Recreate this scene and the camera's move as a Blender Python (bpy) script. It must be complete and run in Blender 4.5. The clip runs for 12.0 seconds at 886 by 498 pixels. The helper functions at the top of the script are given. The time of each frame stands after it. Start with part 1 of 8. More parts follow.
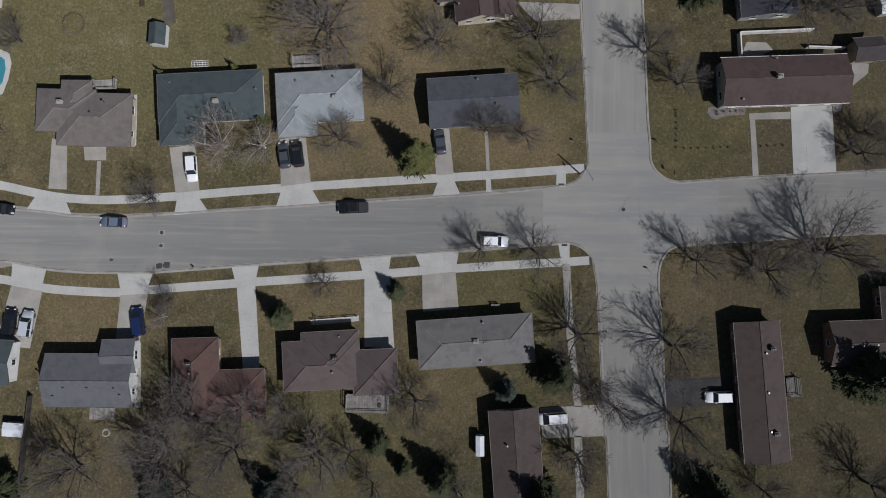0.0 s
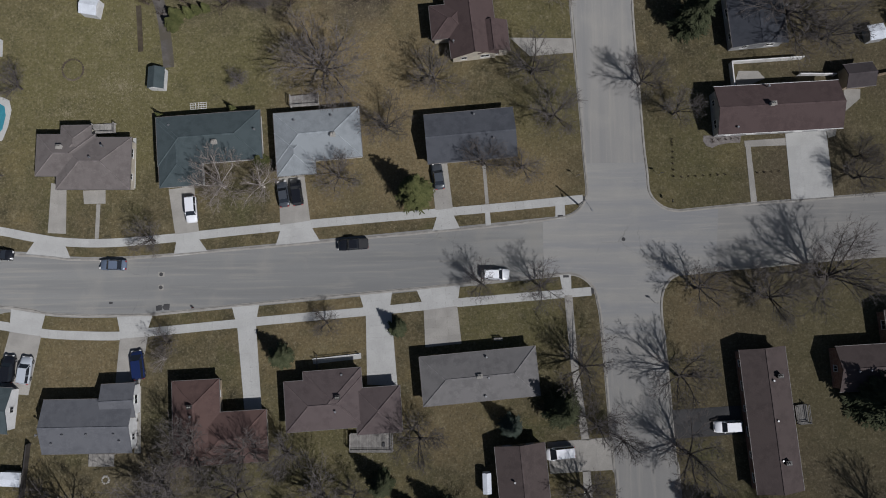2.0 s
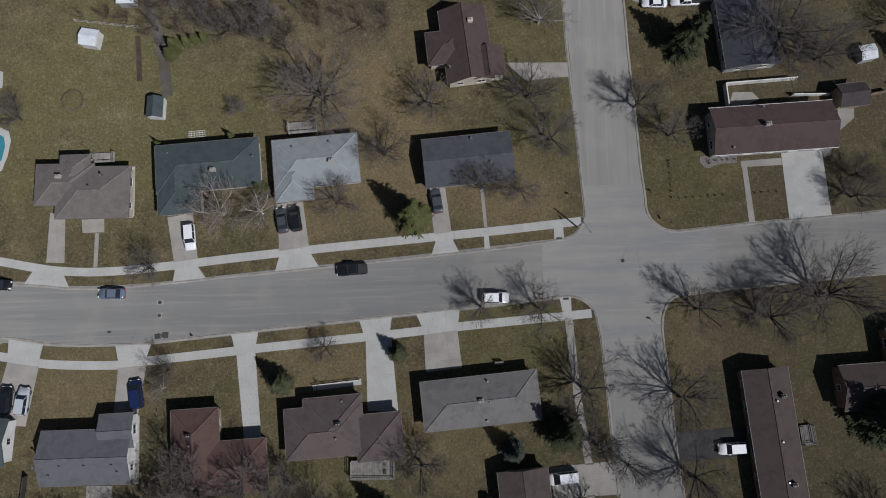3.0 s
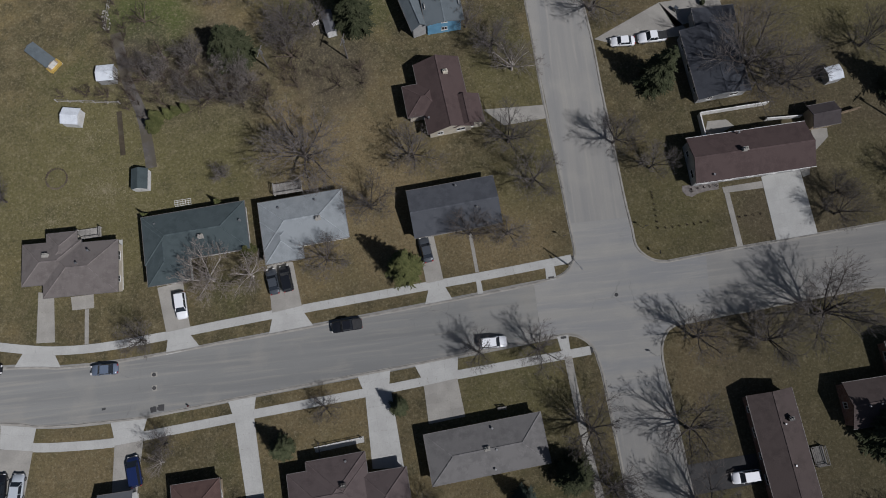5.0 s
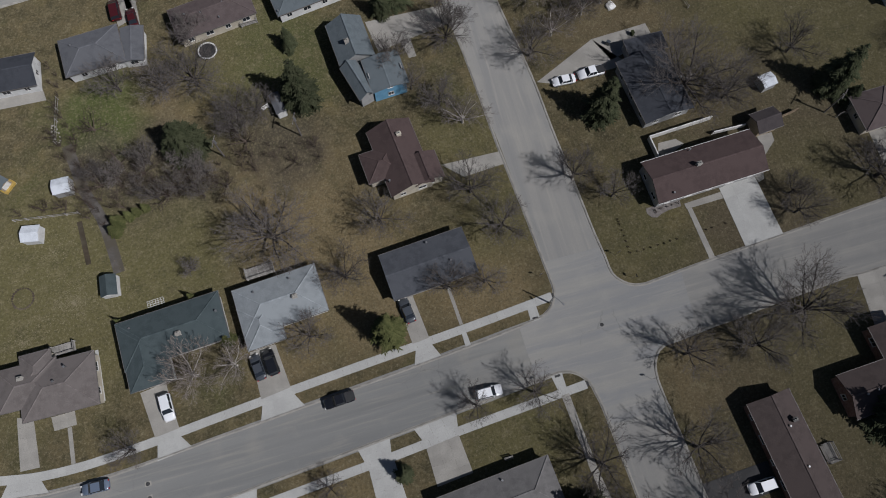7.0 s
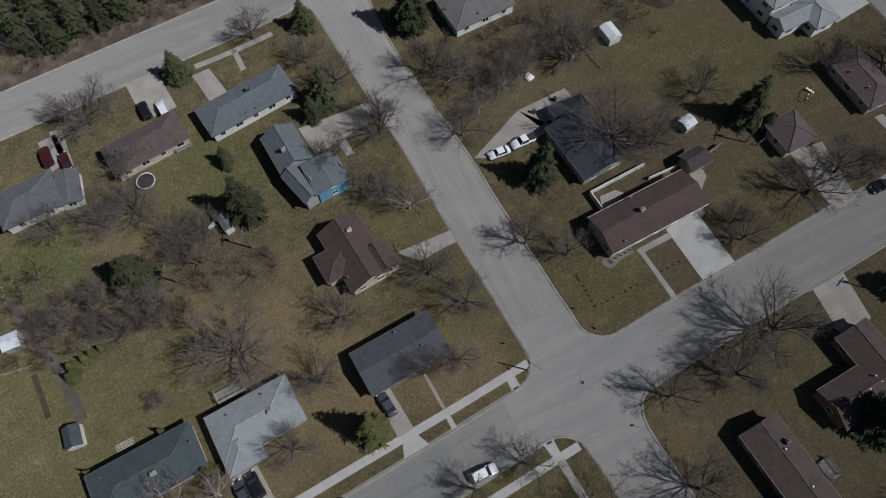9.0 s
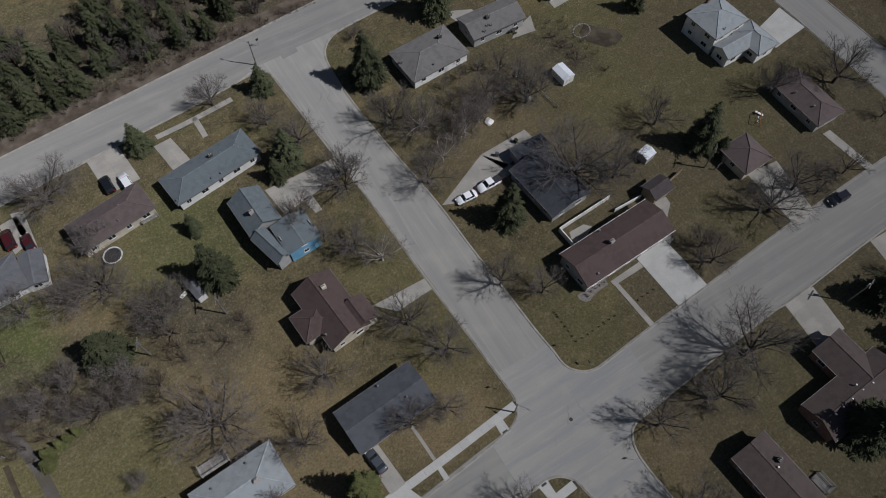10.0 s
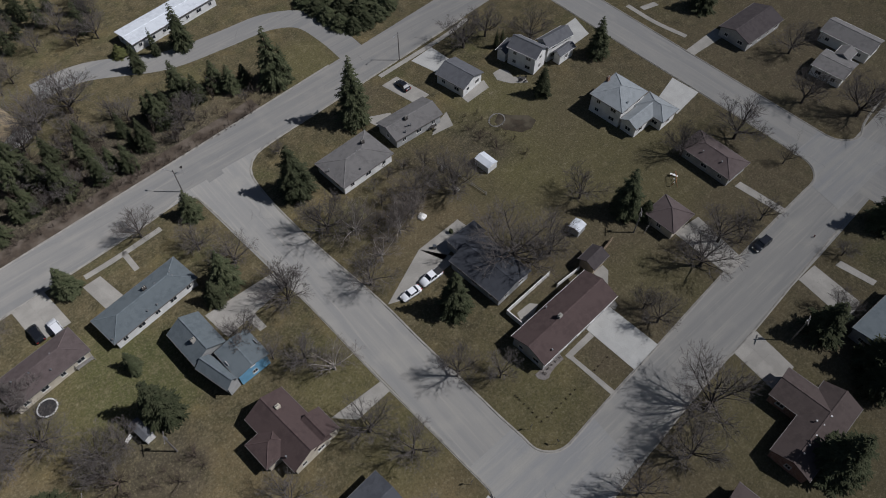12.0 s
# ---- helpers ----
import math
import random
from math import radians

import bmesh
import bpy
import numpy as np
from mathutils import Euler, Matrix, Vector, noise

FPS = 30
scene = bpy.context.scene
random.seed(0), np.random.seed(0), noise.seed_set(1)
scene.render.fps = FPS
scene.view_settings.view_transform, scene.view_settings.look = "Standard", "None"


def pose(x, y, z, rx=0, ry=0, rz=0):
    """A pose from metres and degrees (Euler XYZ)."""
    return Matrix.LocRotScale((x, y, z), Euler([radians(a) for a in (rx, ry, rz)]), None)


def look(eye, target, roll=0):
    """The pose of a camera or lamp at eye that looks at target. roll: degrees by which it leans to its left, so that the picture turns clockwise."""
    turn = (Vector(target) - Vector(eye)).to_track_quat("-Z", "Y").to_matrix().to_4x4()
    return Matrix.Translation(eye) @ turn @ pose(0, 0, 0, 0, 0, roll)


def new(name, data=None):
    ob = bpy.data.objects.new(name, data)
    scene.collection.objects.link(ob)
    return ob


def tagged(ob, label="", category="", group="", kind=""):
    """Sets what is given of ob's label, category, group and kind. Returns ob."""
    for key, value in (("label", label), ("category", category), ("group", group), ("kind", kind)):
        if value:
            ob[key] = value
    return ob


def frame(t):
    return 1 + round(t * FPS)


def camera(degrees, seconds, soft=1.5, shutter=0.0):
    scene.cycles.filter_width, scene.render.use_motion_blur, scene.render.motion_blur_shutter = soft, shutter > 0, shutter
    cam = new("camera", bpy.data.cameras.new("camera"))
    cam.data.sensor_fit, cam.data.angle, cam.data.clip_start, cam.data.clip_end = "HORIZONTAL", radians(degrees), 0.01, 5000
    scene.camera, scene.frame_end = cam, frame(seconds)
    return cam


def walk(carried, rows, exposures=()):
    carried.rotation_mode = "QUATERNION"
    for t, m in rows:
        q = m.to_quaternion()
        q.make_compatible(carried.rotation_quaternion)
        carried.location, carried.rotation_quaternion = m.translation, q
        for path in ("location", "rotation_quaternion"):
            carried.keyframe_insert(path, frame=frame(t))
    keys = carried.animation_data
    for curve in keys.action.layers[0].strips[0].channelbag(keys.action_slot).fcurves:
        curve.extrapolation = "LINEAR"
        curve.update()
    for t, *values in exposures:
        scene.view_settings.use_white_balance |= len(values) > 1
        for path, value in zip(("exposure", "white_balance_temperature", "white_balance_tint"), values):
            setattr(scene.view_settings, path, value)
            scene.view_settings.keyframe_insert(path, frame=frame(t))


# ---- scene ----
# The camera hovers 119 m up and turns: eye, compass turn and tilt from straight down.
cam = camera(66.0, 12.0, soft=1.0)
ROWS = [
    (0, 1.587, -16.238, 119.336, -0.609, 2.099),
    (0.5, 1.427, -16.249, 119.254, -0.237, 2.854),
    (1, 1.358, -16.262, 119.150, 0.151, 3.578),
    (1.5, 1.292, -16.283, 119.067, 0.525, 4.280),
    (2, 1.281, -16.307, 118.982, 0.880, 5.035),
    (2.5, 1.269, -16.318, 118.925, 1.296, 6.026),
    (4.5, 1.296, -16.411, 118.802, 4.317, 10.143),
    (5, 1.230, -16.465, 118.800, 6.289, 11.175),
    (5.5, 1.156, -16.545, 118.794, 8.581, 12.222),
    (6, 1.068, -16.619, 118.772, 10.807, 13.427),
    (6.5, 0.932, -16.661, 118.802, 13.104, 14.702),
    (7, 0.765, -16.642, 118.880, 15.590, 16.021),
    (9, 0.204, -16.104, 119.252, 26.192, 22.842),
    (9.5, 0.087, -15.938, 119.359, 28.806, 24.783),
    (10, -0.029, -15.817, 119.448, 31.685, 26.739),
    (10.5, -0.106, -15.737, 119.509, 34.984, 28.674),
    (11, -0.231, -15.548, 119.526, 36.846, 30.636),
    (11.5, -0.309, -15.357, 119.568, 38.993, 32.569),
    (12, -0.363, -15.161, 119.673, 41.234, 34.565),
]

walk(cam, [(t, pose(x, y, z, tilt, 0, -turn)) for t, x, y, z, turn, tilt in ROWS], [(0.0, -0.23, 6100, 13), (4.5, -0.33, 6100, 13), (9.5, -0.36, 6100, 13), (12.0, -0.24, 6100, 13)])

# ---- light: clear spring sky, sun half way up ----
SUN_EL, SUN_AZ = radians(49), radians(-42)
world = bpy.data.worlds.new("sky")
scene.world = world
world.use_nodes = True
sky = world.node_tree.nodes.new("ShaderNodeTexSky")
sky.sky_type, sky.sun_disc = "NISHITA", False
sky.sun_elevation, sky.sun_rotation = SUN_EL, radians(90) - SUN_AZ
sky.air_density, sky.dust_density = 1.0, 1.0
world.node_tree.nodes["Background"].inputs["Strength"].default_value = 0.036
world.node_tree.links.new(sky.outputs[0], world.node_tree.nodes["Background"].inputs["Color"])
sun = new("sun", bpy.data.lights.new("sun", "SUN"))
sun.data.energy, sun.data.angle, sun.data.color = 4.6, radians(0.53), (1.0, 0.975, 0.945)
sun.matrix_world = look((200 * math.cos(SUN_EL) * math.cos(SUN_AZ), 200 * math.cos(SUN_EL) * math.sin(SUN_AZ), 200 * math.sin(SUN_EL)), (0, 0, 0))


# ---- materials ----
def material(name, a, b=None, scale=1.0, rough=0.85, metal=0.0, bump=0.0, fine=12.0, c=None, patch=0.08, low=0.4, high=0.6, spread=0.0, stretch=None, matt=1.0):
    """Base colour a, blotched with b at the given scale and at a finer one, and with c in large patches; spread varies it from object to object."""
    m = bpy.data.materials.new(name)
    m.use_nodes = True
    nt = m.node_tree
    n, l = nt.nodes, nt.links
    bsdf = n["Principled BSDF"]
    bsdf.inputs["Roughness"].default_value, bsdf.inputs["Metallic"].default_value = rough, metal
    bsdf.inputs["Base Color"].default_value = (*a, 1)
    if rough >= 0.85:
        bsdf.inputs["Diffuse Roughness"].default_value, bsdf.inputs["Specular IOR Level"].default_value = matt, 0.12
    if b is None:
        return m
    geo = n.new("ShaderNodeNewGeometry")
    drawn = n.new("ShaderNodeVectorMath")
    drawn.operation = "MULTIPLY"
    drawn.inputs[1].default_value = stretch or (1, 1, 1)
    l.new(geo.outputs["Position"], drawn.inputs[0])

    def blotch(size, detail=5.0, lo=low, hi=high):
        t = n.new("ShaderNodeTexNoise")
        t.inputs["Scale"].default_value, t.inputs["Detail"].default_value = size, detail
        l.new(drawn.outputs[0] if size < 1 else geo.outputs["Position"], t.inputs["Vector"])
        r = n.new("ShaderNodeMapRange")
        r.inputs["From Min"].default_value, r.inputs["From Max"].default_value = lo, hi
        l.new(t.outputs["Fac"], r.inputs["Value"])
        return r.outputs["Result"]

    def mix(fac, x, y):
        k = n.new("ShaderNodeMix")
        k.data_type = "RGBA"
        l.new(fac, k.inputs["Factor"])
        for s, v in (("A", x), ("B", y)):
            i = [q for q in k.inputs if q.name == s and q.type == "RGBA"][0]
            if isinstance(v, tuple):
                i.default_value = (*v, 1)
            else:
                l.new(v, i)
        return [q for q in k.outputs if q.type == "RGBA"][0]

    col = mix(blotch(scale), a, b)
    col = mix(blotch(fine, 3.0, 0.25, 1.1), col, tuple(0.55 * v for v in a))
    if c:
        col = mix(blotch(patch, 4.0, 0.45, 0.62), col, c)
    if spread:
        info = n.new("ShaderNodeObjectInfo")
        hsv = n.new("ShaderNodeHueSaturation")
        r = n.new("ShaderNodeMapRange")
        r.inputs["To Min"].default_value, r.inputs["To Max"].default_value = 1 - spread, 1 + spread
        l.new(info.outputs["Random"], r.inputs["Value"])
        l.new(r.outputs["Result"], hsv.inputs["Value"])
        l.new(col, hsv.inputs["Color"])
        col = hsv.outputs["Color"]
    l.new(col, bsdf.inputs["Base Color"])
    if bump:
        t = n.new("ShaderNodeTexNoise")
        t.inputs["Scale"].default_value, t.inputs["Detail"].default_value = fine, 4.0
        l.new(geo.outputs["Position"], t.inputs["Vector"])
        k = n.new("ShaderNodeBump")
        k.inputs["Strength"].default_value, k.inputs["Distance"].default_value = bump, 0.05
        l.new(t.outputs["Fac"], k.inputs["Height"])
        l.new(k.outputs["Normal"], bsdf.inputs["Normal"])
    return m


def road_material(name, a, b, pale, stretch, fade=None):
    """Worn street surface: long wheel streaks of a and b, pale sandy drifts, fine grain and thin sealed cracks; fade turns it into another mix between two places along x."""
    m = bpy.data.materials.new(name)
    m.use_nodes = True
    n, l = m.node_tree.nodes, m.node_tree.links
    bsdf = n["Principled BSDF"]
    bsdf.inputs["Roughness"].default_value, bsdf.inputs["Diffuse Roughness"].default_value, bsdf.inputs["Specular IOR Level"].default_value = 0.9, 1.0, 0.12
    geo = n.new("ShaderNodeNewGeometry")
    drawn = n.new("ShaderNodeVectorMath")
    drawn.operation = "MULTIPLY"
    drawn.inputs[1].default_value = stretch
    l.new(geo.outputs["Position"], drawn.inputs[0])

    def ramp(value, lo, hi, most=1.0):
        r = n.new("ShaderNodeMapRange")
        r.inputs["From Min"].default_value, r.inputs["From Max"].default_value, r.inputs["To Max"].default_value = lo, hi, most
        l.new(value, r.inputs["Value"])
        return r.outputs["Result"]

    def noise(vector, size, detail=5.0):
        t = n.new("ShaderNodeTexNoise")
        t.inputs["Scale"].default_value, t.inputs["Detail"].default_value = size, detail
        l.new(vector, t.inputs["Vector"])
        return t.outputs["Fac"]

    def mix(fac, x, y):
        k = n.new("ShaderNodeMix")
        k.data_type = "RGBA"
        l.new(fac, k.inputs["Factor"])
        for i, v in zip([q for q in k.inputs if q.type == "RGBA"], (x, y)):
            if isinstance(v, tuple):
                i.default_value = (*v, 1)
            else:
                l.new(v, i)
        return [q for q in k.outputs if q.type == "RGBA"][0]

    here = geo.outputs["Position"]
    col = mix(ramp(noise(drawn.outputs[0], 0.45), 0.38, 0.62), a, b)
    if fade:
        x0, x1, other = fade
        apart = n.new("ShaderNodeSeparateXYZ")
        wave = n.new("ShaderNodeMath")
        wave.operation = "MULTIPLY_ADD"
        wave.inputs[1].default_value = 26.0
        l.new(noise(drawn.outputs[0], 0.8), wave.inputs[0])
        l.new(here, apart.inputs[0])
        l.new(apart.outputs["X"], wave.inputs[2])
        col = mix(ramp(wave.outputs[0], x0 + 13, x1 + 13), col, other)
    col = mix(ramp(noise(drawn.outputs[0], 1.7, 7.0), 0.52, 0.74, 0.75), col, pale)
    col = mix(ramp(noise(here, 0.16, 6.0), 0.54, 0.72, 0.55), col, pale)
    col = mix(ramp(noise(here, 6.0, 3.0), 0.35, 0.85, 0.35), col, tuple(0.6 * v for v in a))
    warp = n.new("ShaderNodeTexNoise")
    warp.inputs["Scale"].default_value, warp.inputs["Detail"].default_value = 0.5, 4.0
    l.new(here, warp.inputs["Vector"])
    bent = n.new("ShaderNodeVectorMath")
    bent.operation = "MULTIPLY_ADD"
    bent.inputs[1].default_value = (2.2, 2.2, 0)
    l.new(warp.outputs["Color"], bent.inputs[0])
    l.new(here, bent.inputs[2])
    cells = n.new("ShaderNodeTexVoronoi")
    cells.feature = "DISTANCE_TO_EDGE"
    cells.inputs["Scale"].default_value = 0.13
    l.new(bent.outputs[0], cells.inputs["Vector"])
    both = n.new("ShaderNodeMath")
    both.operation = "MULTIPLY"
    l.new(ramp(cells.outputs["Distance"], 0.007, 0.002, 0.38), both.inputs[0])
    l.new(ramp(noise(here, 0.09, 3.0), 0.53, 0.64), both.inputs[1])
    col = mix(both.outputs[0], col, tuple(0.42 * v for v in a))
    l.new(col, bsdf.inputs["Base Color"])
    return m


GRASS = {"green": (0.076, 0.090, 0.030), "olive": (0.116, 0.105, 0.046), "straw": (0.180, 0.138, 0.074), "brown": (0.104, 0.084, 0.053), "dark": (0.068, 0.058, 0.043)}
WEST = [
    (-62, 26, 22, "olive", 0.80), (-44, 26, 14, "olive", 0.60), (-13, 28, 16, "straw", 0.75), (-5, 12, 12, "straw", 0.80),
    (15, 8, 10, "straw", 0.90), (-21, 5, 8, "straw", 0.70), (22, 20, 10, "olive", 0.60), (48, 8, 15, "olive", 0.60),
    (61, -19, 22, "brown", 0.60), (46, -19, 8, "straw", 0.50), (68, -40, 16, "brown", 0.70), (-61, -24, 9, "straw", 0.60),
    (-20, -22, 12, "straw", 0.60),
]
SOUTH = [
    (13, -19, 12, "olive", 0.80), (-20, -43, 16, "olive", 0.60), (-45, -48, 16, "dark", 0.60), (3, -35, 8, "straw", 0.50),
    (-36, 57, 8, "straw", 0.60), (-46, 59, 10, "green", 0.95), (-18, 65, 12, "olive", 0.70), (-17, 36, 10, "straw", 0.80),
    (-38, 43, 12, "dark", 0.90), (-14, 44, 9, "dark", 0.80), (-49, 47, 8, "dark", 0.85), (-39, 30, 12, "olive", 0.80),
    (-57, 33, 12, "olive", 0.90),
]
MIDDLE = [
    (-8, 63, 12, "green", 0.55), (20, 39, 9, "olive", 0.80), (56, 56, 12, "straw", 0.60), (88, 49, 22, "olive", 0.80),
    (83, 17, 10, "brown", 0.70), (109, 53, 14, "olive", 0.90), (95, 73, 12, "olive", 0.90), (95, 50, 15, "olive", 0.80),
    (127, 17, 9, "brown", 0.70), (158, 16, 14, "brown", 0.80), (60, -17, 12, "brown", 0.60), (81, 65, 9, "dark", 0.70),
    (66, 66, 8, "dark", 0.60),
]
NORTH = [
    (13, 117, 14, "dark", 0.90), (-7, 115, 16, "dark", 0.90), (30, 114, 14, "dark", 0.90), (46, 114, 10, "brown", 0.90),
    (-26, 115, 24, "dark", 0.90), (3, 112, 16, "dark", 0.90), (38, 127, 8, "olive", 0.80), (67, 115, 9, "olive", 0.80),
    (68, 94, 8, "brown", 0.60), (75, 25, 20, "brown", 0.60), (100, 20, 20, "brown", 0.75), (112, 50, 22, "brown", 0.60),
    (60, 52, 16, "brown", 0.45),
]
EAST = [
    (105, 32, 18, "olive", 0.60), (117, 10, 18, "brown", 0.60), (93, -19, 22, "brown", 0.60), (170, 33, 28, "brown", 0.85),
    (143, 45, 16, "brown", 0.60), (79, 11, 12, "olive", 0.60), (73, -23, 18, "olive", 0.50), (68, 6, 14, "brown", 0.90),
]
# browns east of x = 45: brown grass, deepened to stand in for dimmer light
GARDENS = WEST + SOUTH + MIDDLE + NORTH + EAST


def lawn_material():
    """Dormant spring lawn: straw, olive and green in patches of several sizes, strewn with pale leaves."""
    m = material("lawn", (0.126, 0.103, 0.056), (0.090, 0.077, 0.041), 0.35, 0.95, bump=0.6, fine=2.2)
    nt = m.node_tree
    n, l = nt.nodes, nt.links
    bsdf = n["Principled BSDF"]
    base = bsdf.inputs["Base Color"].links[0].from_socket
    geo = n.new("ShaderNodeNewGeometry")

    def add(base, size, colour, lo, hi, detail=6.0, rough=0.6, shift=0.0):
        t = n.new("ShaderNodeTexNoise")
        t.inputs["Scale"].default_value, t.inputs["Detail"].default_value, t.inputs["Roughness"].default_value = size, detail, rough
        v = n.new("ShaderNodeVectorMath")
        v.inputs[1].default_value = (shift, shift * 0.7, 0)
        l.new(geo.outputs["Position"], v.inputs[0])
        l.new(v.outputs[0], t.inputs["Vector"])
        r = n.new("ShaderNodeMapRange")
        r.inputs["From Min"].default_value, r.inputs["From Max"].default_value = lo, hi
        l.new(t.outputs["Fac"], r.inputs["Value"])
        k = n.new("ShaderNodeMix")
        k.data_type = "RGBA"
        l.new(r.outputs["Result"], k.inputs["Factor"])
        a, b = [q for q in k.inputs if q.type == "RGBA"]
        l.new(base, a)
        b.default_value = (*colour, 1)
        return [q for q in k.outputs if q.type == "RGBA"][0]

    base = add(base, 0.07, (0.078, 0.078, 0.032), 0.50, 0.70)
    base = add(base, 0.10, (0.158, 0.124, 0.060), 0.52, 0.70, shift=31.0)
    base = add(base, 0.28, (0.052, 0.046, 0.026), 0.50, 0.68, 7.0, 0.68, 77.0)
    # each garden keeps its own grass: greener, straw-coloured or bare and brown, the eastern browns deepened for dimmer
    # light
    warp = n.new("ShaderNodeTexNoise")
    warp.inputs["Scale"].default_value, warp.inputs["Detail"].default_value = 0.11, 5.0
    l.new(geo.outputs["Position"], warp.inputs["Vector"])
    wide = n.new("ShaderNodeVectorMath")
    wide.operation = "MULTIPLY_ADD"
    wide.inputs[1].default_value, wide.inputs[2].default_value = (16, 16, 0), (-8, -8, 0)
    l.new(warp.outputs["Color"], wide.inputs[0])
    moved = n.new("ShaderNodeVectorMath")
    l.new(geo.outputs["Position"], moved.inputs[0])
    l.new(wide.outputs[0], moved.inputs[1])
    for x, y, radius, colour, most in GARDENS:
        gap = n.new("ShaderNodeVectorMath")
        gap.operation = "DISTANCE"
        gap.inputs[1].default_value = (x, y, 0)
        l.new(moved.outputs[0], gap.inputs[0])
        r = n.new("ShaderNodeMapRange")
        r.inputs["From Min"].default_value, r.inputs["From Max"].default_value = radius * 1.25, radius * 0.55
        r.inputs["To Max"].default_value = most
        l.new(gap.outputs["Value"], r.inputs["Value"])
        k = n.new("ShaderNodeMix")
        k.data_type = "RGBA"
        l.new(r.outputs["Result"], k.inputs["Factor"])
        a, b = [q for q in k.inputs if q.type == "RGBA"]
        l.new(base, a)
        b.default_value = (*GRASS[colour], 1)
        base = [q for q in k.outputs if q.type == "RGBA"][0]
    base = add(base, 0.38, (0.215, 0.182, 0.108), 0.52, 0.74, 10.0, 0.80, 11.0)
    base = add(base, 0.22, (0.060, 0.057, 0.029), 0.52, 0.78, 9.0, 0.76, 91.0)
    base = add(base, 0.6, (0.050, 0.046, 0.026), 0.52, 0.86, 10.0, 0.80, 5.0)
    base = add(base, 2.4, (0.034, 0.031, 0.017), 0.48, 0.74, 7.0, 0.80, 23.0)
    base = add(base, 1.9, (0.30, 0.26, 0.175), 0.51, 0.76, 9.0, 0.85, 51.0)
    l.new(base, bsdf.inputs["Base Color"])
    return m


M = {}
M["lawn"] = lawn_material()
M["leaf_mould"] = material("leaf_mould", (0.092, 0.072, 0.055), (0.062, 0.050, 0.039), 0.6, 0.95, bump=0.8, fine=2.0, c=(0.125, 0.103, 0.082), patch=0.3)
M["old_path"] = material("old_path", (0.128, 0.118, 0.108), (0.092, 0.084, 0.076), 0.5, 0.95, bump=0.3, fine=3.0, c=(0.085, 0.075, 0.058), patch=0.25)
M["gravel"] = material("gravel", (0.270, 0.245, 0.225), (0.185, 0.165, 0.150), 1.5, 0.95, bump=0.3, fine=5.0)
M["soil"] = material("soil", (0.075, 0.060, 0.042), (0.045, 0.038, 0.028), 0.6, 0.95, bump=0.8, fine=2.0, c=(0.10, 0.085, 0.06), patch=0.3)
M["asphalt"] = road_material("asphalt", (0.236, 0.236, 0.224), (0.198, 0.199, 0.191), (0.300, 0.286, 0.252), (0.045, 1, 1), (4.0, 22.0, (0.300, 0.294, 0.270)))
M["street_asphalt"] = road_material("street_asphalt", (0.246, 0.239, 0.222), (0.206, 0.205, 0.197), (0.292, 0.278, 0.250), (0.045, 1, 1))
M["pale_asphalt"] = road_material("pale_asphalt", (0.306, 0.297, 0.273), (0.258, 0.254, 0.240), (0.362, 0.346, 0.306), (0.045, 1, 1))
M["cross_asphalt"] = road_material("cross_asphalt", (0.306, 0.297, 0.274), (0.262, 0.259, 0.247), (0.360, 0.344, 0.306), (1, 0.045, 1))
M["junction_asphalt"] = road_material("junction_asphalt", (0.326, 0.318, 0.293), (0.276, 0.277, 0.272), (0.372, 0.358, 0.322), (0.07, 1, 1))
M["dark_asphalt"] = material("dark_asphalt", (0.085, 0.083, 0.082), (0.060, 0.060, 0.060), 0.3, 0.9, bump=0.3, fine=5.0)
M["leaves"] = material("leaves", (0.235, 0.205, 0.130), (0.165, 0.142, 0.085), 1.5, 0.95)
M["toy_orange"] = material("toy_orange", (0.42, 0.15, 0.06), (0.34, 0.12, 0.05), 1.5, 0.6)
M["concrete"] = material("concrete", (0.465, 0.462, 0.436), (0.42, 0.416, 0.392), 0.35, 0.85, bump=0.03, fine=9.0, spread=0.025, matt=0.5)
M["old_concrete"] = material("old_concrete", (0.355, 0.338, 0.302), (0.295, 0.281, 0.252), 0.35, 0.88, bump=0.04, fine=9.0, spread=0.04, matt=0.5)
M["kerb"] = material("kerb", (0.36, 0.345, 0.31), (0.25, 0.235, 0.21), 0.7, 0.88, bump=0.2, fine=6.0)
M["white_wall"] = material("white_wall", (0.74, 0.74, 0.72), (0.62, 0.62, 0.60), 0.7, 0.6)
M["cream_wall"] = material("cream_wall", (0.55, 0.50, 0.40), (0.45, 0.40, 0.32), 0.7, 0.7)
M["grey_wall"] = material("grey_wall", (0.36, 0.36, 0.35), (0.28, 0.28, 0.275), 0.7, 0.7)
M["brick_wall"] = material("brick_wall", (0.22, 0.12, 0.085), (0.30, 0.20, 0.15), 2.5, 0.85, bump=0.3)
M["tan_wall"] = material("tan_wall", (0.36, 0.29, 0.20), (0.28, 0.22, 0.155), 0.7, 0.75)
M["blue_wall"] = material("blue_wall", (0.16, 0.36, 0.52), (0.13, 0.30, 0.45), 0.7, 0.65)
M["trim"] = material("trim", (0.72, 0.71, 0.68), (0.60, 0.59, 0.56), 0.8, 0.5)
M["eaves"] = material("eaves", (0.17, 0.155, 0.145), (0.12, 0.11, 0.10), 0.8, 0.6)
M["dark_trim"] = material("dark_trim", (0.055, 0.048, 0.043), (0.04, 0.036, 0.032), 0.8, 0.6)
M["glass"] = material("glass", (0.02, 0.024, 0.03), rough=0.06)
M["metal"] = material("metal", (0.42, 0.42, 0.42), (0.30, 0.30, 0.30), 1.5, 0.4, 0.7)
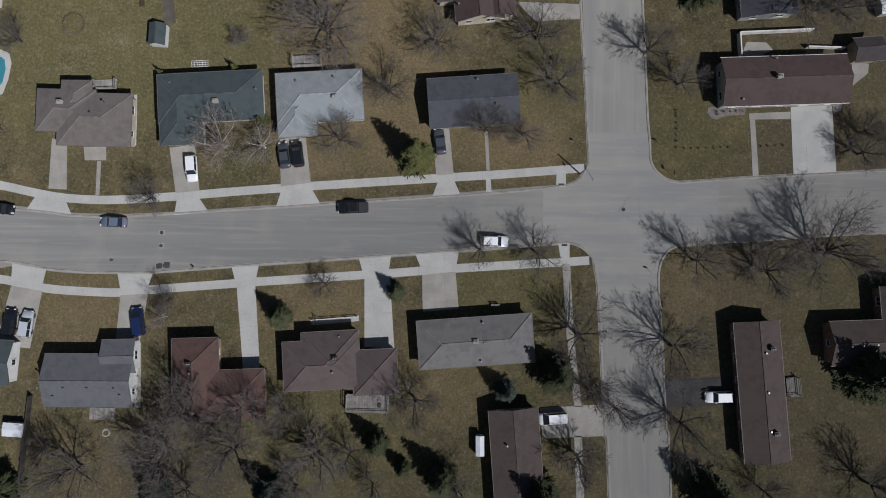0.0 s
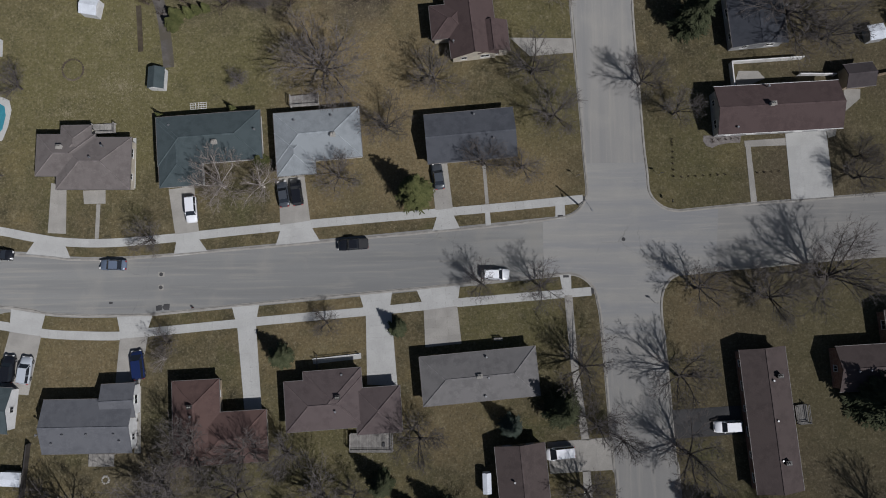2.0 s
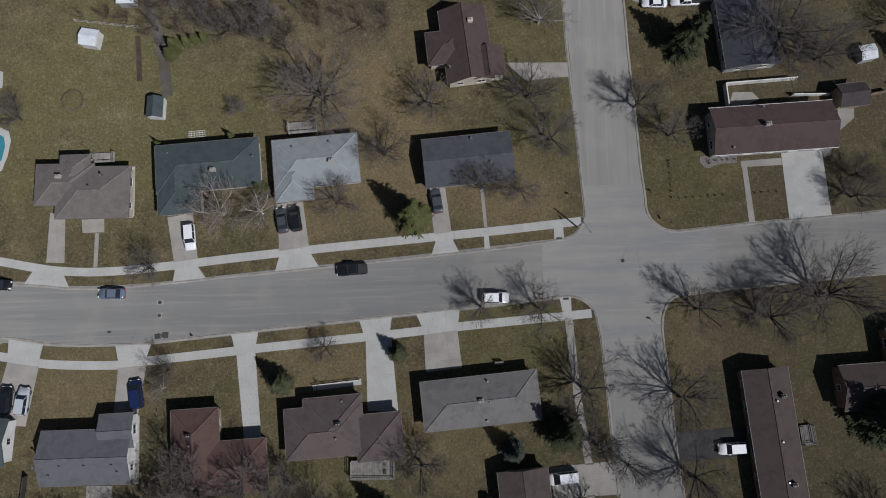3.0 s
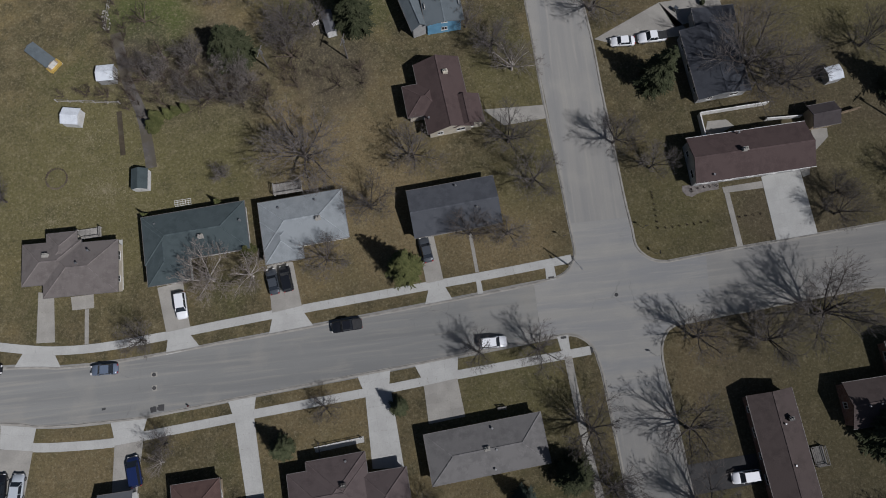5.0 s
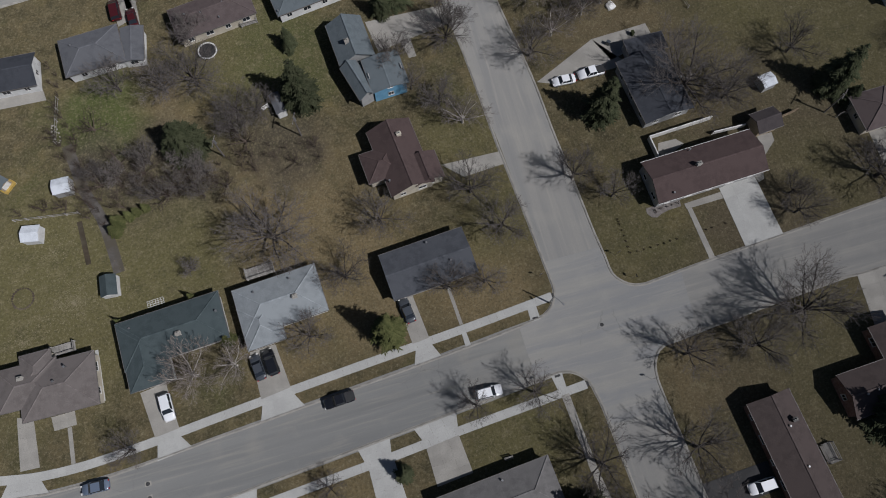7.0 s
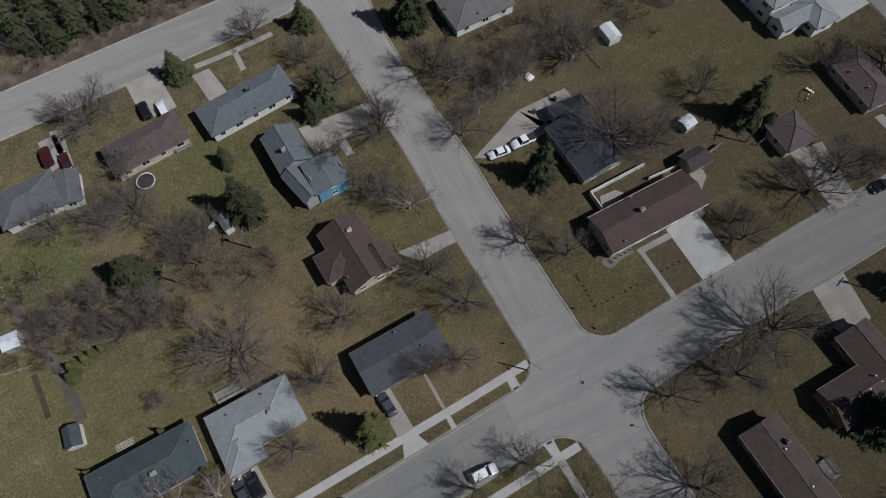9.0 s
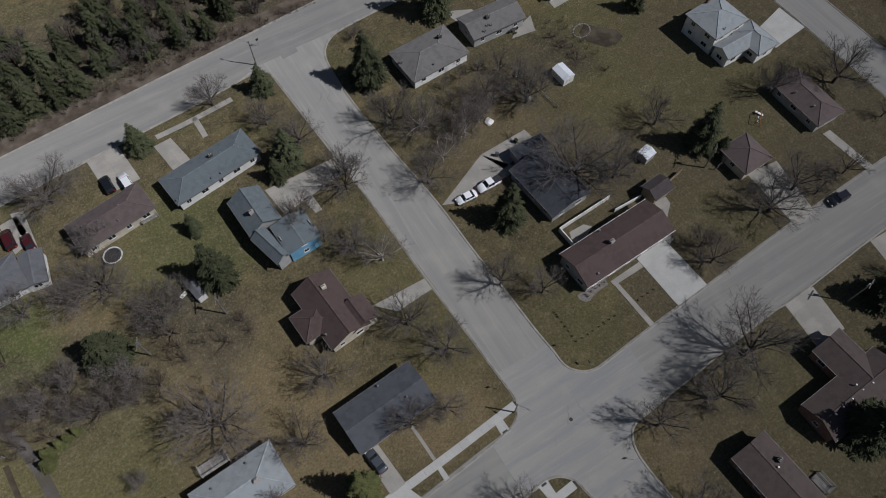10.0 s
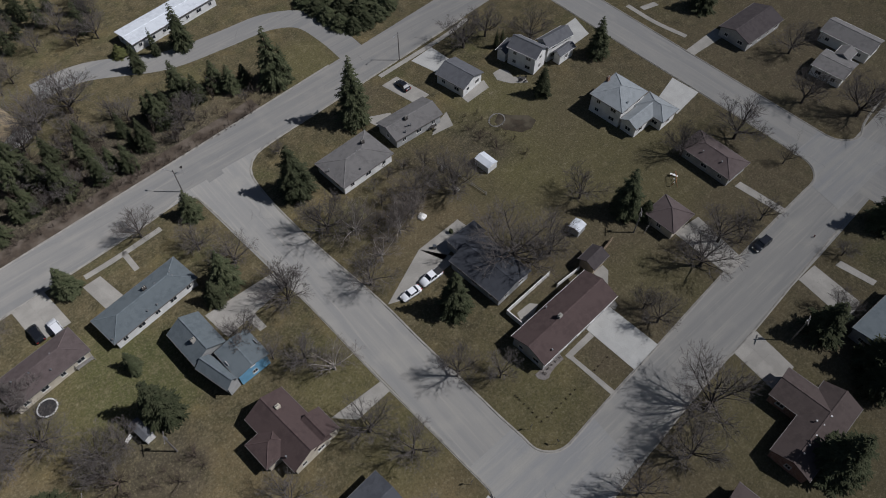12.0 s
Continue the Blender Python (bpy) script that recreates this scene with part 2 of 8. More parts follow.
M["black"] = material("black", (0.02, 0.02, 0.021), (0.03, 0.03, 0.03), 2.0, 0.6)
M["wood"] = material("wood", (0.26, 0.20, 0.135), (0.17, 0.13, 0.09), 1.2, 0.85, bump=0.3)
M["grey_wood"] = material("grey_wood", (0.30, 0.285, 0.26), (0.20, 0.19, 0.175), 1.2, 0.88, bump=0.3, spread=0.12)
M["yellow_paint"] = material("yellow_paint", (0.50, 0.34, 0.08), (0.40, 0.27, 0.07), 1.2, 0.7)
M["water"] = material("water", (0.06, 0.28, 0.33), (0.05, 0.22, 0.28), 0.8, 0.08)
M["bark"] = material("bark", (0.058, 0.049, 0.043), (0.095, 0.082, 0.072), 2.0, 0.95, spread=0.2)
M["twig"] = material("twig", (0.106, 0.094, 0.086), (0.156, 0.139, 0.128), 1.0, 0.95, spread=0.22)
M["birch_twig"] = material("birch_twig", (0.17, 0.145, 0.128), (0.24, 0.21, 0.185), 1.0, 0.9, spread=0.15)
M["birch"] = material("birch", (0.46, 0.425, 0.385), (0.27, 0.24, 0.21), 1.2, 0.9, spread=0.1)
M["needles"] = material("needles", (0.046, 0.054, 0.027), (0.086, 0.092, 0.050), 0.7, 0.9, fine=4.0, spread=0.3)
M["blue_needles"] = material("blue_needles", (0.052, 0.068, 0.052), (0.078, 0.092, 0.074), 0.8, 0.9, fine=4.0, spread=0.2)
M["lit_needles"] = material("lit_needles", (0.078, 0.086, 0.032), (0.128, 0.132, 0.052), 0.8, 0.9, fine=4.0, spread=0.15)
M["brush"] = material("brush", (0.066, 0.051, 0.041), (0.095, 0.075, 0.060), 0.8, 0.95, spread=0.25)
for key, a, b in (("roof_taupe", (0.170, 0.150, 0.140), (0.135, 0.118, 0.110)), ("roof_teal", (0.074, 0.094, 0.097), (0.058, 0.075, 0.078)),
                  ("roof_pale", (0.282, 0.304, 0.312), (0.234, 0.254, 0.262)), ("roof_slate", (0.085, 0.090, 0.100), (0.066, 0.070, 0.079)),
                  ("roof_maroon", (0.092, 0.066, 0.062), (0.074, 0.053, 0.050)), ("roof_grey", (0.130, 0.133, 0.142), (0.105, 0.108, 0.117)),
                  ("roof_mauve", (0.115, 0.092, 0.088), (0.090, 0.071, 0.069)), ("roof_stone", (0.175, 0.168, 0.162), (0.135, 0.130, 0.126)),
                  ("roof_umber", (0.086, 0.068, 0.063), (0.068, 0.054, 0.050)), ("roof_blue", (0.138, 0.160, 0.170), (0.112, 0.132, 0.142)),
                  ("roof_dusk", (0.072, 0.062, 0.062), (0.056, 0.048, 0.049)), ("roof_white", (0.66, 0.69, 0.72), (0.54, 0.57, 0.60)), ("roof_tan", (0.40, 0.32, 0.20), (0.32, 0.25, 0.15)),
                  ("roof_rust", (0.115, 0.074, 0.064), (0.088, 0.057, 0.050)), ("roof_charcoal", (0.060, 0.064, 0.074), (0.046, 0.050, 0.058))):
    M[key] = material(key, a, b, 0.9, 0.9, bump=0.5, fine=6.0, c=tuple(0.86 * v for v in a), patch=0.35, spread=0.03, matt=0.25)
    M[key.replace("roof", "cap")] = material(key.replace("roof", "cap"), tuple(1.3 * v for v in a), tuple(1.15 * v for v in b), 0.9, 0.9, matt=0.25)


# ---- helpers for things and parts ----
def thing(name, x=0.0, y=0.0, rot=0.0, label="", category="", group="", kind=""):
    ob = new(name)
    ob.empty_display_size = 0.3
    ob.matrix_world = pose(x, y, 0, 0, 0, rot)
    return tagged(ob, label, category, group, kind)


def part(name, bm, mat, parent=None, label=""):
    """Links a bmesh as one mesh object under a thing or a part, in the parent's own coordinates."""
    me = bpy.data.meshes.new(name)
    bm.to_mesh(me)
    bm.free()
    me.materials.append(M[mat])
    ob = new(name, me)
    ob.parent = parent
    if label:
        tagged(ob, label)
    return ob


def share(name, me, parent, m):
    ob = new(name, me)
    ob.parent = parent
    ob.matrix_local = m
    return ob


def box(bm, x0, x1, y0, y1, z0, z1, m=None, bevel=0.0):
    made = bmesh.ops.create_cube(bm, size=1.0, matrix=Matrix.LocRotScale(((x0 + x1) / 2, (y0 + y1) / 2, (z0 + z1) / 2), None, (x1 - x0, y1 - y0, z1 - z0)))
    if bevel:
        edges = list({e for v in made["verts"] for e in v.link_edges})
        got = bmesh.ops.bevel(bm, geom=edges, offset=bevel, segments=1, affect="EDGES")
        made["verts"] = list({v for f in got["faces"] for v in f.verts} | {v for v in made["verts"] if v.is_valid})
    if m is not None:
        bmesh.ops.transform(bm, matrix=m, verts=[v for v in made["verts"] if v.is_valid])
    return bm


def rod(bm, a, b, r0, r1, sides=6):
    """A tapered rod from a to b, open where it joins on."""
    a, b = Vector(a), Vector(b)
    turn = (b - a).to_track_quat("Z", "Y").to_matrix()
    rings = []
    for p, r in ((a, r0), (b, r1)):
        rings.append([bm.verts.new(p + turn @ Vector((r * math.cos(2 * math.pi * k / sides), r * math.sin(2 * math.pi * k / sides), 0))) for k in range(sides)])
    for k in range(sides):
        bm.faces.new((rings[0][k], rings[0][(k + 1) % sides], rings[1][(k + 1) % sides], rings[1][k]))
    bm.faces.new(rings[1])
    return bm


def smooth_line(pts, step=1.5):
    """A Catmull-Rom line through the points."""
    p = [Vector((x, y, 0)) for x, y in pts]
    p = [2 * p[0] - p[1], *p, 2 * p[-1] - p[-2]]
    out = []
    for a, b, c, d in zip(p, p[1:], p[2:], p[3:]):
        k = max(1, round((c - b).length / step))
        for i in range(k):
            t = i / k
            out.append(0.5 * (2 * b + (c - a) * t + (2 * a - 5 * b + 4 * c - d) * t * t + (3 * b - a - 3 * c + d) * t ** 3))
    return out + [p[-2]]


def sides(line, w0, w1):
    """The line moved to its left by w0 and by w1."""
    out = []
    for k, p in enumerate(line):
        d = (line[min(k + 1, len(line) - 1)] - line[max(k - 1, 0)]).normalized()
        q = Vector((-d.y, d.x, 0))
        out.append((p + w0 * q, p + w1 * q))
    return out


def ribbon(name, pts, width, z, mat, label, category="", depth=0.15, step=2.0, kind="structure"):
    """A slab that follows a line, such as a road."""
    bm = bmesh.new()
    rows = []
    for a, b in sides(smooth_line(pts, step), -width / 2, width / 2):
        rows.append([bm.verts.new((p.x, p.y, h)) for p, h in ((a, z - depth), (a, z), (b, z), (b, z - depth))])
    for r, s in zip(rows, rows[1:]):
        for k in range(3):
            bm.faces.new((r[k], s[k], s[k + 1], r[k + 1]))
    for f in (rows[0], rows[-1]):
        bm.faces.new(f)
    bmesh.ops.recalc_face_normals(bm, faces=bm.faces)
    return tagged(part(name, bm, mat), label, category, kind=kind)


def slab(name, corners, z, mat, label, category="", depth=0.12, parent=None):
    """A flat slab with straight edges."""
    bm = bmesh.new()
    top = [bm.verts.new((x, y, z)) for x, y in corners]
    low = [bm.verts.new((x, y, z - depth)) for x, y in corners]
    bm.faces.new(top)
    bm.faces.new(low[::-1])
    for k in range(len(top)):
        bm.faces.new((top[k], low[k], low[(k + 1) % len(top)], top[(k + 1) % len(top)]))
    bmesh.ops.recalc_face_normals(bm, faces=bm.faces)
    ob = part(name, bm, mat, parent)
    return ob if parent else tagged(ob, label, category, kind="structure")


def kerb(pts, label="low cast concrete kerb along the street"):
    bm = bmesh.new()
    rows = []
    for a, b in sides(smooth_line(pts, 1.0), -0.11, 0.11):
        rows.append([bm.verts.new((p.x, p.y, h)) for p, h in ((a, -0.05), (a, 0.13), (b, 0.13), (b, -0.05))])
    for r, s in zip(rows, rows[1:]):
        for k in range(3):
            bm.faces.new((r[k], s[k], s[k + 1], r[k + 1]))
    bmesh.ops.recalc_face_normals(bm, faces=bm.faces)
    ob = tagged(part("kerb", bm, "kerb"), label, "kerb", kind="structure")
    gutter = ribbon("gutter", pts, 0.55, 0.034, "old_concrete", "pale concrete gutter at the foot of the kerb", "gutter", step=1.0)
    return ob, gutter


def sidewalk(pts, width, mat="concrete", label="pale concrete sidewalk of square panels", size=1.5, z=0.045):
    """A walk of separate cast panels with open joints."""
    walkway = tagged(new("sidewalk"), label, "sidewalk", kind="structure")
    bm = bmesh.new()
    box(bm, -size / 2 + 0.008, size / 2 - 0.008, -width / 2, width / 2, -0.1, 0.0)
    me = bpy.data.meshes.new("panel")
    bm.to_mesh(me)
    bm.free()
    me.materials.append(M[mat])
    line = smooth_line(pts, 0.25)
    run, goal, last = 0.0, size, line[0]
    for a, b in zip(line, line[1:]):
        step = (b - a).length
        while run + step >= goal:
            here = a.lerp(b, (goal - run) / step)
            mid, d = (here + last) / 2, here - last
            share("panel", me, walkway, pose(mid.x, mid.y, z, 0, 0, math.degrees(math.atan2(d.y, d.x))))
            last, goal = here, goal + size
        run += step
    return walkway


def driveway(a, b, c, d, nx, ny, mat="concrete", label="concrete driveway cast in panels", z=0.05):
    """A driveway between four corners, a to b across, a to d along, of nx times ny panels."""
    drive = tagged(new("driveway"), label, "driveway", kind="structure")
    a, b, c, d = (Vector((*p, 0)) for p in (a, b, c, d))

    def at(u, v):
        return (a * (1 - u) + b * u) * (1 - v) + (d * (1 - u) + c * u) * v

    for i in range(nx):
        for j in range(ny):
            q = [at(i / nx, j / ny), at((i + 1) / nx, j / ny), at((i + 1) / nx, (j + 1) / ny), at(i / nx, (j + 1) / ny)]
            m = sum(q, Vector()) / 4
            q = [p + (m - p).normalized() * 0.006 for p in q]
            slab("panel", [(p.x, p.y) for p in q], z, mat, "", parent=drive)
    return drive


# ---- houses ----
def roof(bm, w, d, eave, rise, kind, thick=0.16):
    """A roof over a rectangle w by d about the origin; the ridge runs along the longer side, or across it for 'cross'."""
    if kind == "flat":
        return box(bm, -w / 2, w / 2, -d / 2, d / 2, eave - 0.25, eave)
    swap = (d > w) != (kind == "cross")
    L, S = (d, w) if swap else (w, d)
    inset = min(S / 2, L / 2 - 0.01) if kind == "hip" else 0.0
    pts = [(-L / 2, -S / 2, 0), (L / 2, -S / 2, 0), (L / 2, S / 2, 0), (-L / 2, S / 2, 0), (-L / 2 + inset, 0, rise), (L / 2 - inset, 0, rise)]
    up = [bm.verts.new(((-y, x, z + eave) if swap else (x, y, z + eave))) for x, y, z in pts]
    lo = [bm.verts.new(((-y, x, z + eave - thick) if swap else (x, y, z + eave - thick))) for x, y, z in pts]
    for loop in ((0, 1, 5, 4), (2, 3, 4, 5)):
        bm.faces.new([up[k] for k in loop])
        bm.faces.new([lo[k] for k in loop[::-1]])
    if kind == "hip":
        for loop in ((1, 2, 5), (3, 0, 4)):
            bm.faces.new([up[k] for k in loop])
            bm.faces.new([lo[k] for k in loop[::-1]])
        edges = ((0, 1), (1, 2), (2, 3), (3, 0))
    else:
        edges = ((0, 1), (2, 3), (1, 5), (5, 2), (3, 4), (4, 0))
    for i, j in edges:
        bm.faces.new((up[i], up[j], lo[j], lo[i]))
    bmesh.ops.recalc_face_normals(bm, faces=bm.faces)
    return bm


def walls(bm, w, d, eave, rise, kind, over):
    """Closed walls under that roof, with gables where it has them."""
    W, D = w - 2 * over, d - 2 * over
    top = eave - 0.12
    if kind in ("hip", "flat"):
        return box(bm, -W / 2, W / 2, -D / 2, D / 2, -0.1, top)
    swap = (d > w) != (kind == "cross")
    L, S = (D, W) if swap else (W, D)
    full = (w if swap else d) / 2
    peak = top + rise - 0.12
    edge = top + rise * over / full - 0.12
    sec = [(-S / 2, -0.1), (S / 2, -0.1), (S / 2, edge), (0, peak), (-S / 2, edge)]
    ends = [[bm.verts.new(((-y, x, z) if swap else (x, y, z))) for y, z in sec] for x in (-L / 2, L / 2)]
    for k in range(5):
        bm.faces.new((ends[0][k], ends[0][(k + 1) % 5], ends[1][(k + 1) % 5], ends[1][k]))
    bm.faces.new(ends[0])
    bm.faces.new(ends[1])
    bmesh.ops.recalc_face_normals(bm, faces=bm.faces)
    return bm


def window(parent, m, w=1.3, h=1.1, frame_mat="trim"):
    """A window with its frame, sash bar and pane, on a wall that faces -y at m."""
    bm = bmesh.new()
    for x0, x1, z0, z1 in ((-w / 2, w / 2, h / 2 - 0.09, h / 2), (-w / 2, w / 2, -h / 2, -h / 2 + 0.09), (-w / 2, -w / 2 + 0.09, -h / 2, h / 2),
                           (w / 2 - 0.09, w / 2, -h / 2, h / 2), (-0.03, 0.03, -h / 2, h / 2)):
        box(bm, x0, x1, -0.05, 0.04, z0, z1)
    ob = part("window", bm, frame_mat, parent)
    ob.matrix_local = m
    bm = bmesh.new()
    box(bm, -w / 2 + 0.08, w / 2 - 0.08, -0.025, 0.02, -h / 2 + 0.08, h / 2 - 0.08)
    part("pane", bm, "glass", ob)
    bm = bmesh.new()
    box(bm, -w / 2 - 0.06, w / 2 + 0.06, -0.10, 0.02, -h / 2 - 0.06, -h / 2)
    part("sill", bm, frame_mat, ob)
    return ob


def gutters(parent, w, d, eave, kind, trim):
    """A thin gutter board along each eave."""
    swap = (d > w) != (kind == "cross")
    t, runs = 0.07, []
    if kind in ("hip", "flat") or not swap:
        runs += [(-w / 2 - t, w / 2 + t, -d / 2 - t, -d / 2 - 0.003), (-w / 2 - t, w / 2 + t, d / 2 + 0.003, d / 2 + t)]
    if kind in ("hip", "flat") or swap:
        runs += [(-w / 2 - t, -w / 2 - 0.003, -d / 2, d / 2), (w / 2 + 0.003, w / 2 + t, -d / 2, d / 2)]
    for x0, x1, y0, y1 in runs:
        part("gutter", box(bmesh.new(), x0, x1, y0, y1, eave - 0.16, eave + 0.02), trim, parent)


def house(label, wall, cover, wings, chimneys=(), vents=(), trim="trim", name="house", brick="brick_wall", doors=(), glazed=True, category="house", eaves="eaves"):
    """A house of wings (x, y, w, d, turn, eave, rise, kind): each with its walls, roof, gutters and windows.
    chimneys and vents: (x, y, top) in the world; doors: (x, y, turn, width, height) of garage or house doors in the world."""
    x, y = wings[0][0], wings[0][1]
    h = thing(name, x, y, 0, label, category)
    for k, (wx, wy, w, d, rot, eave, rise, kind, *other) in enumerate(wings):
        over = 0.45 if kind != "flat" else 0.2
        at = pose(wx - x, wy - y, 0.006 * k, 0, 0, rot)
        body = part("wall", walls(bmesh.new(), w, d, eave, rise, kind, over), other[0] if other else wall, h)
        body.matrix_local = at
        top = part("roof", roof(bmesh.new(), w, d, eave, rise, kind), cover, h)
        top.matrix_local = at
        gutters(top, w, d, eave, kind, eaves)
        if kind != "flat":
            swap = (d > w) != (kind == "cross")
            L, S = (d, w) if swap else (w, d)
            half = L / 2 - (min(S / 2, L / 2) if kind == "hip" else 0)
            if half > 0.5:
                bm = bmesh.new()
                box(bm, -half, half, -0.14, 0.14, eave + rise - 0.03, eave + rise + 0.035, pose(0, 0, 0, 0, 0, 90) if swap else None)
                part("ridge_cap", bm, cover.replace("roof", "cap"), top)
            if kind == "hip":
                for sl in (-1, 1):
                    for ss in (-1, 1):
                        a, b = (sl * half, 0.0), (sl * L / 2, ss * S / 2)
                        ends = [(-q[1], q[0], z) if swap else (q[0], q[1], z) for q, z in ((a, eave + rise), (b, eave))]
                        part("hip_cap", rod(bmesh.new(), ends[0], ends[1], 0.10, 0.10, 6), cover.replace("roof", "cap"), top)
        if glazed:
            W, D = w - 2 * over, d - 2 * over
            for turn, run, off in ((0, W, D), (90, D, W), (180, W, D), (270, D, W)):
                n = int(run // 3.6)
                for storey in range(max(1, round(eave / 2.75))):
                    for i in range(n):
                        sx = (i + 0.5) / n * run - run / 2
                        z = 1.55 + 2.6 * storey
                        window(body, pose(0, 0, 0, 0, 0, turn) @ pose(sx, -off / 2 - 0.01, z), 1.1 + 0.5 * ((i + k) % 2), 1.1, trim)
    for cx, cy, top in chimneys:
        bm = bmesh.new()
        box(bm, -0.42, 0.42, -0.3, 0.3, 1.5, top)
        box(bm, -0.48, 0.48, -0.36, 0.36, top, top + 0.10, bevel=0.02)
        c = part("chimney", bm, brick, h)
        c.matrix_local = pose(cx - x, cy - y, 0, 0, 0, wings[0][4])
        for sx in (-0.18, 0.18):
            bm = bmesh.new()
            rod(bm, (sx, 0, top + 0.1), (sx, 0, top + 0.45), 0.12, 0.10, 8)
            part("flue", bm, "old_concrete", c)
    for vx, vy, top in vents:
        bm = bmesh.new()
        rod(bm, (0, 0, top - 0.9), (0, 0, top), 0.11, 0.11, 8)
        rod(bm, (0, 0, top), (0, 0, top + 0.12), 0.22, 0.16, 8)
        v = part("roof_vent", bm, "metal", h)
        v.matrix_local = pose(vx - x, vy - y, 0)
    for dx, dy, turn, w, t in doors:
        bm = bmesh.new()
        box(bm, -w / 2, w / 2, -0.06, 0.03, 0.0, t)
        dd = part("door", bm, "trim", h)
        dd.matrix_local = pose(dx - x, dy - y, 0, 0, 0, turn)
        for i in range(4 if w > 2 else 2):
            bm = bmesh.new()
            box(bm, -w / 2 + 0.1, w / 2 - 0.1, -0.09, -0.05, 0.12 + i * t / (4 if w > 2 else 2), (i + 0.85) * t / (4 if w > 2 else 2))
            part("door_panel", bm, "white_wall", dd)
    return h


# ---- vehicles ----
CAR = {
    "sedan": (4.7, 1.82, [(-2.35, 0.45), (-2.3, 0.85), (-1.75, 0.98), (1.0, 0.98), (2.15, 0.80), (2.35, 0.45)], (-1.65, -0.95, 0.45, 1.10, 1.43)),
    "suv": (4.75, 1.90, [(-2.37, 0.5), (-2.36, 1.05), (-2.2, 1.12), (1.05, 1.10), (2.2, 0.95), (2.37, 0.5)], (-2.25, -2.0, 0.40, 1.12, 1.74)),
    "van": (5.0, 1.98, [(-2.5, 0.5), (-2.5, 1.1), (-2.4, 1.18), (1.4, 1.12), (2.35, 0.95), (2.5, 0.5)], (-2.42, -2.2, 0.75, 1.75, 1.80)),
    "pickup": (5.4, 1.92, [(-2.7, 0.55), (-2.7, 1.12), (-0.95, 1.12), (1.2, 1.14), (2.55, 1.02), (2.7, 0.55)], (-0.95, -0.75, 0.55, 1.2, 1.85)),
}


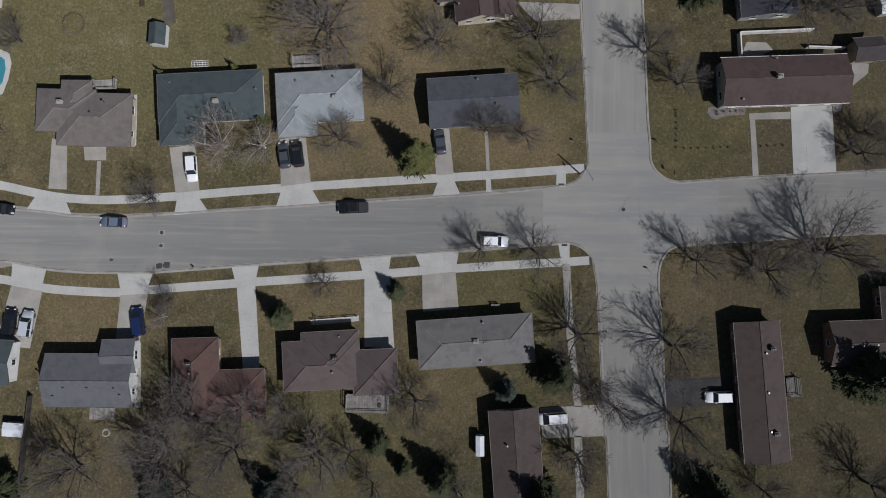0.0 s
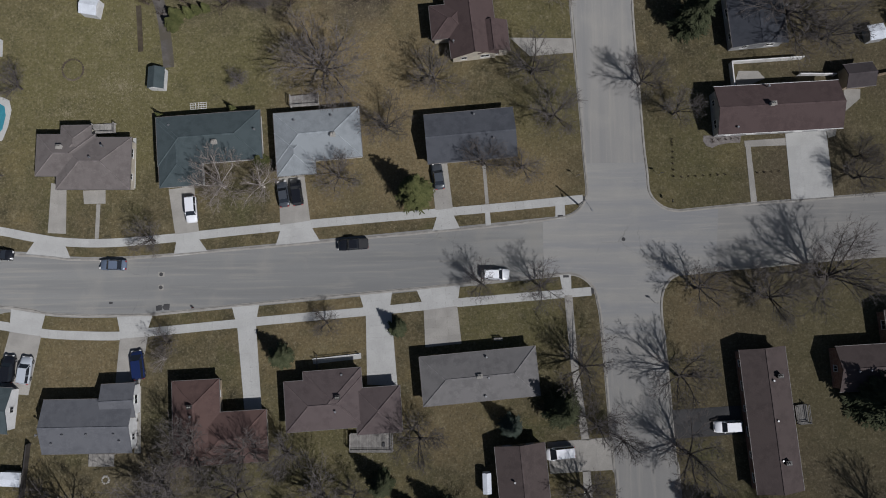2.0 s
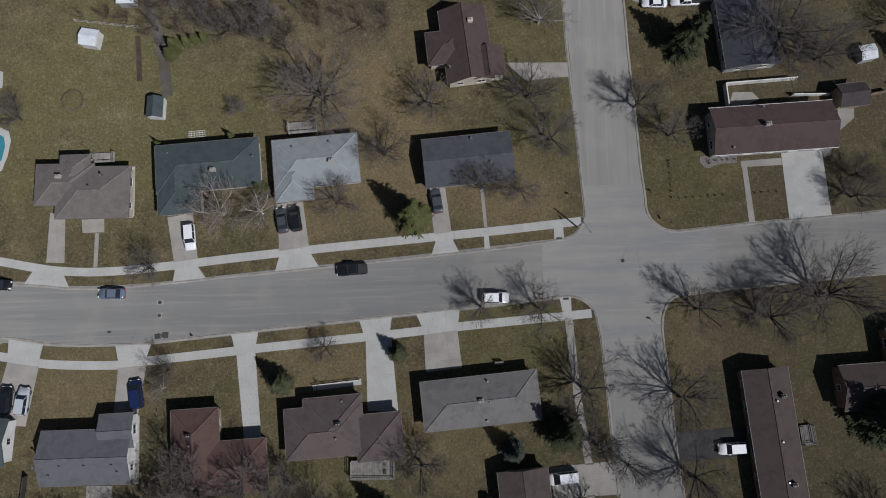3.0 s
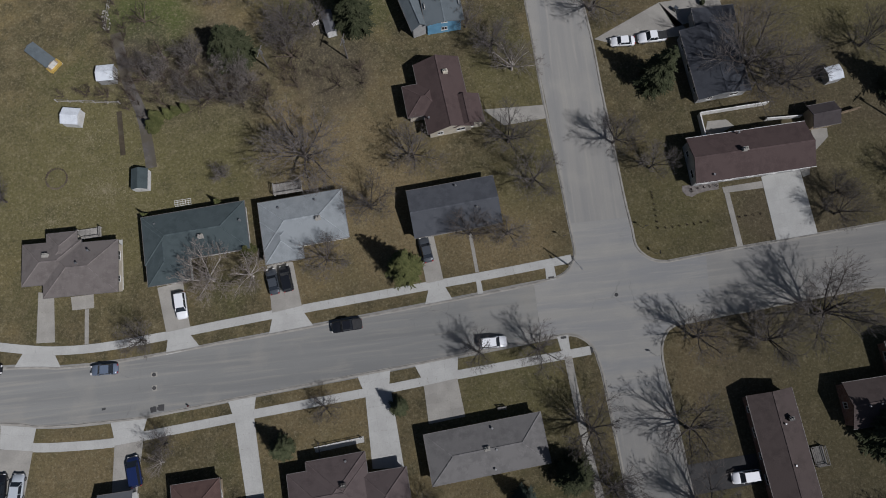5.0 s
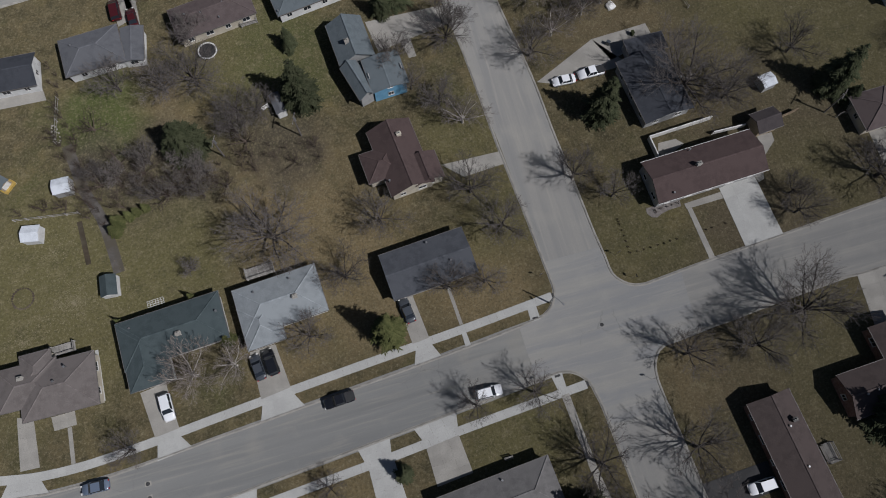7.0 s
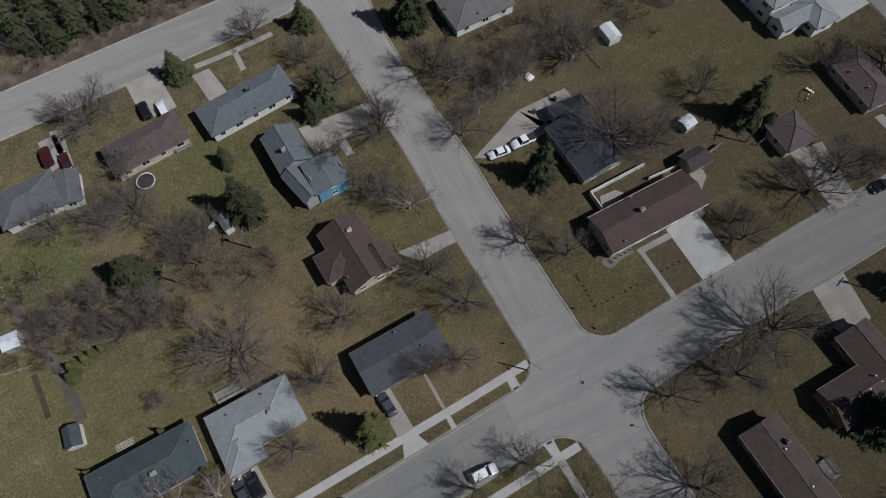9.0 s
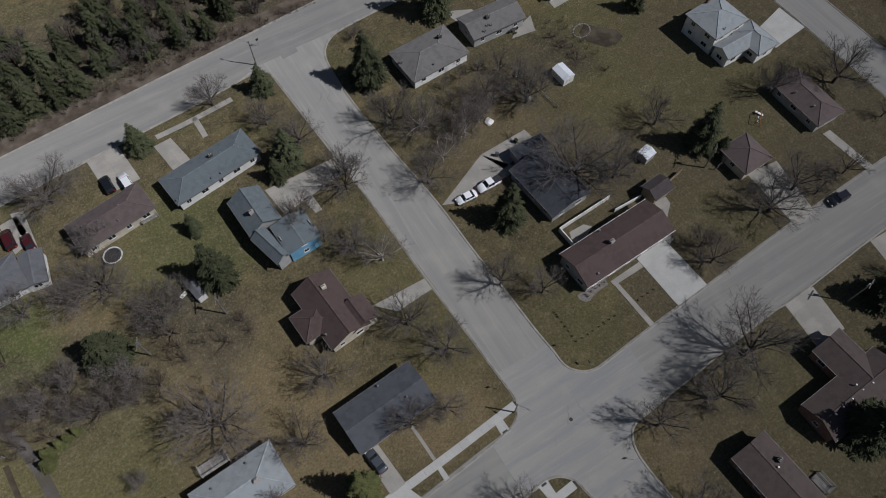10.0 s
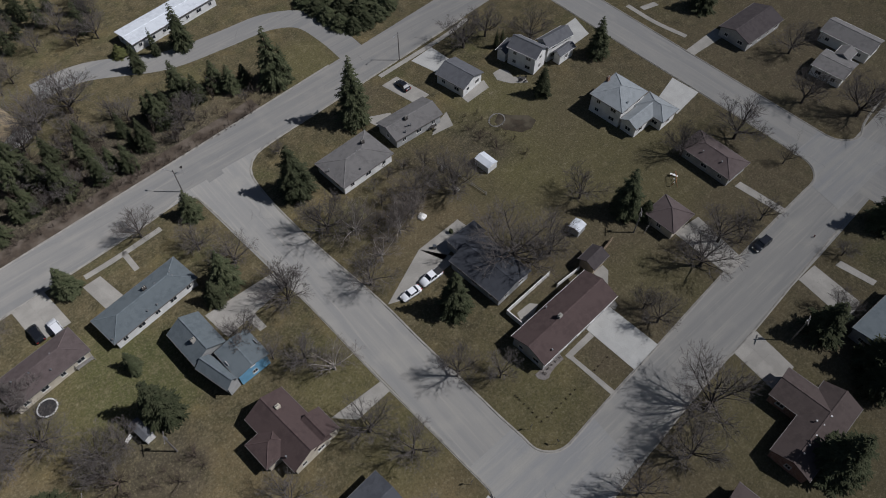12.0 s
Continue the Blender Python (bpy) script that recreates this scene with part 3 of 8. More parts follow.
def car(kind, paint, x, y, rot, label):
    """A parked vehicle: body, cabin with windows, roof, wheels, lamps and mirrors."""
    length, width, side, (b0, b1, f1, f0, high) = CAR[kind]
    c = thing("car" if kind in ("sedan", "suv") else kind, x, y, rot, label, "car" if kind in ("sedan", "suv") else kind)
    c.matrix_world = pose(x, y, 0.03, 0, 0, rot)
    bm = bmesh.new()
    prof = [(a, z) for a, z in side]
    low = 0.28
    prof = [(-length / 2 + 0.1, low), *prof, (length / 2 - 0.1, low)]
    rows = []
    for across, pull, drop in ((-1.0, 0.90, 0.07), (-0.86, 0.955, 0.02), (-0.5, 0.99, 0.0), (0.5, 0.99, 0.0), (0.86, 0.955, 0.02), (1.0, 0.90, 0.07)):
        rows.append([bm.verts.new((a * (pull if abs(a) > length * 0.40 else 1.0), across * width / 2 * (0.97 if abs(a) > length * 0.45 else 1.0), z - (drop if z > 0.6 else 0.0))) for a, z in prof])
    for one, two in zip(rows, rows[1:]):
        for k in range(len(prof)):
            j = (k + 1) % len(prof)
            bm.faces.new((one[k], one[j], two[j], two[k]))
    bm.faces.new(rows[0])
    bm.faces.new(rows[-1])
    bmesh.ops.recalc_face_normals(bm, faces=bm.faces)
    for f in bm.faces:
        f.smooth = True
    body = part("body", bm, paint, c)
    belt = 0.98 if kind == "sedan" else 1.10

    def cabin(name, mat, z0, z1, grow, parent):
        bm = bmesh.new()
        rings = []
        for z, u in ((z0, 0.0), (z1, 1.0)):
            xb, xf = b0 + (b1 - b0) * u - grow, f0 + (f1 - f0) * u + grow
            hw = width / 2 - 0.06 - 0.17 * u + grow
            rings.append([bm.verts.new(p) for p in ((xb, -hw, z), (xf, -hw, z), (xf, hw, z), (xb, hw, z))])
        for k in range(4):
            bm.faces.new((rings[0][k], rings[0][(k + 1) % 4], rings[1][(k + 1) % 4], rings[1][k]))
        bm.faces.new(rings[1])
        bm.faces.new(rings[0][::-1])
        return part(name, bm, mat, parent)

    cabin("window", "glass", belt - 0.05, high - 0.02, 0.0, c)
    bm = bmesh.new()
    hw = width / 2 - 0.22
    box(bm, b1 - 0.04, f1 + 0.04, -hw - 0.02, hw + 0.02, high - 0.05, high + 0.03, bevel=0.025)
    part("roof", bm, paint, c)
    for s in (-1, 1):
        for px in ((b0 + b1) / 2, (b1 + f1) / 2, f1 + 0.3):
            bm = bmesh.new()
            lean = (f0 - f1) * 0.75 if px > f1 else 0.0
            rod(bm, (px + lean * 0.6, s * (width / 2 - 0.055), belt), (px - (0.3 if px > f1 else 0), s * (hw + 0.01), high - 0.02), 0.05, 0.045, 4)
            part("pillar", bm, paint, c)
        bm = bmesh.new()
        box(bm, f0 - 0.55, f0 - 0.38, s * (width / 2 + 0.02) - 0.09, s * (width / 2 + 0.02) + 0.09, belt - 0.02, belt + 0.14, bevel=0.03)
        part("mirror", bm, paint, c)
        bm = bmesh.new()
        box(bm, length / 2 - 0.22, length / 2 - 0.02, s * (width / 2 - 0.32) - 0.17, s * (width / 2 - 0.32) + 0.17, 0.62, 0.78)
        part("headlight", bm, "trim", c)
        bm = bmesh.new()
        box(bm, -length / 2 + 0.01, -length / 2 + 0.14, s * (width / 2 - 0.26) - 0.14, s * (width / 2 - 0.26) + 0.14, 0.72, 0.92)
        part("tail_light", bm, "tail", c)
        for wx in (-length * 0.29, length * 0.31):
            bm = bmesh.new()
            rod(bm, (wx, s * (width / 2 - 0.24), 0.33), (wx, s * (width / 2 + 0.01), 0.33), 0.33, 0.33, 14)
            w = part("wheel", bm, "black", c)
            bm = bmesh.new()
            rod(bm, (wx, s * (width / 2 - 0.05), 0.33), (wx, s * (width / 2 + 0.025), 0.33), 0.2, 0.18, 10)
            part("rim", bm, "metal", w)
    if kind == "pickup":
        bm = bmesh.new()
        box(bm, -2.68, -1.05, -0.82, 0.82, 1.0, 1.135)
        part("bed_liner", bm, "black", c)
    return c


for key, rgb, rough in (("car_white", (0.72, 0.73, 0.74), 0.25), ("car_silver", (0.42, 0.45, 0.48), 0.3), ("car_black", (0.012, 0.013, 0.016), 0.2), ("car_blue", (0.012, 0.022, 0.075), 0.25),
                        ("car_steel", (0.12, 0.15, 0.20), 0.28), ("car_red", (0.060, 0.010, 0.012), 0.25), ("car_grey", (0.055, 0.062, 0.072), 0.28), ("tail", (0.35, 0.02, 0.02), 0.3)):
    M[key] = material(key, rgb, rough=rough)
    M[key].node_tree.nodes["Principled BSDF"].inputs["Coat Weight"].default_value = 0.4

# ---- trees ----
def bare_tree(seed, high, spread, counts=(9, 6, 6), limbs=7, rise=0.5, thick=1.0, stem=0.2):
    """Meshes of a leafless crown: trunk with its limbs, and the twigs. Long limbs curve upwards and carry side branches, branchlets and fine twigs."""
    rng = random.Random(seed)
    shapes = {"limbs": ([], []), "twigs": ([], [])}

    def stick(kind, a, b, r0, r1, n):
        verts, faces = shapes[kind]
        axis = (b - a).normalized()
        u = axis.orthogonal().normalized()
        v = axis.cross(u)
        k = len(verts)
        for p, r in ((a, r0), (b, r1)):
            for i in range(n):
                c = 6.2832 * i / n
                verts.append(p + u * (r * math.cos(c)) + v * (r * math.sin(c)))
        faces.extend((k + i, k + (i + 1) % n, k + n + (i + 1) % n, k + n + i) for i in range(n))

    def spike(a, b, r):
        verts, faces = shapes["twigs"]
        u = (b - a).orthogonal().normalized() * r
        v = (b - a).normalized().cross(u)
        k = len(verts)
        verts.extend((a + u, a - 0.5 * u + 0.87 * v, a - 0.5 * u - 0.87 * v, b))
        faces.extend(((k, k + 1, k + 3), (k + 1, k + 2, k + 3), (k + 2, k, k + 3)))

    def grow(p, d, length, r, level):
        """level 0 is a limb; the last level is a bare twig."""
        if level == len(counts):
            spike(p, p + d * length, max(r, 0.019))
            return
        segs = (5, 3, 2)[min(level, 2)] if level < len(counts) - 1 or level == 0 else 2
        kind, n = ("limbs", 5) if level == 0 else ("twigs", 3)
        nodes, dirs = [p], [d]
        for k in range(segs):
            wob = Vector((rng.uniform(-1, 1), rng.uniform(-1, 1), rng.uniform(-0.6, 1.0) + rise * (0.5 if level == 0 else 0.25))) * (0.16 if level == 0 else 0.20)
            d = (d + wob).normalized()
            q = p + d * length / segs
            ra, rb = r * (1 - 0.72 * k / segs), r * (1 - 0.72 * (k + 1) / segs)
            if k == segs - 1 and level >= 1:
                spike(p, q, max(ra, 0.026))
            else:
                stick(kind, p, q, ra, rb, n)
            p = q
            nodes.append(p)
            dirs.append(d)
        base = rng.uniform(0, 6.28)
        for k in range(counts[level]):
            u = 0.22 + 0.78 * (k + rng.uniform(0.1, 0.9)) / counts[level]
            f = min(u * segs, segs - 0.001)
            i = int(f)
            at = nodes[i].lerp(nodes[i + 1], f - i)
            along = dirs[i + 1]
            turn = base + 2.4 * k + rng.uniform(-0.5, 0.5)
            side = Matrix.Rotation(turn, 3, along) @ along.orthogonal().normalized()
            away = rng.uniform(0.45, 0.95) * (0.75 + 0.35 * spread)
            nd = (along + side * away + Vector((0, 0, 0.16 * rise))).normalized()
            share_of = (0.66 - 0.34 * u) * rng.uniform(0.75, 1.2) if level == 0 else (0.64 - 0.26 * u) * rng.uniform(0.7, 1.25)
            grow(at, nd, length * share_of, r * (1 - 0.6 * u) * 0.55, level + 1)

    first = high * stem
    base_r = 0.021 * high * thick
    stick("limbs", Vector((0, 0, -0.2)), Vector((0, 0, first)), base_r * 1.3, base_r, 8)
    grow(Vector((0, 0, first)), Vector((rng.uniform(-0.15, 0.15), rng.uniform(-0.15, 0.15), 1)).normalized(), high * 0.55, base_r * 0.85, 0)
    for k in range(limbs):
        a = 6.28 * k / limbs + rng.uniform(-0.45, 0.45)
        tilt = rng.uniform(0.7, 1.35) * spread
        grow(Vector((0, 0, first * rng.uniform(0.75, 1.15) if k % 2 else first)), Vector((math.cos(a) * tilt, math.sin(a) * tilt, 1)).normalized(), high * rng.uniform(0.46, 0.64), base_r * rng.uniform(0.5, 0.68), 0)
    out = []
    for verts, faces in shapes.values():
        me = bpy.data.meshes.new("branches")
        me.from_pydata([tuple(v) for v in verts], [], faces)
        out.append(me)
    top = max(v.co.z for v in out[1].vertices)
    reach = np.percentile([math.hypot(v.co.x, v.co.y) for v in out[1].vertices], 93)
    return out[0], out[1], top, reach


def spruce(seed, rows=20, fine=1.0, full=1.0):
    """Meshes of a spruce 1 m high and about 0.48 m wide: trunk, and whorls of drooping boughs feathered with narrow needle sprays."""
    rng = random.Random(seed)
    trunk = rod(bmesh.new(), (0, 0, -0.02), (0, 0, 0.97), 0.016, 0.002, 6)
    verts, faces = [], []

    def spray(p, d, length, width, droop):
        s = d.cross(Vector((0, 0, 1))).normalized() * width
        tip = p + d * length + Vector((0, 0, droop * length))
        mid = p + d * length * 0.5
        k = len(verts)
        verts.extend((p, mid - s, tip, mid + s, mid + Vector((0, 0, 0.8 * width))))
        faces.extend(((k, k + 1, k + 4), (k + 1, k + 2, k + 4), (k + 2, k + 3, k + 4), (k + 3, k, k + 4)))

    for r in range(rows):
        u = r / (rows - 1)
        z = 0.05 + 0.91 * u
        reach = 0.225 * (1 - u) ** 0.72 * (0.80 + 0.20 * min(1.0, u / 0.18)) + 0.010
        n = max(4, round(9 * full * (1 - u) ** 0.7 + 3))
        off = rng.uniform(0, 6.28)
        for k in range(n):
            a = off + 6.28 * (k + rng.uniform(-0.35, 0.35)) / n
            rr = reach * rng.uniform(0.62, 1.18)
            zz = z + rng.uniform(-0.025, 0.025)
            d = Vector((math.cos(a), math.sin(a), rng.uniform(-0.55, -0.15))).normalized()
            steps = max(3, round(rr * 42 * fine))
            spray(Vector((0, 0, zz)), d, rr * 1.02, 0.008 + 0.045 * rr, 0.03)
            for i in range(steps):
                q = 0.15 + 0.85 * (i + 0.3) / steps
                p = Vector((0, 0, zz)) + d * rr * q + Vector((0, 0, 0.06 * rr * math.sin(3.1 * q)))
                size = (0.34 * rr * (1.12 - 0.8 * q) + 0.016) * rng.uniform(0.7, 1.25)
                for sgn in (-1, 1):
                    b = a + sgn * rng.uniform(0.45, 0.95)
                    spray(p, Vector((math.cos(b), math.sin(b), rng.uniform(-0.5, 0.15))).normalized(), size, size * 0.13 + 0.0022, rng.uniform(-0.3, 0.1))
    crown = bpy.data.meshes.new("crown")
    crown.from_pydata([tuple(v) for v in verts], [], faces)
    t = bpy.data.meshes.new("trunk")
    trunk.to_mesh(t)
    trunk.free()
    return t, crown


def dressed(me, mat):
    me = me.copy()
    me.materials.append(M[mat])
    return me


BARE = [bare_tree(11, 10, 0.95), bare_tree(12, 10, 1.1), bare_tree(13, 10, 0.85, rise=0.8), bare_tree(14, 10, 1.2, rise=0.35), bare_tree(15, 10, 1.0, limbs=6), bare_tree(16, 10, 1.05, (10, 6, 5), 7)]
GREAT = [bare_tree(17, 12, 1.15, (11, 8, 6), 7, rise=0.4), bare_tree(18, 12, 1.0, (11, 8, 6), 7)]
SMALL = [bare_tree(21, 6, 1.0, (7, 5, 5), 5), bare_tree(22, 6, 0.85, (7, 5, 5), 5), bare_tree(23, 6, 1.1, (7, 5, 5), 5)]
THICKET = [bare_tree(26, 6, 1.0, (6, 5), 5, stem=0.06), bare_tree(27, 6, 0.9, (6, 5), 6, stem=0.06), bare_tree(28, 6, 1.15, (6, 5), 5, stem=0.06)]
BARE_DARK = [(dressed(a, "bark"), dressed(b, "twig"), t, r) for a, b, t, r in BARE]
BARE_GREAT = [(dressed(a, "bark"), dressed(b, "twig"), t, r) for a, b, t, r in GREAT]
BARE_PALE = [(dressed(a, "birch"), dressed(b, "birch_twig"), t, r) for a, b, t, r in BARE[:3]]
BARE_SMALL = [(dressed(a, "bark"), dressed(b, "twig"), t, r) for a, b, t, r in SMALL]
BRUSH = [(dressed(a, "brush"), dressed(b, "brush"), t, r) for a, b, t, r in THICKET]
SPRUCES = {mat: [(dressed(a, "bark"), dressed(b, mat)) for a, b in (spruce(31), spruce(32, 21), spruce(33, 23))] for mat in ("needles", "blue_needles", "lit_needles")}
SPRUCES["wood"] = [(dressed(a, "bark"), dressed(b, "needles")) for a, b in (spruce(41, 14, 0.6, 0.8), spruce(42, 13, 0.6, 0.8), spruce(43, 16, 0.6, 0.8))]
trees = random.Random(5)


def tree(x, y, reach, high, form="dark", lean=0.0, toward=0.0, label="", group="leafless street and garden trees"):
    """A leafless tree whose crown reaches so far from its trunk; lean in degrees towards a direction."""
    pool = {"great": BARE_GREAT, "dark": BARE_DARK, "birch": BARE_PALE, "small": BARE_SMALL, "brush": BRUSH}[form]
    limbs, twigs, top, r = trees.choice(pool)
    name = "shrub" if form == "brush" else "tree"
    label = label or {"great": "large spreading leafless tree with dense fine twigs", "dark": "leafless deciduous tree with grey-brown forking limbs", "birch": "leafless birch with pale whitish bark and limbs",
                      "small": "small leafless tree with thin dark branches", "brush": "leafless tangled shrub with brown twigs"}[form]
    ob = thing(name, label=label, category=name, group=group)
    s, t = reach / r, high / top
    tip = Matrix.Rotation(radians(lean), 4, Vector((-math.sin(radians(toward)), math.cos(radians(toward)), 0))) if lean else Matrix()
    ob.matrix_world = Matrix.Translation((x, y, 0)) @ tip @ Matrix.Rotation(trees.uniform(0, 6.28), 4, "Z") @ Matrix.Diagonal((s, s, t, 1))
    share("trunk", limbs, ob, Matrix())
    share("crown", twigs, ob, Matrix())
    return ob


def conifer(x, y, reach, high, mat="needles", label="", group="evergreen conifers"):
    limbs, crown = trees.choice(SPRUCES[mat])
    ob = thing("spruce", label=label or {"needles": "dark green spruce with drooping boughs", "wood": "dark green spruce in a wooded strip", "blue_needles": "blue-grey spruce with dense boughs", "lit_needles": "yellow-green spruce with spreading boughs"}[mat],
               category="spruce", group=group)
    s = reach / 0.24
    ob.matrix_world = Matrix.Translation((x, y, 0)) @ Matrix.Rotation(trees.uniform(0, 6.28), 4, "Z") @ Matrix.Diagonal((s, s, high, 1))
    share("trunk", limbs, ob, Matrix())
    share("crown", crown, ob, Matrix())
    return ob


# ---- ground ----
bm = bmesh.new()
bmesh.ops.create_grid(bm, x_segments=40, y_segments=40, size=1500)
tagged(part("ground", bm, "lawn"), "dormant spring lawn, straw brown and olive green", "lawn", kind="structure")


# ---- streets ----
ribbon("road", [(-160.00, 14.81), (-120.00, -2.19), (-86.00, -11.19), (-74.00, -10.40), (-64.00, -11.44), (-54.00, -11.55), (-44.00, -11.00), (-32.00, -10.04), (-20.00, -9.12), (-6.00, -8.04), (8.00, -6.89), (20.00, -5.82), (30.00, -5.22)], 10.6, 0.012, "asphalt", "grey worn asphalt street with a gentle bend", "road")
ribbon("road", [(28.00, -5.12), (40.00, -5.60), (56.00, -4.30), (75.00, -3.00), (95.00, -2.00), (120.00, -1.10), (160.00, 1.00), (260.00, 6.00), (400.00, 12.00)], 11.3, 0.016, "pale_asphalt", "pale worn street surface with faint streaks", "road")
ribbon("road", [(41.67, -160.00), (37.67, -90.00), (35.67, -50.00), (34.82, -35.00), (34.15, -20.00), (32.71, 0.00), (31.86, 15.00), (31.35, 28.00), (30.74, 40.00), (29.73, 55.00), (28.60, 70.00), (26.60, 98.00)], 10.7, 0.020, "cross_asphalt", "pale beige residential street with worn wheel tracks", "road")
ribbon("road", [(-300.00, 77.00), (-150.00, 88.25), (-60.00, 95.00), (0.00, 99.50), (60.00, 104.00), (120.00, 108.50), (200.00, 114.50), (350.00, 125.75)], 11.3, 0.024, "street_asphalt", "pale through street beside the wooded strip", "road")
ribbon("road", [(141.20, -160.00), (140.45, -60.00), (139.99, 0.00), (139.69, 40.00), (139.39, 80.00), (139.18, 108.00)], 10.4, 0.028, "cross_asphalt", "pale residential cross street further east", "road")
ribbon("road", [(7.75, 151.04), (20.82, 149.98), (38.38, 140.43), (53.84, 137.83), (67.22, 136.31), (75.56, 130.65), (77.59, 120.15), (77.47, 108.56)], 7.5, 0.014, "street_asphalt", "pale service lane behind the wooded strip", "road")
slab("road_junction", [(19.00, -10.20), (19.00, -1.20), (22.00, -0.55), (22.98, -0.45), (23.91, -0.17), (24.78, 0.29), (25.54, 0.91), (26.16, 1.67), (26.62, 2.54), (26.90, 3.47), (27.00, 4.45), (26.60, 9.00), (37.60, 9.00), (37.72, 6.90), (37.74, 5.20), (37.95, 3.70), (38.45, 2.65), (39.24, 1.78), (40.20, 1.02), (41.22, 0.58), (42.71, 0.32), (44.50, 0.40), (50.00, 0.80), (49.00, -10.40), (44.87, -10.31), (42.39, -10.89), (41.10, -11.54), (40.41, -12.34), (39.72, -13.44), (39.37, -14.73), (39.20, -18.10), (39.90, -22.00), (28.80, -22.00), (28.20, -15.50), (28.10, -14.52), (27.82, -13.59), (27.36, -12.72), (26.74, -11.96), (25.98, -11.34), (25.11, -10.88), (24.18, -10.60), (23.20, -10.50)], 0.0285, "junction_asphalt", "pale worn street surface of the crossing", "road", depth=0.1)
slab("road_corner", [(133.96, 13.00), (134.56, 11.00), (134.66, 11.00), (134.54, 9.83), (134.20, 8.70), (133.65, 7.67), (132.90, 6.76), (131.99, 6.01), (130.96, 5.46), (129.83, 5.12), (128.66, 5.00), (126.96, -3.00), (152.96, -3.00), (151.26, 5.50), (150.09, 5.62), (148.96, 5.96), (147.92, 6.51), (147.01, 7.26), (146.27, 8.17), (145.71, 9.20), (145.37, 10.33), (145.26, 11.50), (145.36, 13.00)], 0.0325, "junction_asphalt", "pale street surface at the rounded corner", "road", depth=0.1)
kerb([(-118.00, 6.00), (-100.00, -3.50), (-70.29, -5.88), (-63.82, -6.61), (-56.39, -6.73), (-45.50, -6.12), (-36.59, -5.42), (-27.68, -4.83), (-20.26, -4.26), (-0.44, -2.75), (10.96, -1.84), (19.00, -1.00), (22.00, -0.55), (22.98, -0.45), (23.91, -0.17), (24.78, 0.29), (25.54, 0.91), (26.16, 1.67), (26.62, 2.54), (26.90, 3.47), (27.00, 4.45), (26.70, 10.00), (26.30, 18.00), (25.40, 33.00), (24.90, 49.00), (24.00, 68.00), (22.00, 92.00), (21.92, 92.78), (21.70, 93.53), (21.33, 94.22), (20.83, 94.83), (20.22, 95.33), (19.53, 95.70), (18.78, 95.92), (18.00, 96.00), (8.00, 94.40), (-40.00, 90.80), (-150.00, 82.55)])
kerb([(-118.00, -6.00), (-100.00, -13.00), (-73.75, -14.94), (-67.49, -16.06), (-61.05, -16.48), (-55.12, -16.52), (-49.19, -16.46), (-35.39, -15.22), (-30.95, -14.88), (-12.68, -13.40), (-3.30, -12.71), (4.31, -12.03), (23.20, -10.50), (24.18, -10.60), (25.11, -10.88), (25.98, -11.34), (26.74, -11.96), (27.36, -12.72), (27.82, -13.59), (28.10, -14.52), (28.20, -15.50), (28.60, -18.00), (29.10, -27.00), (29.90, -43.00), (30.70, -55.00), (33.00, -150.00)])
kerb([(44.00, -150.00), (41.30, -54.50), (40.50, -42.00), (39.90, -29.00), (39.20, -18.10), (39.37, -14.73), (39.72, -13.44), (40.41, -12.34), (41.10, -11.54), (42.39, -10.89), (44.87, -10.31), (52.19, -9.94), (56.00, -9.80), (75.00, -8.20), (84.00, -8.30), (107.00, -6.80), (128.04, -5.60)])
kerb([(134.66, 40.00), (134.66, 20.00), (134.66, 11.00), (134.54, 9.83), (134.20, 8.70), (133.65, 7.67), (132.90, 6.76), (131.99, 6.01), (130.96, 5.46), (129.83, 5.12), (128.66, 5.00), (117.00, 4.70), (93.00, 3.70), (71.50, 2.30), (56.00, 1.35), (44.50, 0.40), (42.71, 0.32), (41.22, 0.58), (40.20, 1.02), (39.24, 1.78), (38.45, 2.65), (37.95, 3.70), (37.74, 5.20), (37.72, 6.90), (37.30, 12.00), (37.00, 19.60), (36.40, 33.00), (36.00, 46.00), (34.30, 65.00), (33.60, 80.00), (34.20, 90.00), (36.00, 94.00), (41.00, 96.78), (60.00, 98.30), (80.00, 99.80), (110.00, 102.05)])
kerb([(-150.00, 93.95), (0.00, 105.20), (70.00, 110.45)])
kerb([(134.66, 40.00), (134.24, 60.00), (134.02, 95.00)])
kerb([(144.58, 100.00), (144.84, 60.00), (145.14, 20.00), (145.26, 11.50), (145.37, 10.33), (145.71, 9.20), (146.27, 8.17), (147.01, 7.26), (147.92, 6.51), (148.96, 5.96), (150.09, 5.62), (151.26, 5.50), (170.00, 8.80), (260.00, 13.50)])
slab("road_corner", [(30.00, 76.00), (33.70, 76.00), (34.20, 90.00), (36.00, 94.00), (41.00, 97.40), (30.00, 97.40)], 0.0265, "cross_asphalt", "pale street surface at the rounded corner", "road", depth=0.1)
slab("road_corner", [(23.90, 70.00), (26.00, 70.00), (26.00, 97.00), (18.00, 97.00), (18.00, 96.00), (20.60, 95.00), (22.00, 92.50)], 0.0262, "cross_asphalt", "pale street surface at the rounded corner", "road", depth=0.1)

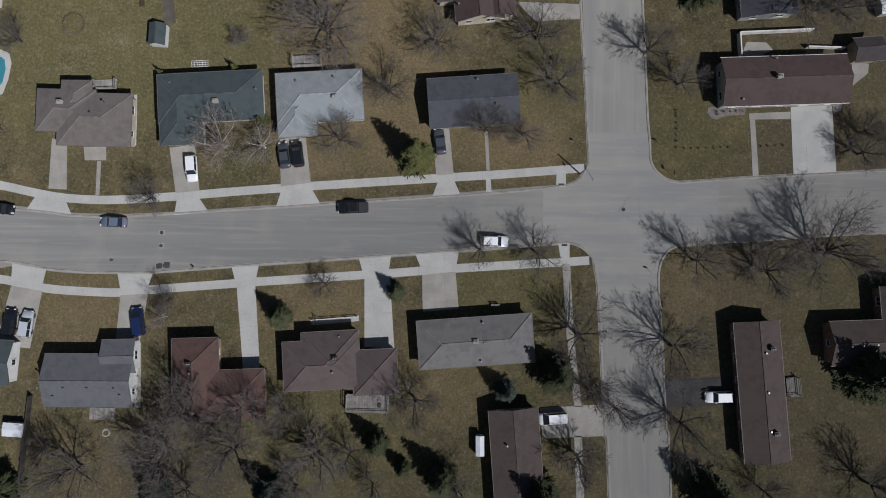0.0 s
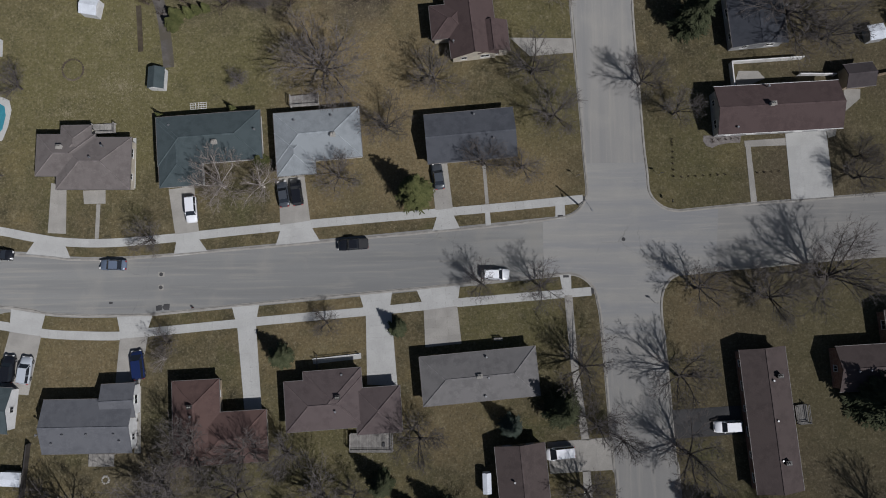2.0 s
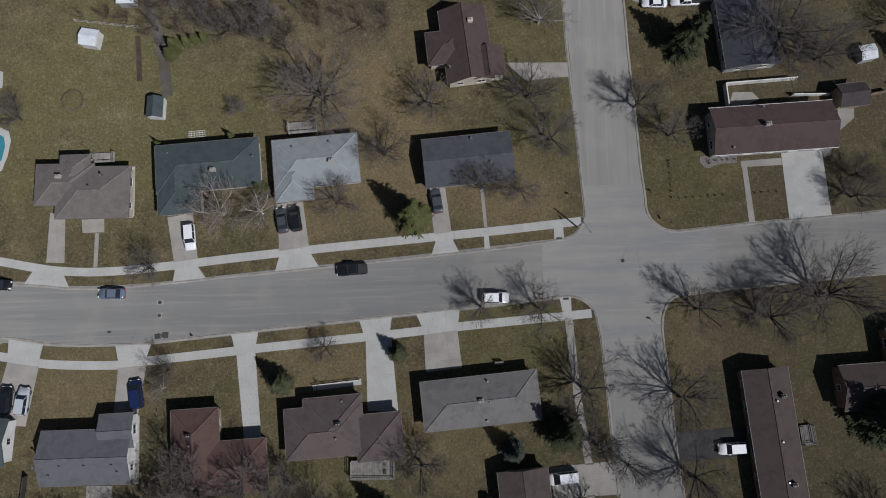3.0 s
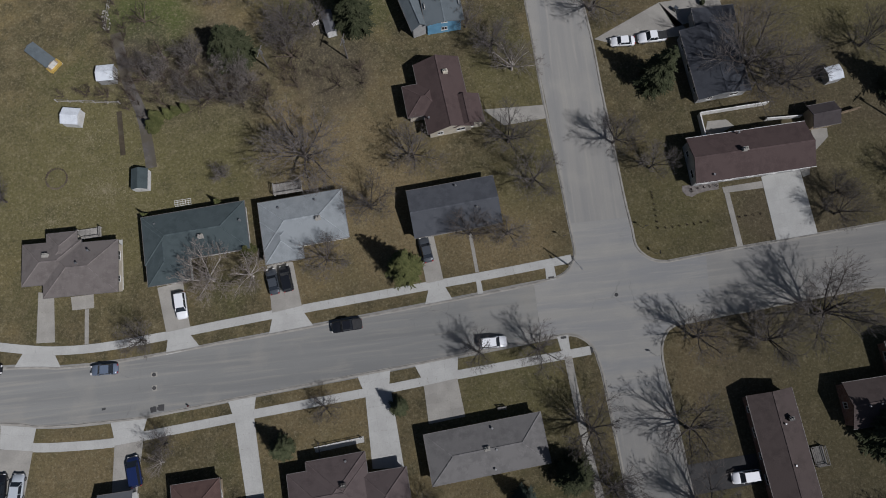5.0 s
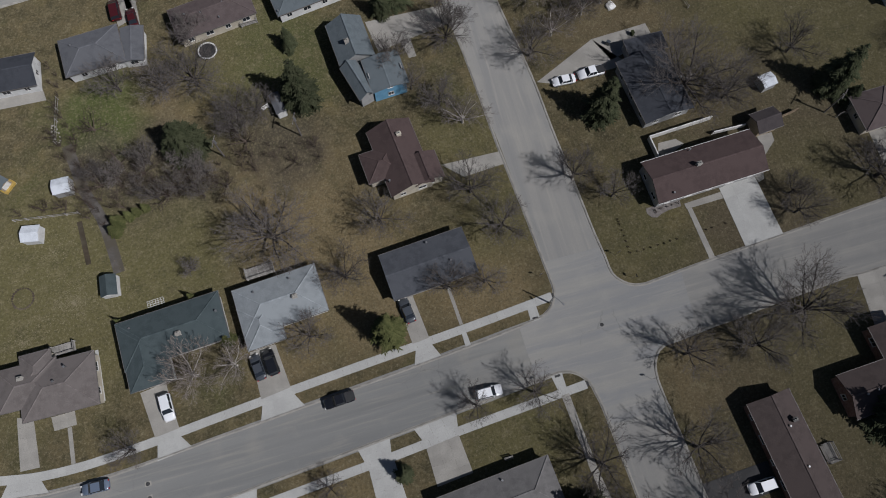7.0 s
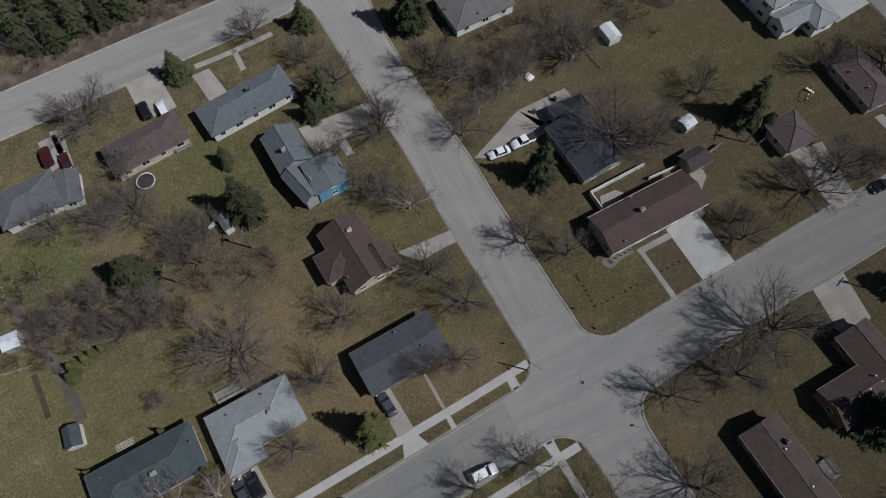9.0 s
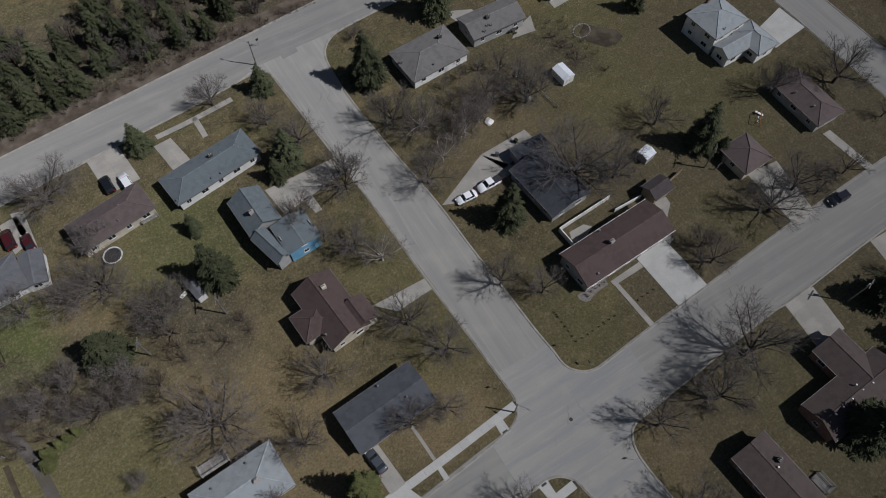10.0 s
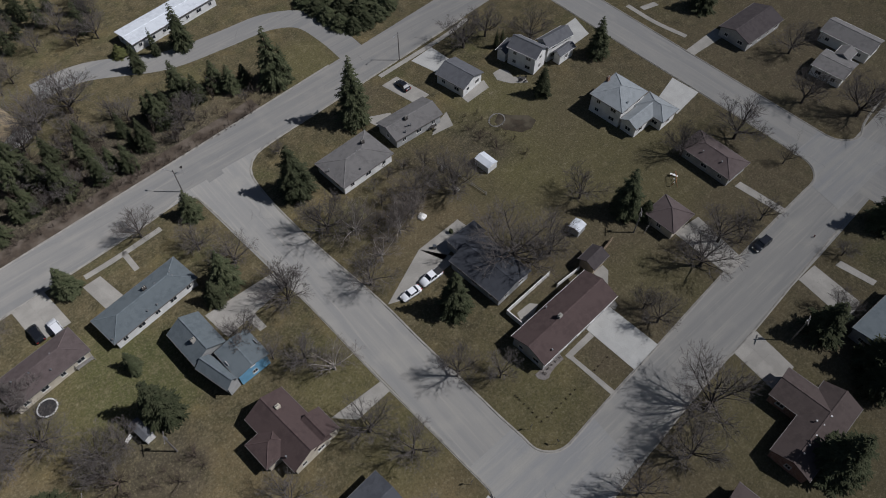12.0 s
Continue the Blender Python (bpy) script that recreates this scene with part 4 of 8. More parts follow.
# ---- sidewalks and driveways ----
sidewalk([(-91.18, -4.02), (-82.37, -0.93), (-76.39, -1.47), (-70.39, -2.70), (-64.41, -3.63), (-56.47, -3.85), (-45.57, -3.13), (-34.68, -2.12), (-20.81, -0.98), (0.02, 0.54), (12.92, 1.48), (27.02, 2.72)], 1.5)
sidewalk([(-90.58, -19.66), (-81.77, -17.39), (-75.82, -17.92), (-72.84, -18.48), (-67.38, -19.51), (-60.95, -19.94), (-54.53, -20.06), (-49.61, -19.52), (-34.83, -18.28), (-30.88, -17.94), (-12.63, -16.56), (-7.70, -16.21), (4.34, -15.20), (27.86, -13.56)], 1.5)
driveway((-67.52, 6.92), (-64.82, 6.45), (-64.65, -2.14), (-67.84, -1.97), 2, 5, "old_concrete")
driveway((-70.17, -3.49), (-64.69, -4.23), (-63.62, -6.61), (-71.68, -5.80), 3, 2, "concrete")
driveway((-59.44, 3.00), (-58.75, 3.01), (-58.87, -3.07), (-59.56, -3.08), 1, 5, "old_concrete", "narrow concrete front walk")
driveway((-61.90, 5.48), (-57.93, 5.52), (-57.86, 3.12), (-61.63, 3.08), 3, 2, "old_concrete", "small grey front patio")
driveway((-46.78, 5.44), (-42.32, 6.09), (-41.33, -2.09), (-45.49, -2.53), 2, 4, "old_concrete")
driveway((-45.26, -3.73), (-41.40, -3.29), (-39.66, -5.76), (-45.69, -6.42), 3, 2, "concrete")
driveway((-27.42, 7.25), (-22.85, 7.49), (-21.81, -0.49), (-27.06, -1.14), 2, 4, "old_concrete")
driveway((-27.04, -2.04), (-21.59, -1.58), (-20.06, -4.16), (-27.88, -4.93), 3, 2, "concrete")
driveway((-0.57, 9.13), (2.41, 9.37), (3.29, 1.37), (0.21, 1.04), 2, 4, "old_concrete")
driveway((0.52, 0.05), (3.30, 0.38), (4.51, -2.30), (-0.44, -2.75), 3, 2, "concrete")
driveway((8.58, 9.63), (9.18, 9.64), (9.64, 2.04), (9.04, 2.03), 1, 5, "old_concrete", "narrow concrete front walk")
driveway((8.95, 0.93), (9.75, 1.04), (9.97, -1.85), (8.98, -1.96), 1, 2, "concrete", "short concrete carriage walk")
driveway((21.36, 2.06), (22.95, 2.18), (23.06, -0.71), (21.27, -0.83), 1, 2, "concrete", "concrete kerb ramp")
driveway((-73.74, -15.14), (-67.78, -16.16), (-68.38, -18.93), (-73.85, -18.00), 3, 2, "concrete")
driveway((-73.81, -19.09), (-68.35, -19.92), (-70.19, -29.96), (-76.22, -29.33), 2, 5, "old_concrete")
driveway((-55.31, -16.72), (-49.18, -16.75), (-49.92, -19.03), (-54.74, -19.47), 3, 2, "concrete")
driveway((-54.71, -20.56), (-49.88, -20.21), (-51.05, -28.28), (-55.28, -28.33), 2, 4, "old_concrete")
driveway((-35.38, -15.42), (-30.65, -15.07), (-31.09, -17.45), (-34.74, -17.78), 2, 2, "concrete")
driveway((-34.42, -18.86), (-31.17, -18.53), (-30.08, -32.95), (-33.03, -32.98), 2, 6, "concrete")
driveway((-13.17, -13.70), (-7.54, -13.25), (-7.90, -15.72), (-12.44, -16.07), 3, 2, "concrete")
driveway((-12.13, -17.05), (-7.69, -16.71), (-6.74, -29.38), (-11.96, -29.04), 3, 6, "concrete")
driveway((-3.29, -12.90), (4.31, -12.23), (3.94, -14.71), (-2.28, -15.27), 3, 2, "concrete")
driveway((-2.07, -16.45), (3.76, -15.80), (4.41, -22.29), (-1.89, -22.85), 3, 4, "old_concrete")
driveway((21.71, -10.66), (23.69, -10.54), (23.70, -13.21), (22.12, -13.33), 1, 2, "concrete", "concrete kerb ramp")
driveway((22.42, -14.31), (23.80, -14.20), (24.54, -27.28), (23.26, -27.30), 1, 8, "old_concrete", "worn concrete side walk")
driveway((23.26, -27.30), (24.54, -27.28), (25.96, -38.99), (24.59, -39.00), 1, 8, "old_concrete", "worn concrete side walk")
driveway((18.60, -39.26), (29.59, -38.56), (30.09, -44.00), (19.12, -44.50), 4, 2, "old_concrete")
driveway((24.60, -44.06), (25.97, -44.04), (26.40, -54.68), (25.03, -54.69), 1, 6, "old_concrete", "worn concrete side walk")
driveway((40.28, -34.16), (52.07, -33.55), (52.25, -38.32), (40.67, -39.03), 4, 2, "dark_asphalt", "dark asphalt driveway beside the long house")
driveway((55.38, 11.53), (56.28, 11.54), (56.91, 1.24), (55.82, 1.23), 1, 6, "old_concrete", "narrow concrete front walk")
driveway((55.19, 12.64), (62.56, 13.02), (62.55, 11.71), (55.28, 11.53), 4, 1, "old_concrete", "concrete walk along the house front")
driveway((62.57, 13.82), (69.85, 14.70), (70.52, 2.19), (62.97, 1.61), 3, 5, "concrete")
driveway((69.85, 14.70), (71.85, 14.92), (71.43, 13.31), (70.14, 12.90), 1, 1, "old_concrete", "small concrete pad")
driveway((14.04, 32.17), (25.43, 31.87), (25.62, 29.24), (17.54, 28.69), 4, 2, "old_concrete")
driveway((7.57, 66.01), (24.38, 65.66), (24.43, 61.46), (8.54, 58.77), 5, 2, "old_concrete")
driveway((13.27, 60.11), (15.32, 59.90), (15.56, 55.81), (14.03, 55.75), 1, 2, "old_concrete", "narrow concrete walk")
driveway((-7.85, 88.32), (-3.98, 88.54), (-2.34, 80.36), (-6.40, 79.52), 2, 3, "old_concrete")
driveway((-21.23, 92.05), (-14.30, 92.54), (-13.11, 82.10), (-20.20, 81.90), 2, 3, "old_concrete")
driveway((-41.13, 86.24), (-37.44, 86.77), (-36.39, 79.63), (-40.16, 78.21), 2, 3, "old_concrete")
driveway((-38.45, 87.88), (-36.02, 87.15), (-35.84, 73.34), (-37.46, 73.83), 1, 4, "old_concrete", "narrow concrete side drive")
driveway((123.52, 45.50), (133.72, 48.17), (134.28, 40.41), (124.04, 39.23), 3, 3, "concrete")
driveway((125.01, 80.81), (133.02, 81.27), (130.73, 74.20), (123.44, 73.72), 2, 2, "concrete")
driveway((87.33, 97.52), (94.79, 98.22), (95.38, 90.47), (89.42, 89.28), 3, 2, "concrete")
driveway((75.62, 95.15), (80.57, 95.31), (82.57, 84.65), (77.80, 84.51), 2, 2, "old_concrete")
driveway((36.65, 43.92), (50.03, 50.10), (55.26, 42.92), (40.71, 42.28), 4, 2, "old_concrete", "wide concrete parking pad")
driveway((50.03, 50.10), (61.56, 50.66), (61.99, 47.11), (52.19, 44.61), 4, 2, "old_concrete", "wide concrete parking pad")
driveway((94.38, 17.17), (101.95, 16.25), (99.75, 2.69), (94.18, 2.71), 2, 4, "old_concrete")
driveway((115.27, 16.16), (117.37, 16.10), (118.29, 4.86), (116.34, 4.89), 1, 5, "old_concrete", "narrow concrete front walk")
driveway((80.18, -8.01), (87.40, -8.48), (86.22, -17.71), (79.26, -17.70), 2, 4, "old_concrete")
driveway((104.17, -7.33), (109.74, -7.57), (108.79, -18.54), (102.54, -19.41), 2, 4, "old_concrete")
driveway((113.03, -10.46), (114.96, -10.63), (116.00, -18.24), (114.37, -18.27), 1, 5, "old_concrete", "narrow concrete front walk")
driveway((64.60, 89.25), (71.04, 86.21), (71.47, 80.16), (67.27, 79.33), 1, 1, "old_concrete", "small concrete patio")
driveway((76.65, 75.63), (81.79, 77.30), (79.96, 72.72), (73.91, 73.50), 1, 1, "old_concrete", "small concrete patio")
driveway((88.14, 79.76), (96.58, 79.59), (95.67, 76.73), (87.94, 76.16), 1, 1, "old_concrete", "small concrete pad behind the garage")
sidewalk([(-6.56, 90.28), (1.09, 90.50), (12.85, 91.46)], 1.3, "old_concrete", "worn concrete sidewalk beside the through street")
sidewalk([(2.34, 90.94), (2.53, 84.90)], 1.2, "old_concrete", "narrow worn concrete front walk")
sidewalk([(77.29, 98.20), (86.72, 98.65), (101.27, 99.40), (111.15, 101.10)], 1.3, "old_concrete", "worn concrete sidewalk beside the through street")
sidewalk([(148.19, 75.37), (148.22, 65.32), (149.78, 55.93)], 1.4, "old_concrete", "worn concrete sidewalk beside the far street")
slab("mulch_bed", [(91.0, 68.4), (93.0, 65.9), (96.2, 63.0), (96.4, 60.6), (93.6, 59.4), (90.9, 60.0), (88.2, 63.6), (88.3, 66.9)], 0.03, "soil", "dark mulched garden bed in the lawn", "garden bed")
slab("flower_bed", [(48.02, 13.67), (47.92, 12.66), (48.51, 11.76), (49.51, 11.47), (50.7, 11.99), (52.7, 12.31), (54.49, 12.33), (54.7, 13.74)], 0.05, "gravel", "pale gravel flower bed before the long brown house", "flower bed")
slab("patio", [(-66.37, 70.72), (-56.52, 69.31), (-55.88, 65.68), (-65.76, 66.11)], 0.05, "old_concrete", "pale concrete patio behind a house", "patio")
ribbon("garden_bed", [(-52.3, 30.6), (-52.6, 35.0), (-52.9, 39.2)], 0.95, 0.03, "soil", "dark bare garden bed in the lawn", "garden bed")
ribbon("path", [(-47.2, 27.6), (-47.4, 29.5), (-48.0, 33.9), (-48.9, 38.8), (-51.3, 45.1), (-52.4, 50.9), (-53.3, 55.0)], 2.0, 0.02, "old_path", "grey-brown trodden path through the brush", "path")

# ---- houses ----
house("low hip-roofed house with grey-brown shingles", "cream_wall", "roof_taupe",
      [(-58.68, 9.72, 12.71, 9.16, -0.9, 2.80, 1.70, "hip"),
       (-63.69, 11.23, 10.08, 7.31, -0.8, 2.80, 1.40, "hip"),
       (-61.93, 13.41, 5.26, 6.14, 0.1, 2.80, 1.10, "hip")],
      chimneys=[(-64.08, 12.38, 4.3)],
      vents=[(-58.62, 10.41, 4.7), (-56.72, 12.44, 4.4)], brick="old_concrete")
house("hip-roofed house with dark teal shingles", "white_wall", "roof_teal",
      [(-38.86, 13.90, 18.13, 8.61, 3.6, 2.80, 1.60, "hip"),
       (-43.93, 11.18, 7.35, 11.41, 3.7, 2.80, 1.35, "hip")],
      chimneys=[(-37.45, 12.78, 4.6)],
      vents=[(-30.82, 15.11, 3.8), (-45.69, 16.14, 3.4)], brick="old_concrete")
house("hip-roofed house with pale grey-blue shingles", "white_wall", "roof_pale",
      [(-19.99, 14.13, 14.97, 8.86, 4.0, 2.80, 1.70, "hip"),
       (-23.88, 10.97, 6.77, 7.71, 4.3, 2.80, 1.30, "hip")],
      chimneys=[(-17.11, 13.72, 4.8)],
      vents=[(-24.03, 16.60, 3.6), (-17.56, 17.36, 3.6)], brick="old_concrete")
house("long low house with slate-grey gable roof", "grey_wall", "roof_slate",
      [(6.50, 13.62, 15.65, 8.70, 4.4, 2.90, 1.20, "gable")],
      vents=[(10.41, 12.79, 4.3), (7.14, 17.26, 3.5)])
house("cross-gabled house with maroon shingles and cream gable", "cream_wall", "roof_maroon",
      [(6.88, 34.54, 8.45, 13.75, 6.0, 3.00, 2.30, "gable"),
       (10.69, 31.14, 5.65, 5.68, 5.4, 3.00, 1.60, "gable"),
       (3.23, 34.12, 6.87, 6.18, 4.9, 3.00, 1.60, "hip")],
      chimneys=[(7.59, 38.04, 5.4)],
      vents=[(3.80, 30.10, 4.2)], brick="cream_wall")
house("grey-roofed gable house with attached garage", "white_wall", "roof_grey",
      [(-58.41, -34.91, 15.06, 8.96, 0.2, 2.80, 1.70, "gable"),
       (-53.41, -30.78, 5.71, 5.69, 2.0, 2.80, 1.10, "gable")],
      vents=[(-53.4, -36.1, 4.3), (-57.9, -36.1, 4.3), (-61.9, -36.1, 4.3), (-66.2, -36.0, 4.3), (-52.6, -37.3, 3.9), (-63.9, -37.6, 3.8)])
house("brown hip-roofed house behind bare trees", "tan_wall", "roof_rust",
      [(-40.23, -34.59, 7.96, 14.07, 2.3, 2.80, 1.60, "hip"),
       (-34.28, -37.11, 11.79, 8.53, 2.7, 2.80, 1.40, "hip")],
      chimneys=[(-40.88, -31.78, 4.6)],
      vents=[(-40.74, -33.37, 4.6)], brick="dark_trim")
house("hip-roofed house with mauve-brown shingles and rear deck", "tan_wall", "roof_mauve",
      [(-18.90, -31.90, 13.10, 8.40, 3.6, 2.80, 1.80, "hip"),
       (-17.30, -30.95, 9.80, 9.60, 3.8, 2.80, 2.00, "hip"),
       (-9.75, -33.00, 7.60, 7.70, 3.2, 2.80, 1.60, "hip")],
      chimneys=[(-16.37, -30.54, 4.9)],
      vents=[(-16.75, -32.93, 4.6), (-15.91, -27.02, 3.3)], brick="dark_trim")
house("long hip-roofed house with grey-taupe shingles", "white_wall", "roof_stone",
      [(7.26, -27.65, 19.71, 8.29, 4.6, 2.80, 1.50, "hip")],
      chimneys=[(7.21, -27.52, 4.4)],
      vents=[(8.72, -27.79, 4.4), (8.46, -24.46, 3.5), (8.23, -30.93, 3.5)], brick="old_concrete")
house("brown gable-roofed house at the side street", "tan_wall", "roof_umber",
      [(14.38, -47.65, 8.43, 17.41, 4.5, 2.80, 1.50, "gable")],
      vents=[(12.66, -44.88, 4.2)])
house("long narrow house with brown gable roof", "brick_wall", "roof_umber",
      [(55.88, -35.57, 7.83, 23.93, 4.4, 2.90, 1.50, "gable")],
      chimneys=[(57.05, -28.20, 4.6), (57.61, -42.35, 4.6)],
      vents=[(55.96, -28.97, 4.5), (56.29, -35.55, 4.5), (56.72, -42.00, 4.5)], brick="dark_trim")
house("L-shaped house with dark brown hip roof", "brick_wall", "roof_umber",
      [(76.80, -27.00, 18.60, 7.60, 2.5, 2.90, 1.70, "gable"),
       (80.05, -22.10, 7.40, 9.60, 4.0, 2.90, 1.65, "gable")],
      vents=[(77.00, -25.96, 4.6), (79.73, -27.22, 4.5), (77.32, -27.14, 4.5), (74.65, -27.34, 4.5), (72.28, -27.50, 4.5), (70.26, -27.67, 4.5)])
house("house with grey main roof and blue side wing", "grey_wall", "roof_blue",
      [(3.63, 60.42, 7.13, 9.34, 4.5, 3.60, 2.20, "gable"),
       (3.10, 51.60, 3.58, 7.98, 15.6, 3.60, 1.50, "gable"),
       (8.42, 51.71, 7.23, 7.46, 3.8, 4.20, 0.60, "gable", "blue_wall")],
      chimneys=[(2.91, 59.02, 6.0)],
      vents=[(5.59, 53.50, 3.9), (6.40, 52.92, 3.9), (6.89, 50.11, 3.7)], brick="old_concrete")
house("long hip-roofed house with blue-grey shingles", "white_wall", "roof_blue",
      [(0.40, 75.28, 19.72, 7.93, 8.8, 2.80, 1.50, "hip")],
      chimneys=[(1.41, 76.52, 4.4)],
      vents=[(3.44, 76.37, 4.0), (7.02, 76.96, 4.0), (7.05, 75.82, 4.0), (-8.41, 70.92, 3.3), (-0.50, 72.11, 3.4), (1.60, 72.20, 3.4)], brick="dark_trim")
house("low hip-roofed house with brown shingles and rear deck", "cream_wall", "roof_mauve",
      [(-21.07, 74.49, 15.97, 7.67, 8.5, 2.80, 1.50, "hip")],
      vents=[(-26.13, 74.32, 4.2), (-18.50, 75.09, 4.2), (-22.99, 73.90, 4.2), (-19.74, 72.30, 3.7)])
house("long house with brown gable roof and white eaves", "grey_wall", "roof_maroon",
      [(59.95, 17.62, 21.70, 8.50, 2.4, 3.40, 1.70, "gable")],
      chimneys=[(58.05, 17.70, 5.8)],
      vents=[(58.10, 21.20, 4.4), (52.45, 14.10, 4.2)], brick="old_concrete", eaves="trim")
house("dark blue-grey roofed house under a large bare tree", "grey_wall", "roof_charcoal",
      [(57.17, 35.93, 9.97, 13.89, 4.6, 2.90, 1.30, "gable"),
       (58.72, 44.85, 7.92, 3.68, 0.2, 2.70, 0.20, "flat")],
      vents=[(61.89, 35.53, 4.4)])
house("small brown gabled garden house", "tan_wall", "roof_dusk",
      [(74.91, 23.45, 5.17, 4.25, 5.0, 2.60, 1.10, "gable")], name="garage", category="garage")
house("hip-roofed house with grey shingles", "white_wall", "roof_stone",
      [(54.06, 77.71, 15.00, 10.32, 3.4, 2.80, 1.60, "hip")],
      chimneys=[(57.78, 79.36, 4.6)],
      vents=[(47.31, 78.07, 3.8), (55.04, 77.94, 4.3), (52.94, 73.81, 3.6)], brick="dark_trim")
house("low gable-roofed house with grey shingles", "grey_wall", "roof_stone",
      [(71.70, 79.13, 14.19, 7.81, -1.5, 2.90, 1.40, "gable")],
      chimneys=[(70.10, 78.59, 4.7)],
      vents=[(69.17, 76.87, 4.2), (67.88, 75.95, 3.9), (70.01, 76.63, 4.2)], brick="dark_trim")
house("white gabled garage with blue-grey roof", "white_wall", "roof_grey",
      [(91.33, 83.19, 8.30, 9.37, 9.7, 3.00, 1.60, "gable")], name="garage", category="garage")
house("two-storey white house with grey gabled roofs", "white_wall", "roof_grey",
      [(109.19, 77.03, 6.13, 8.89, 12.8, 5.30, 1.90, "gable"),
       (117.77, 75.54, 9.21, 4.76, -2.2, 4.80, 1.60, "gable"),
       (117.93, 71.99, 6.17, 2.92, 2.3, 3.00, 0.90, "gable"),
       (107.54, 82.74, 5.80, 3.25, 13.5, 3.00, 1.00, "gable")], eaves="trim")
house("two-storey white house with pale hip roof and garage", "white_wall", "roof_pale",
      [(113.87, 50.61, 10.51, 9.59, 4.1, 5.30, 2.00, "hip"),
       (113.91, 43.37, 9.44, 5.01, 1.4, 3.20, 1.30, "gable"),
       (118.89, 42.54, 6.60, 8.58, 3.2, 3.20, 1.60, "hip")],
      chimneys=[(114.79, 55.05, 6.6)],
      vents=[(114.09, 50.88, 6.6), (112.26, 46.60, 6.2)])
house("low house with dark brown gable roof", "grey_wall", "roof_mauve",
      [(117.14, 24.12, 7.90, 13.86, 0.2, 2.80, 1.50, "hip")],
      vents=[(117.21, 24.50, 4.2), (115.42, 21.28, 4.0), (114.94, 26.04, 4.0)])
house("small house with brown pyramid roof", "cream_wall", "roof_mauve",
      [(95.64, 20.16, 7.62, 7.65, 1.9, 2.80, 2.00, "hip")])
house("flat-gabled house with blue-grey roof", "grey_wall", "roof_blue",
      [(107.25, -25.55, 16.17, 9.47, -2.9, 3.40, 0.90, "gable")])
house("dark-roofed gabled house at the far street", "grey_wall", "roof_dusk",
      [(164.0, 46.2, 15.9, 9.6, -1.0, 2.90, 1.60, "gable")])
house("grey-roofed house with pale gables", "white_wall", "roof_stone",
      [(179.00, 25.40, 8.20, 14.20, 3.5, 3.20, 1.60, "gable"),
       (165.60, 22.40, 8.60, 8.80, 5.0, 3.00, 0.90, "gable"),
       (171.60, 22.90, 5.00, 4.20, 5.0, 3.00, 1.10, "gable")], eaves="trim")
driveway((144.6, 52.5), (158.6, 52.9), (158.9, 49.3), (144.8, 49.9), 4, 1, "old_concrete", "concrete driveway beside a far house")
driveway((150.3, 72.6), (155.2, 71.4), (155.0, 69.6), (150.1, 70.9), 2, 1, "old_concrete", "short concrete driveway at the far street")
house("long white manufactured home with flat metal roof", "white_wall", "roof_white",
      [(47.24, 153.62, 27.64, 8.24, 8.1, 3.00, 0.40, "gable")])
house("hip-roofed house with grey shingles and side garage", "white_wall", "roof_grey",
      [(-44.99, 72.18, 11.56, 8.45, 4.1, 2.80, 1.60, "hip"),
       (-37.29, 71.69, 4.52, 7.78, -7.1, 2.60, 0.50, "gable")],
      vents=[(-48.40, 73.60, 3.9)])
house("house with dark slate roof and rear patio", "white_wall", "roof_charcoal",
      [(-62.13, 71.44, 12.69, 7.29, -3.1, 2.80, 1.50, "gable")])
house("building with tan metal roof beyond the trees", "white_wall", "roof_tan",
      [(-2.94, 140.58, 7.17, 11.31, 14.6, 3.50, 1.30, "gable")])
house("house with teal gable roof and white walls", "white_wall", "roof_teal",
      [(-76.02, -31.88, 8.88, 7.65, -4.0, 2.80, 1.40, "gable")])

# ---- trees ----
tree(-18.8, 26.1, 8.4, 11.0, "great")
tree(-8.1, 15.6, 4.8, 9.0, "dark")
tree(0.3, 24.3, 5.2, 9.0, "dark")
tree(17.8, 25.5, 5.2, 9.0, "dark")
tree(21.3, 17.4, 4.8, 9.0, "dark")
tree(8.7, 9.0, 4.2, 8.0, "dark")
tree(15.4, 8.3, 3.8, 7.0, "dark")
tree(-16.5, 7.0, 4.2, 8.0, "dark")
tree(-49.0, -3.6, 3.4, 7.0, "dark")
tree(-73.3, 24.0, 3.4, 7.0, "dark")
tree(-76.2, 8.3, 2.2, 6.0, "dark")
tree(-34.1, 24.4, 2.0, 4.0, "dark")
tree(42.7, 17.6, 3.6, 8.0, "dark")
tree(66.9, -11.6, 8.2, 14.0, "great")
tree(45.2, -13.3, 4.7, 10.0, "dark")
tree(57.0, -15.1, 5.6, 11.0, "great")
tree(41.2, -28.1, 6.1, 11.0, "dark")
tree(42.1, -41.0, 6.7, 12.0, "dark")
tree(24.9, -26.3, 5.7, 11.0, "dark")
tree(25.0, -47.3, 4.3, 9.0, "dark")
tree(74.6, 9.4, 3.2, 7.0, "dark")
tree(18.0, -12.6, 4.5, 9.0, "dark")
tree(7.9, -11.9, 3.4, 8.0, "dark")
tree(-45.8, -21.2, 3.0, 6.0, "dark")
tree(-18.7, -18.4, 2.8, 5.0, "dark")
tree(-41.2, -39.2, 5.9, 10.0, "dark")
tree(-32.4, -39.1, 5.1, 10.0, "dark")
tree(-45.5, -46.5, 6.1, 11.0, "dark")
tree(-60.5, -50.1, 6.1, 11.0, "dark")
tree(-33.7, -46.4, 5.7, 10.0, "dark")
tree(-19.5, -47.2, 5.4, 10.0, "dark")
tree(-25.5, -40.0, 3.7, 8.0, "dark")
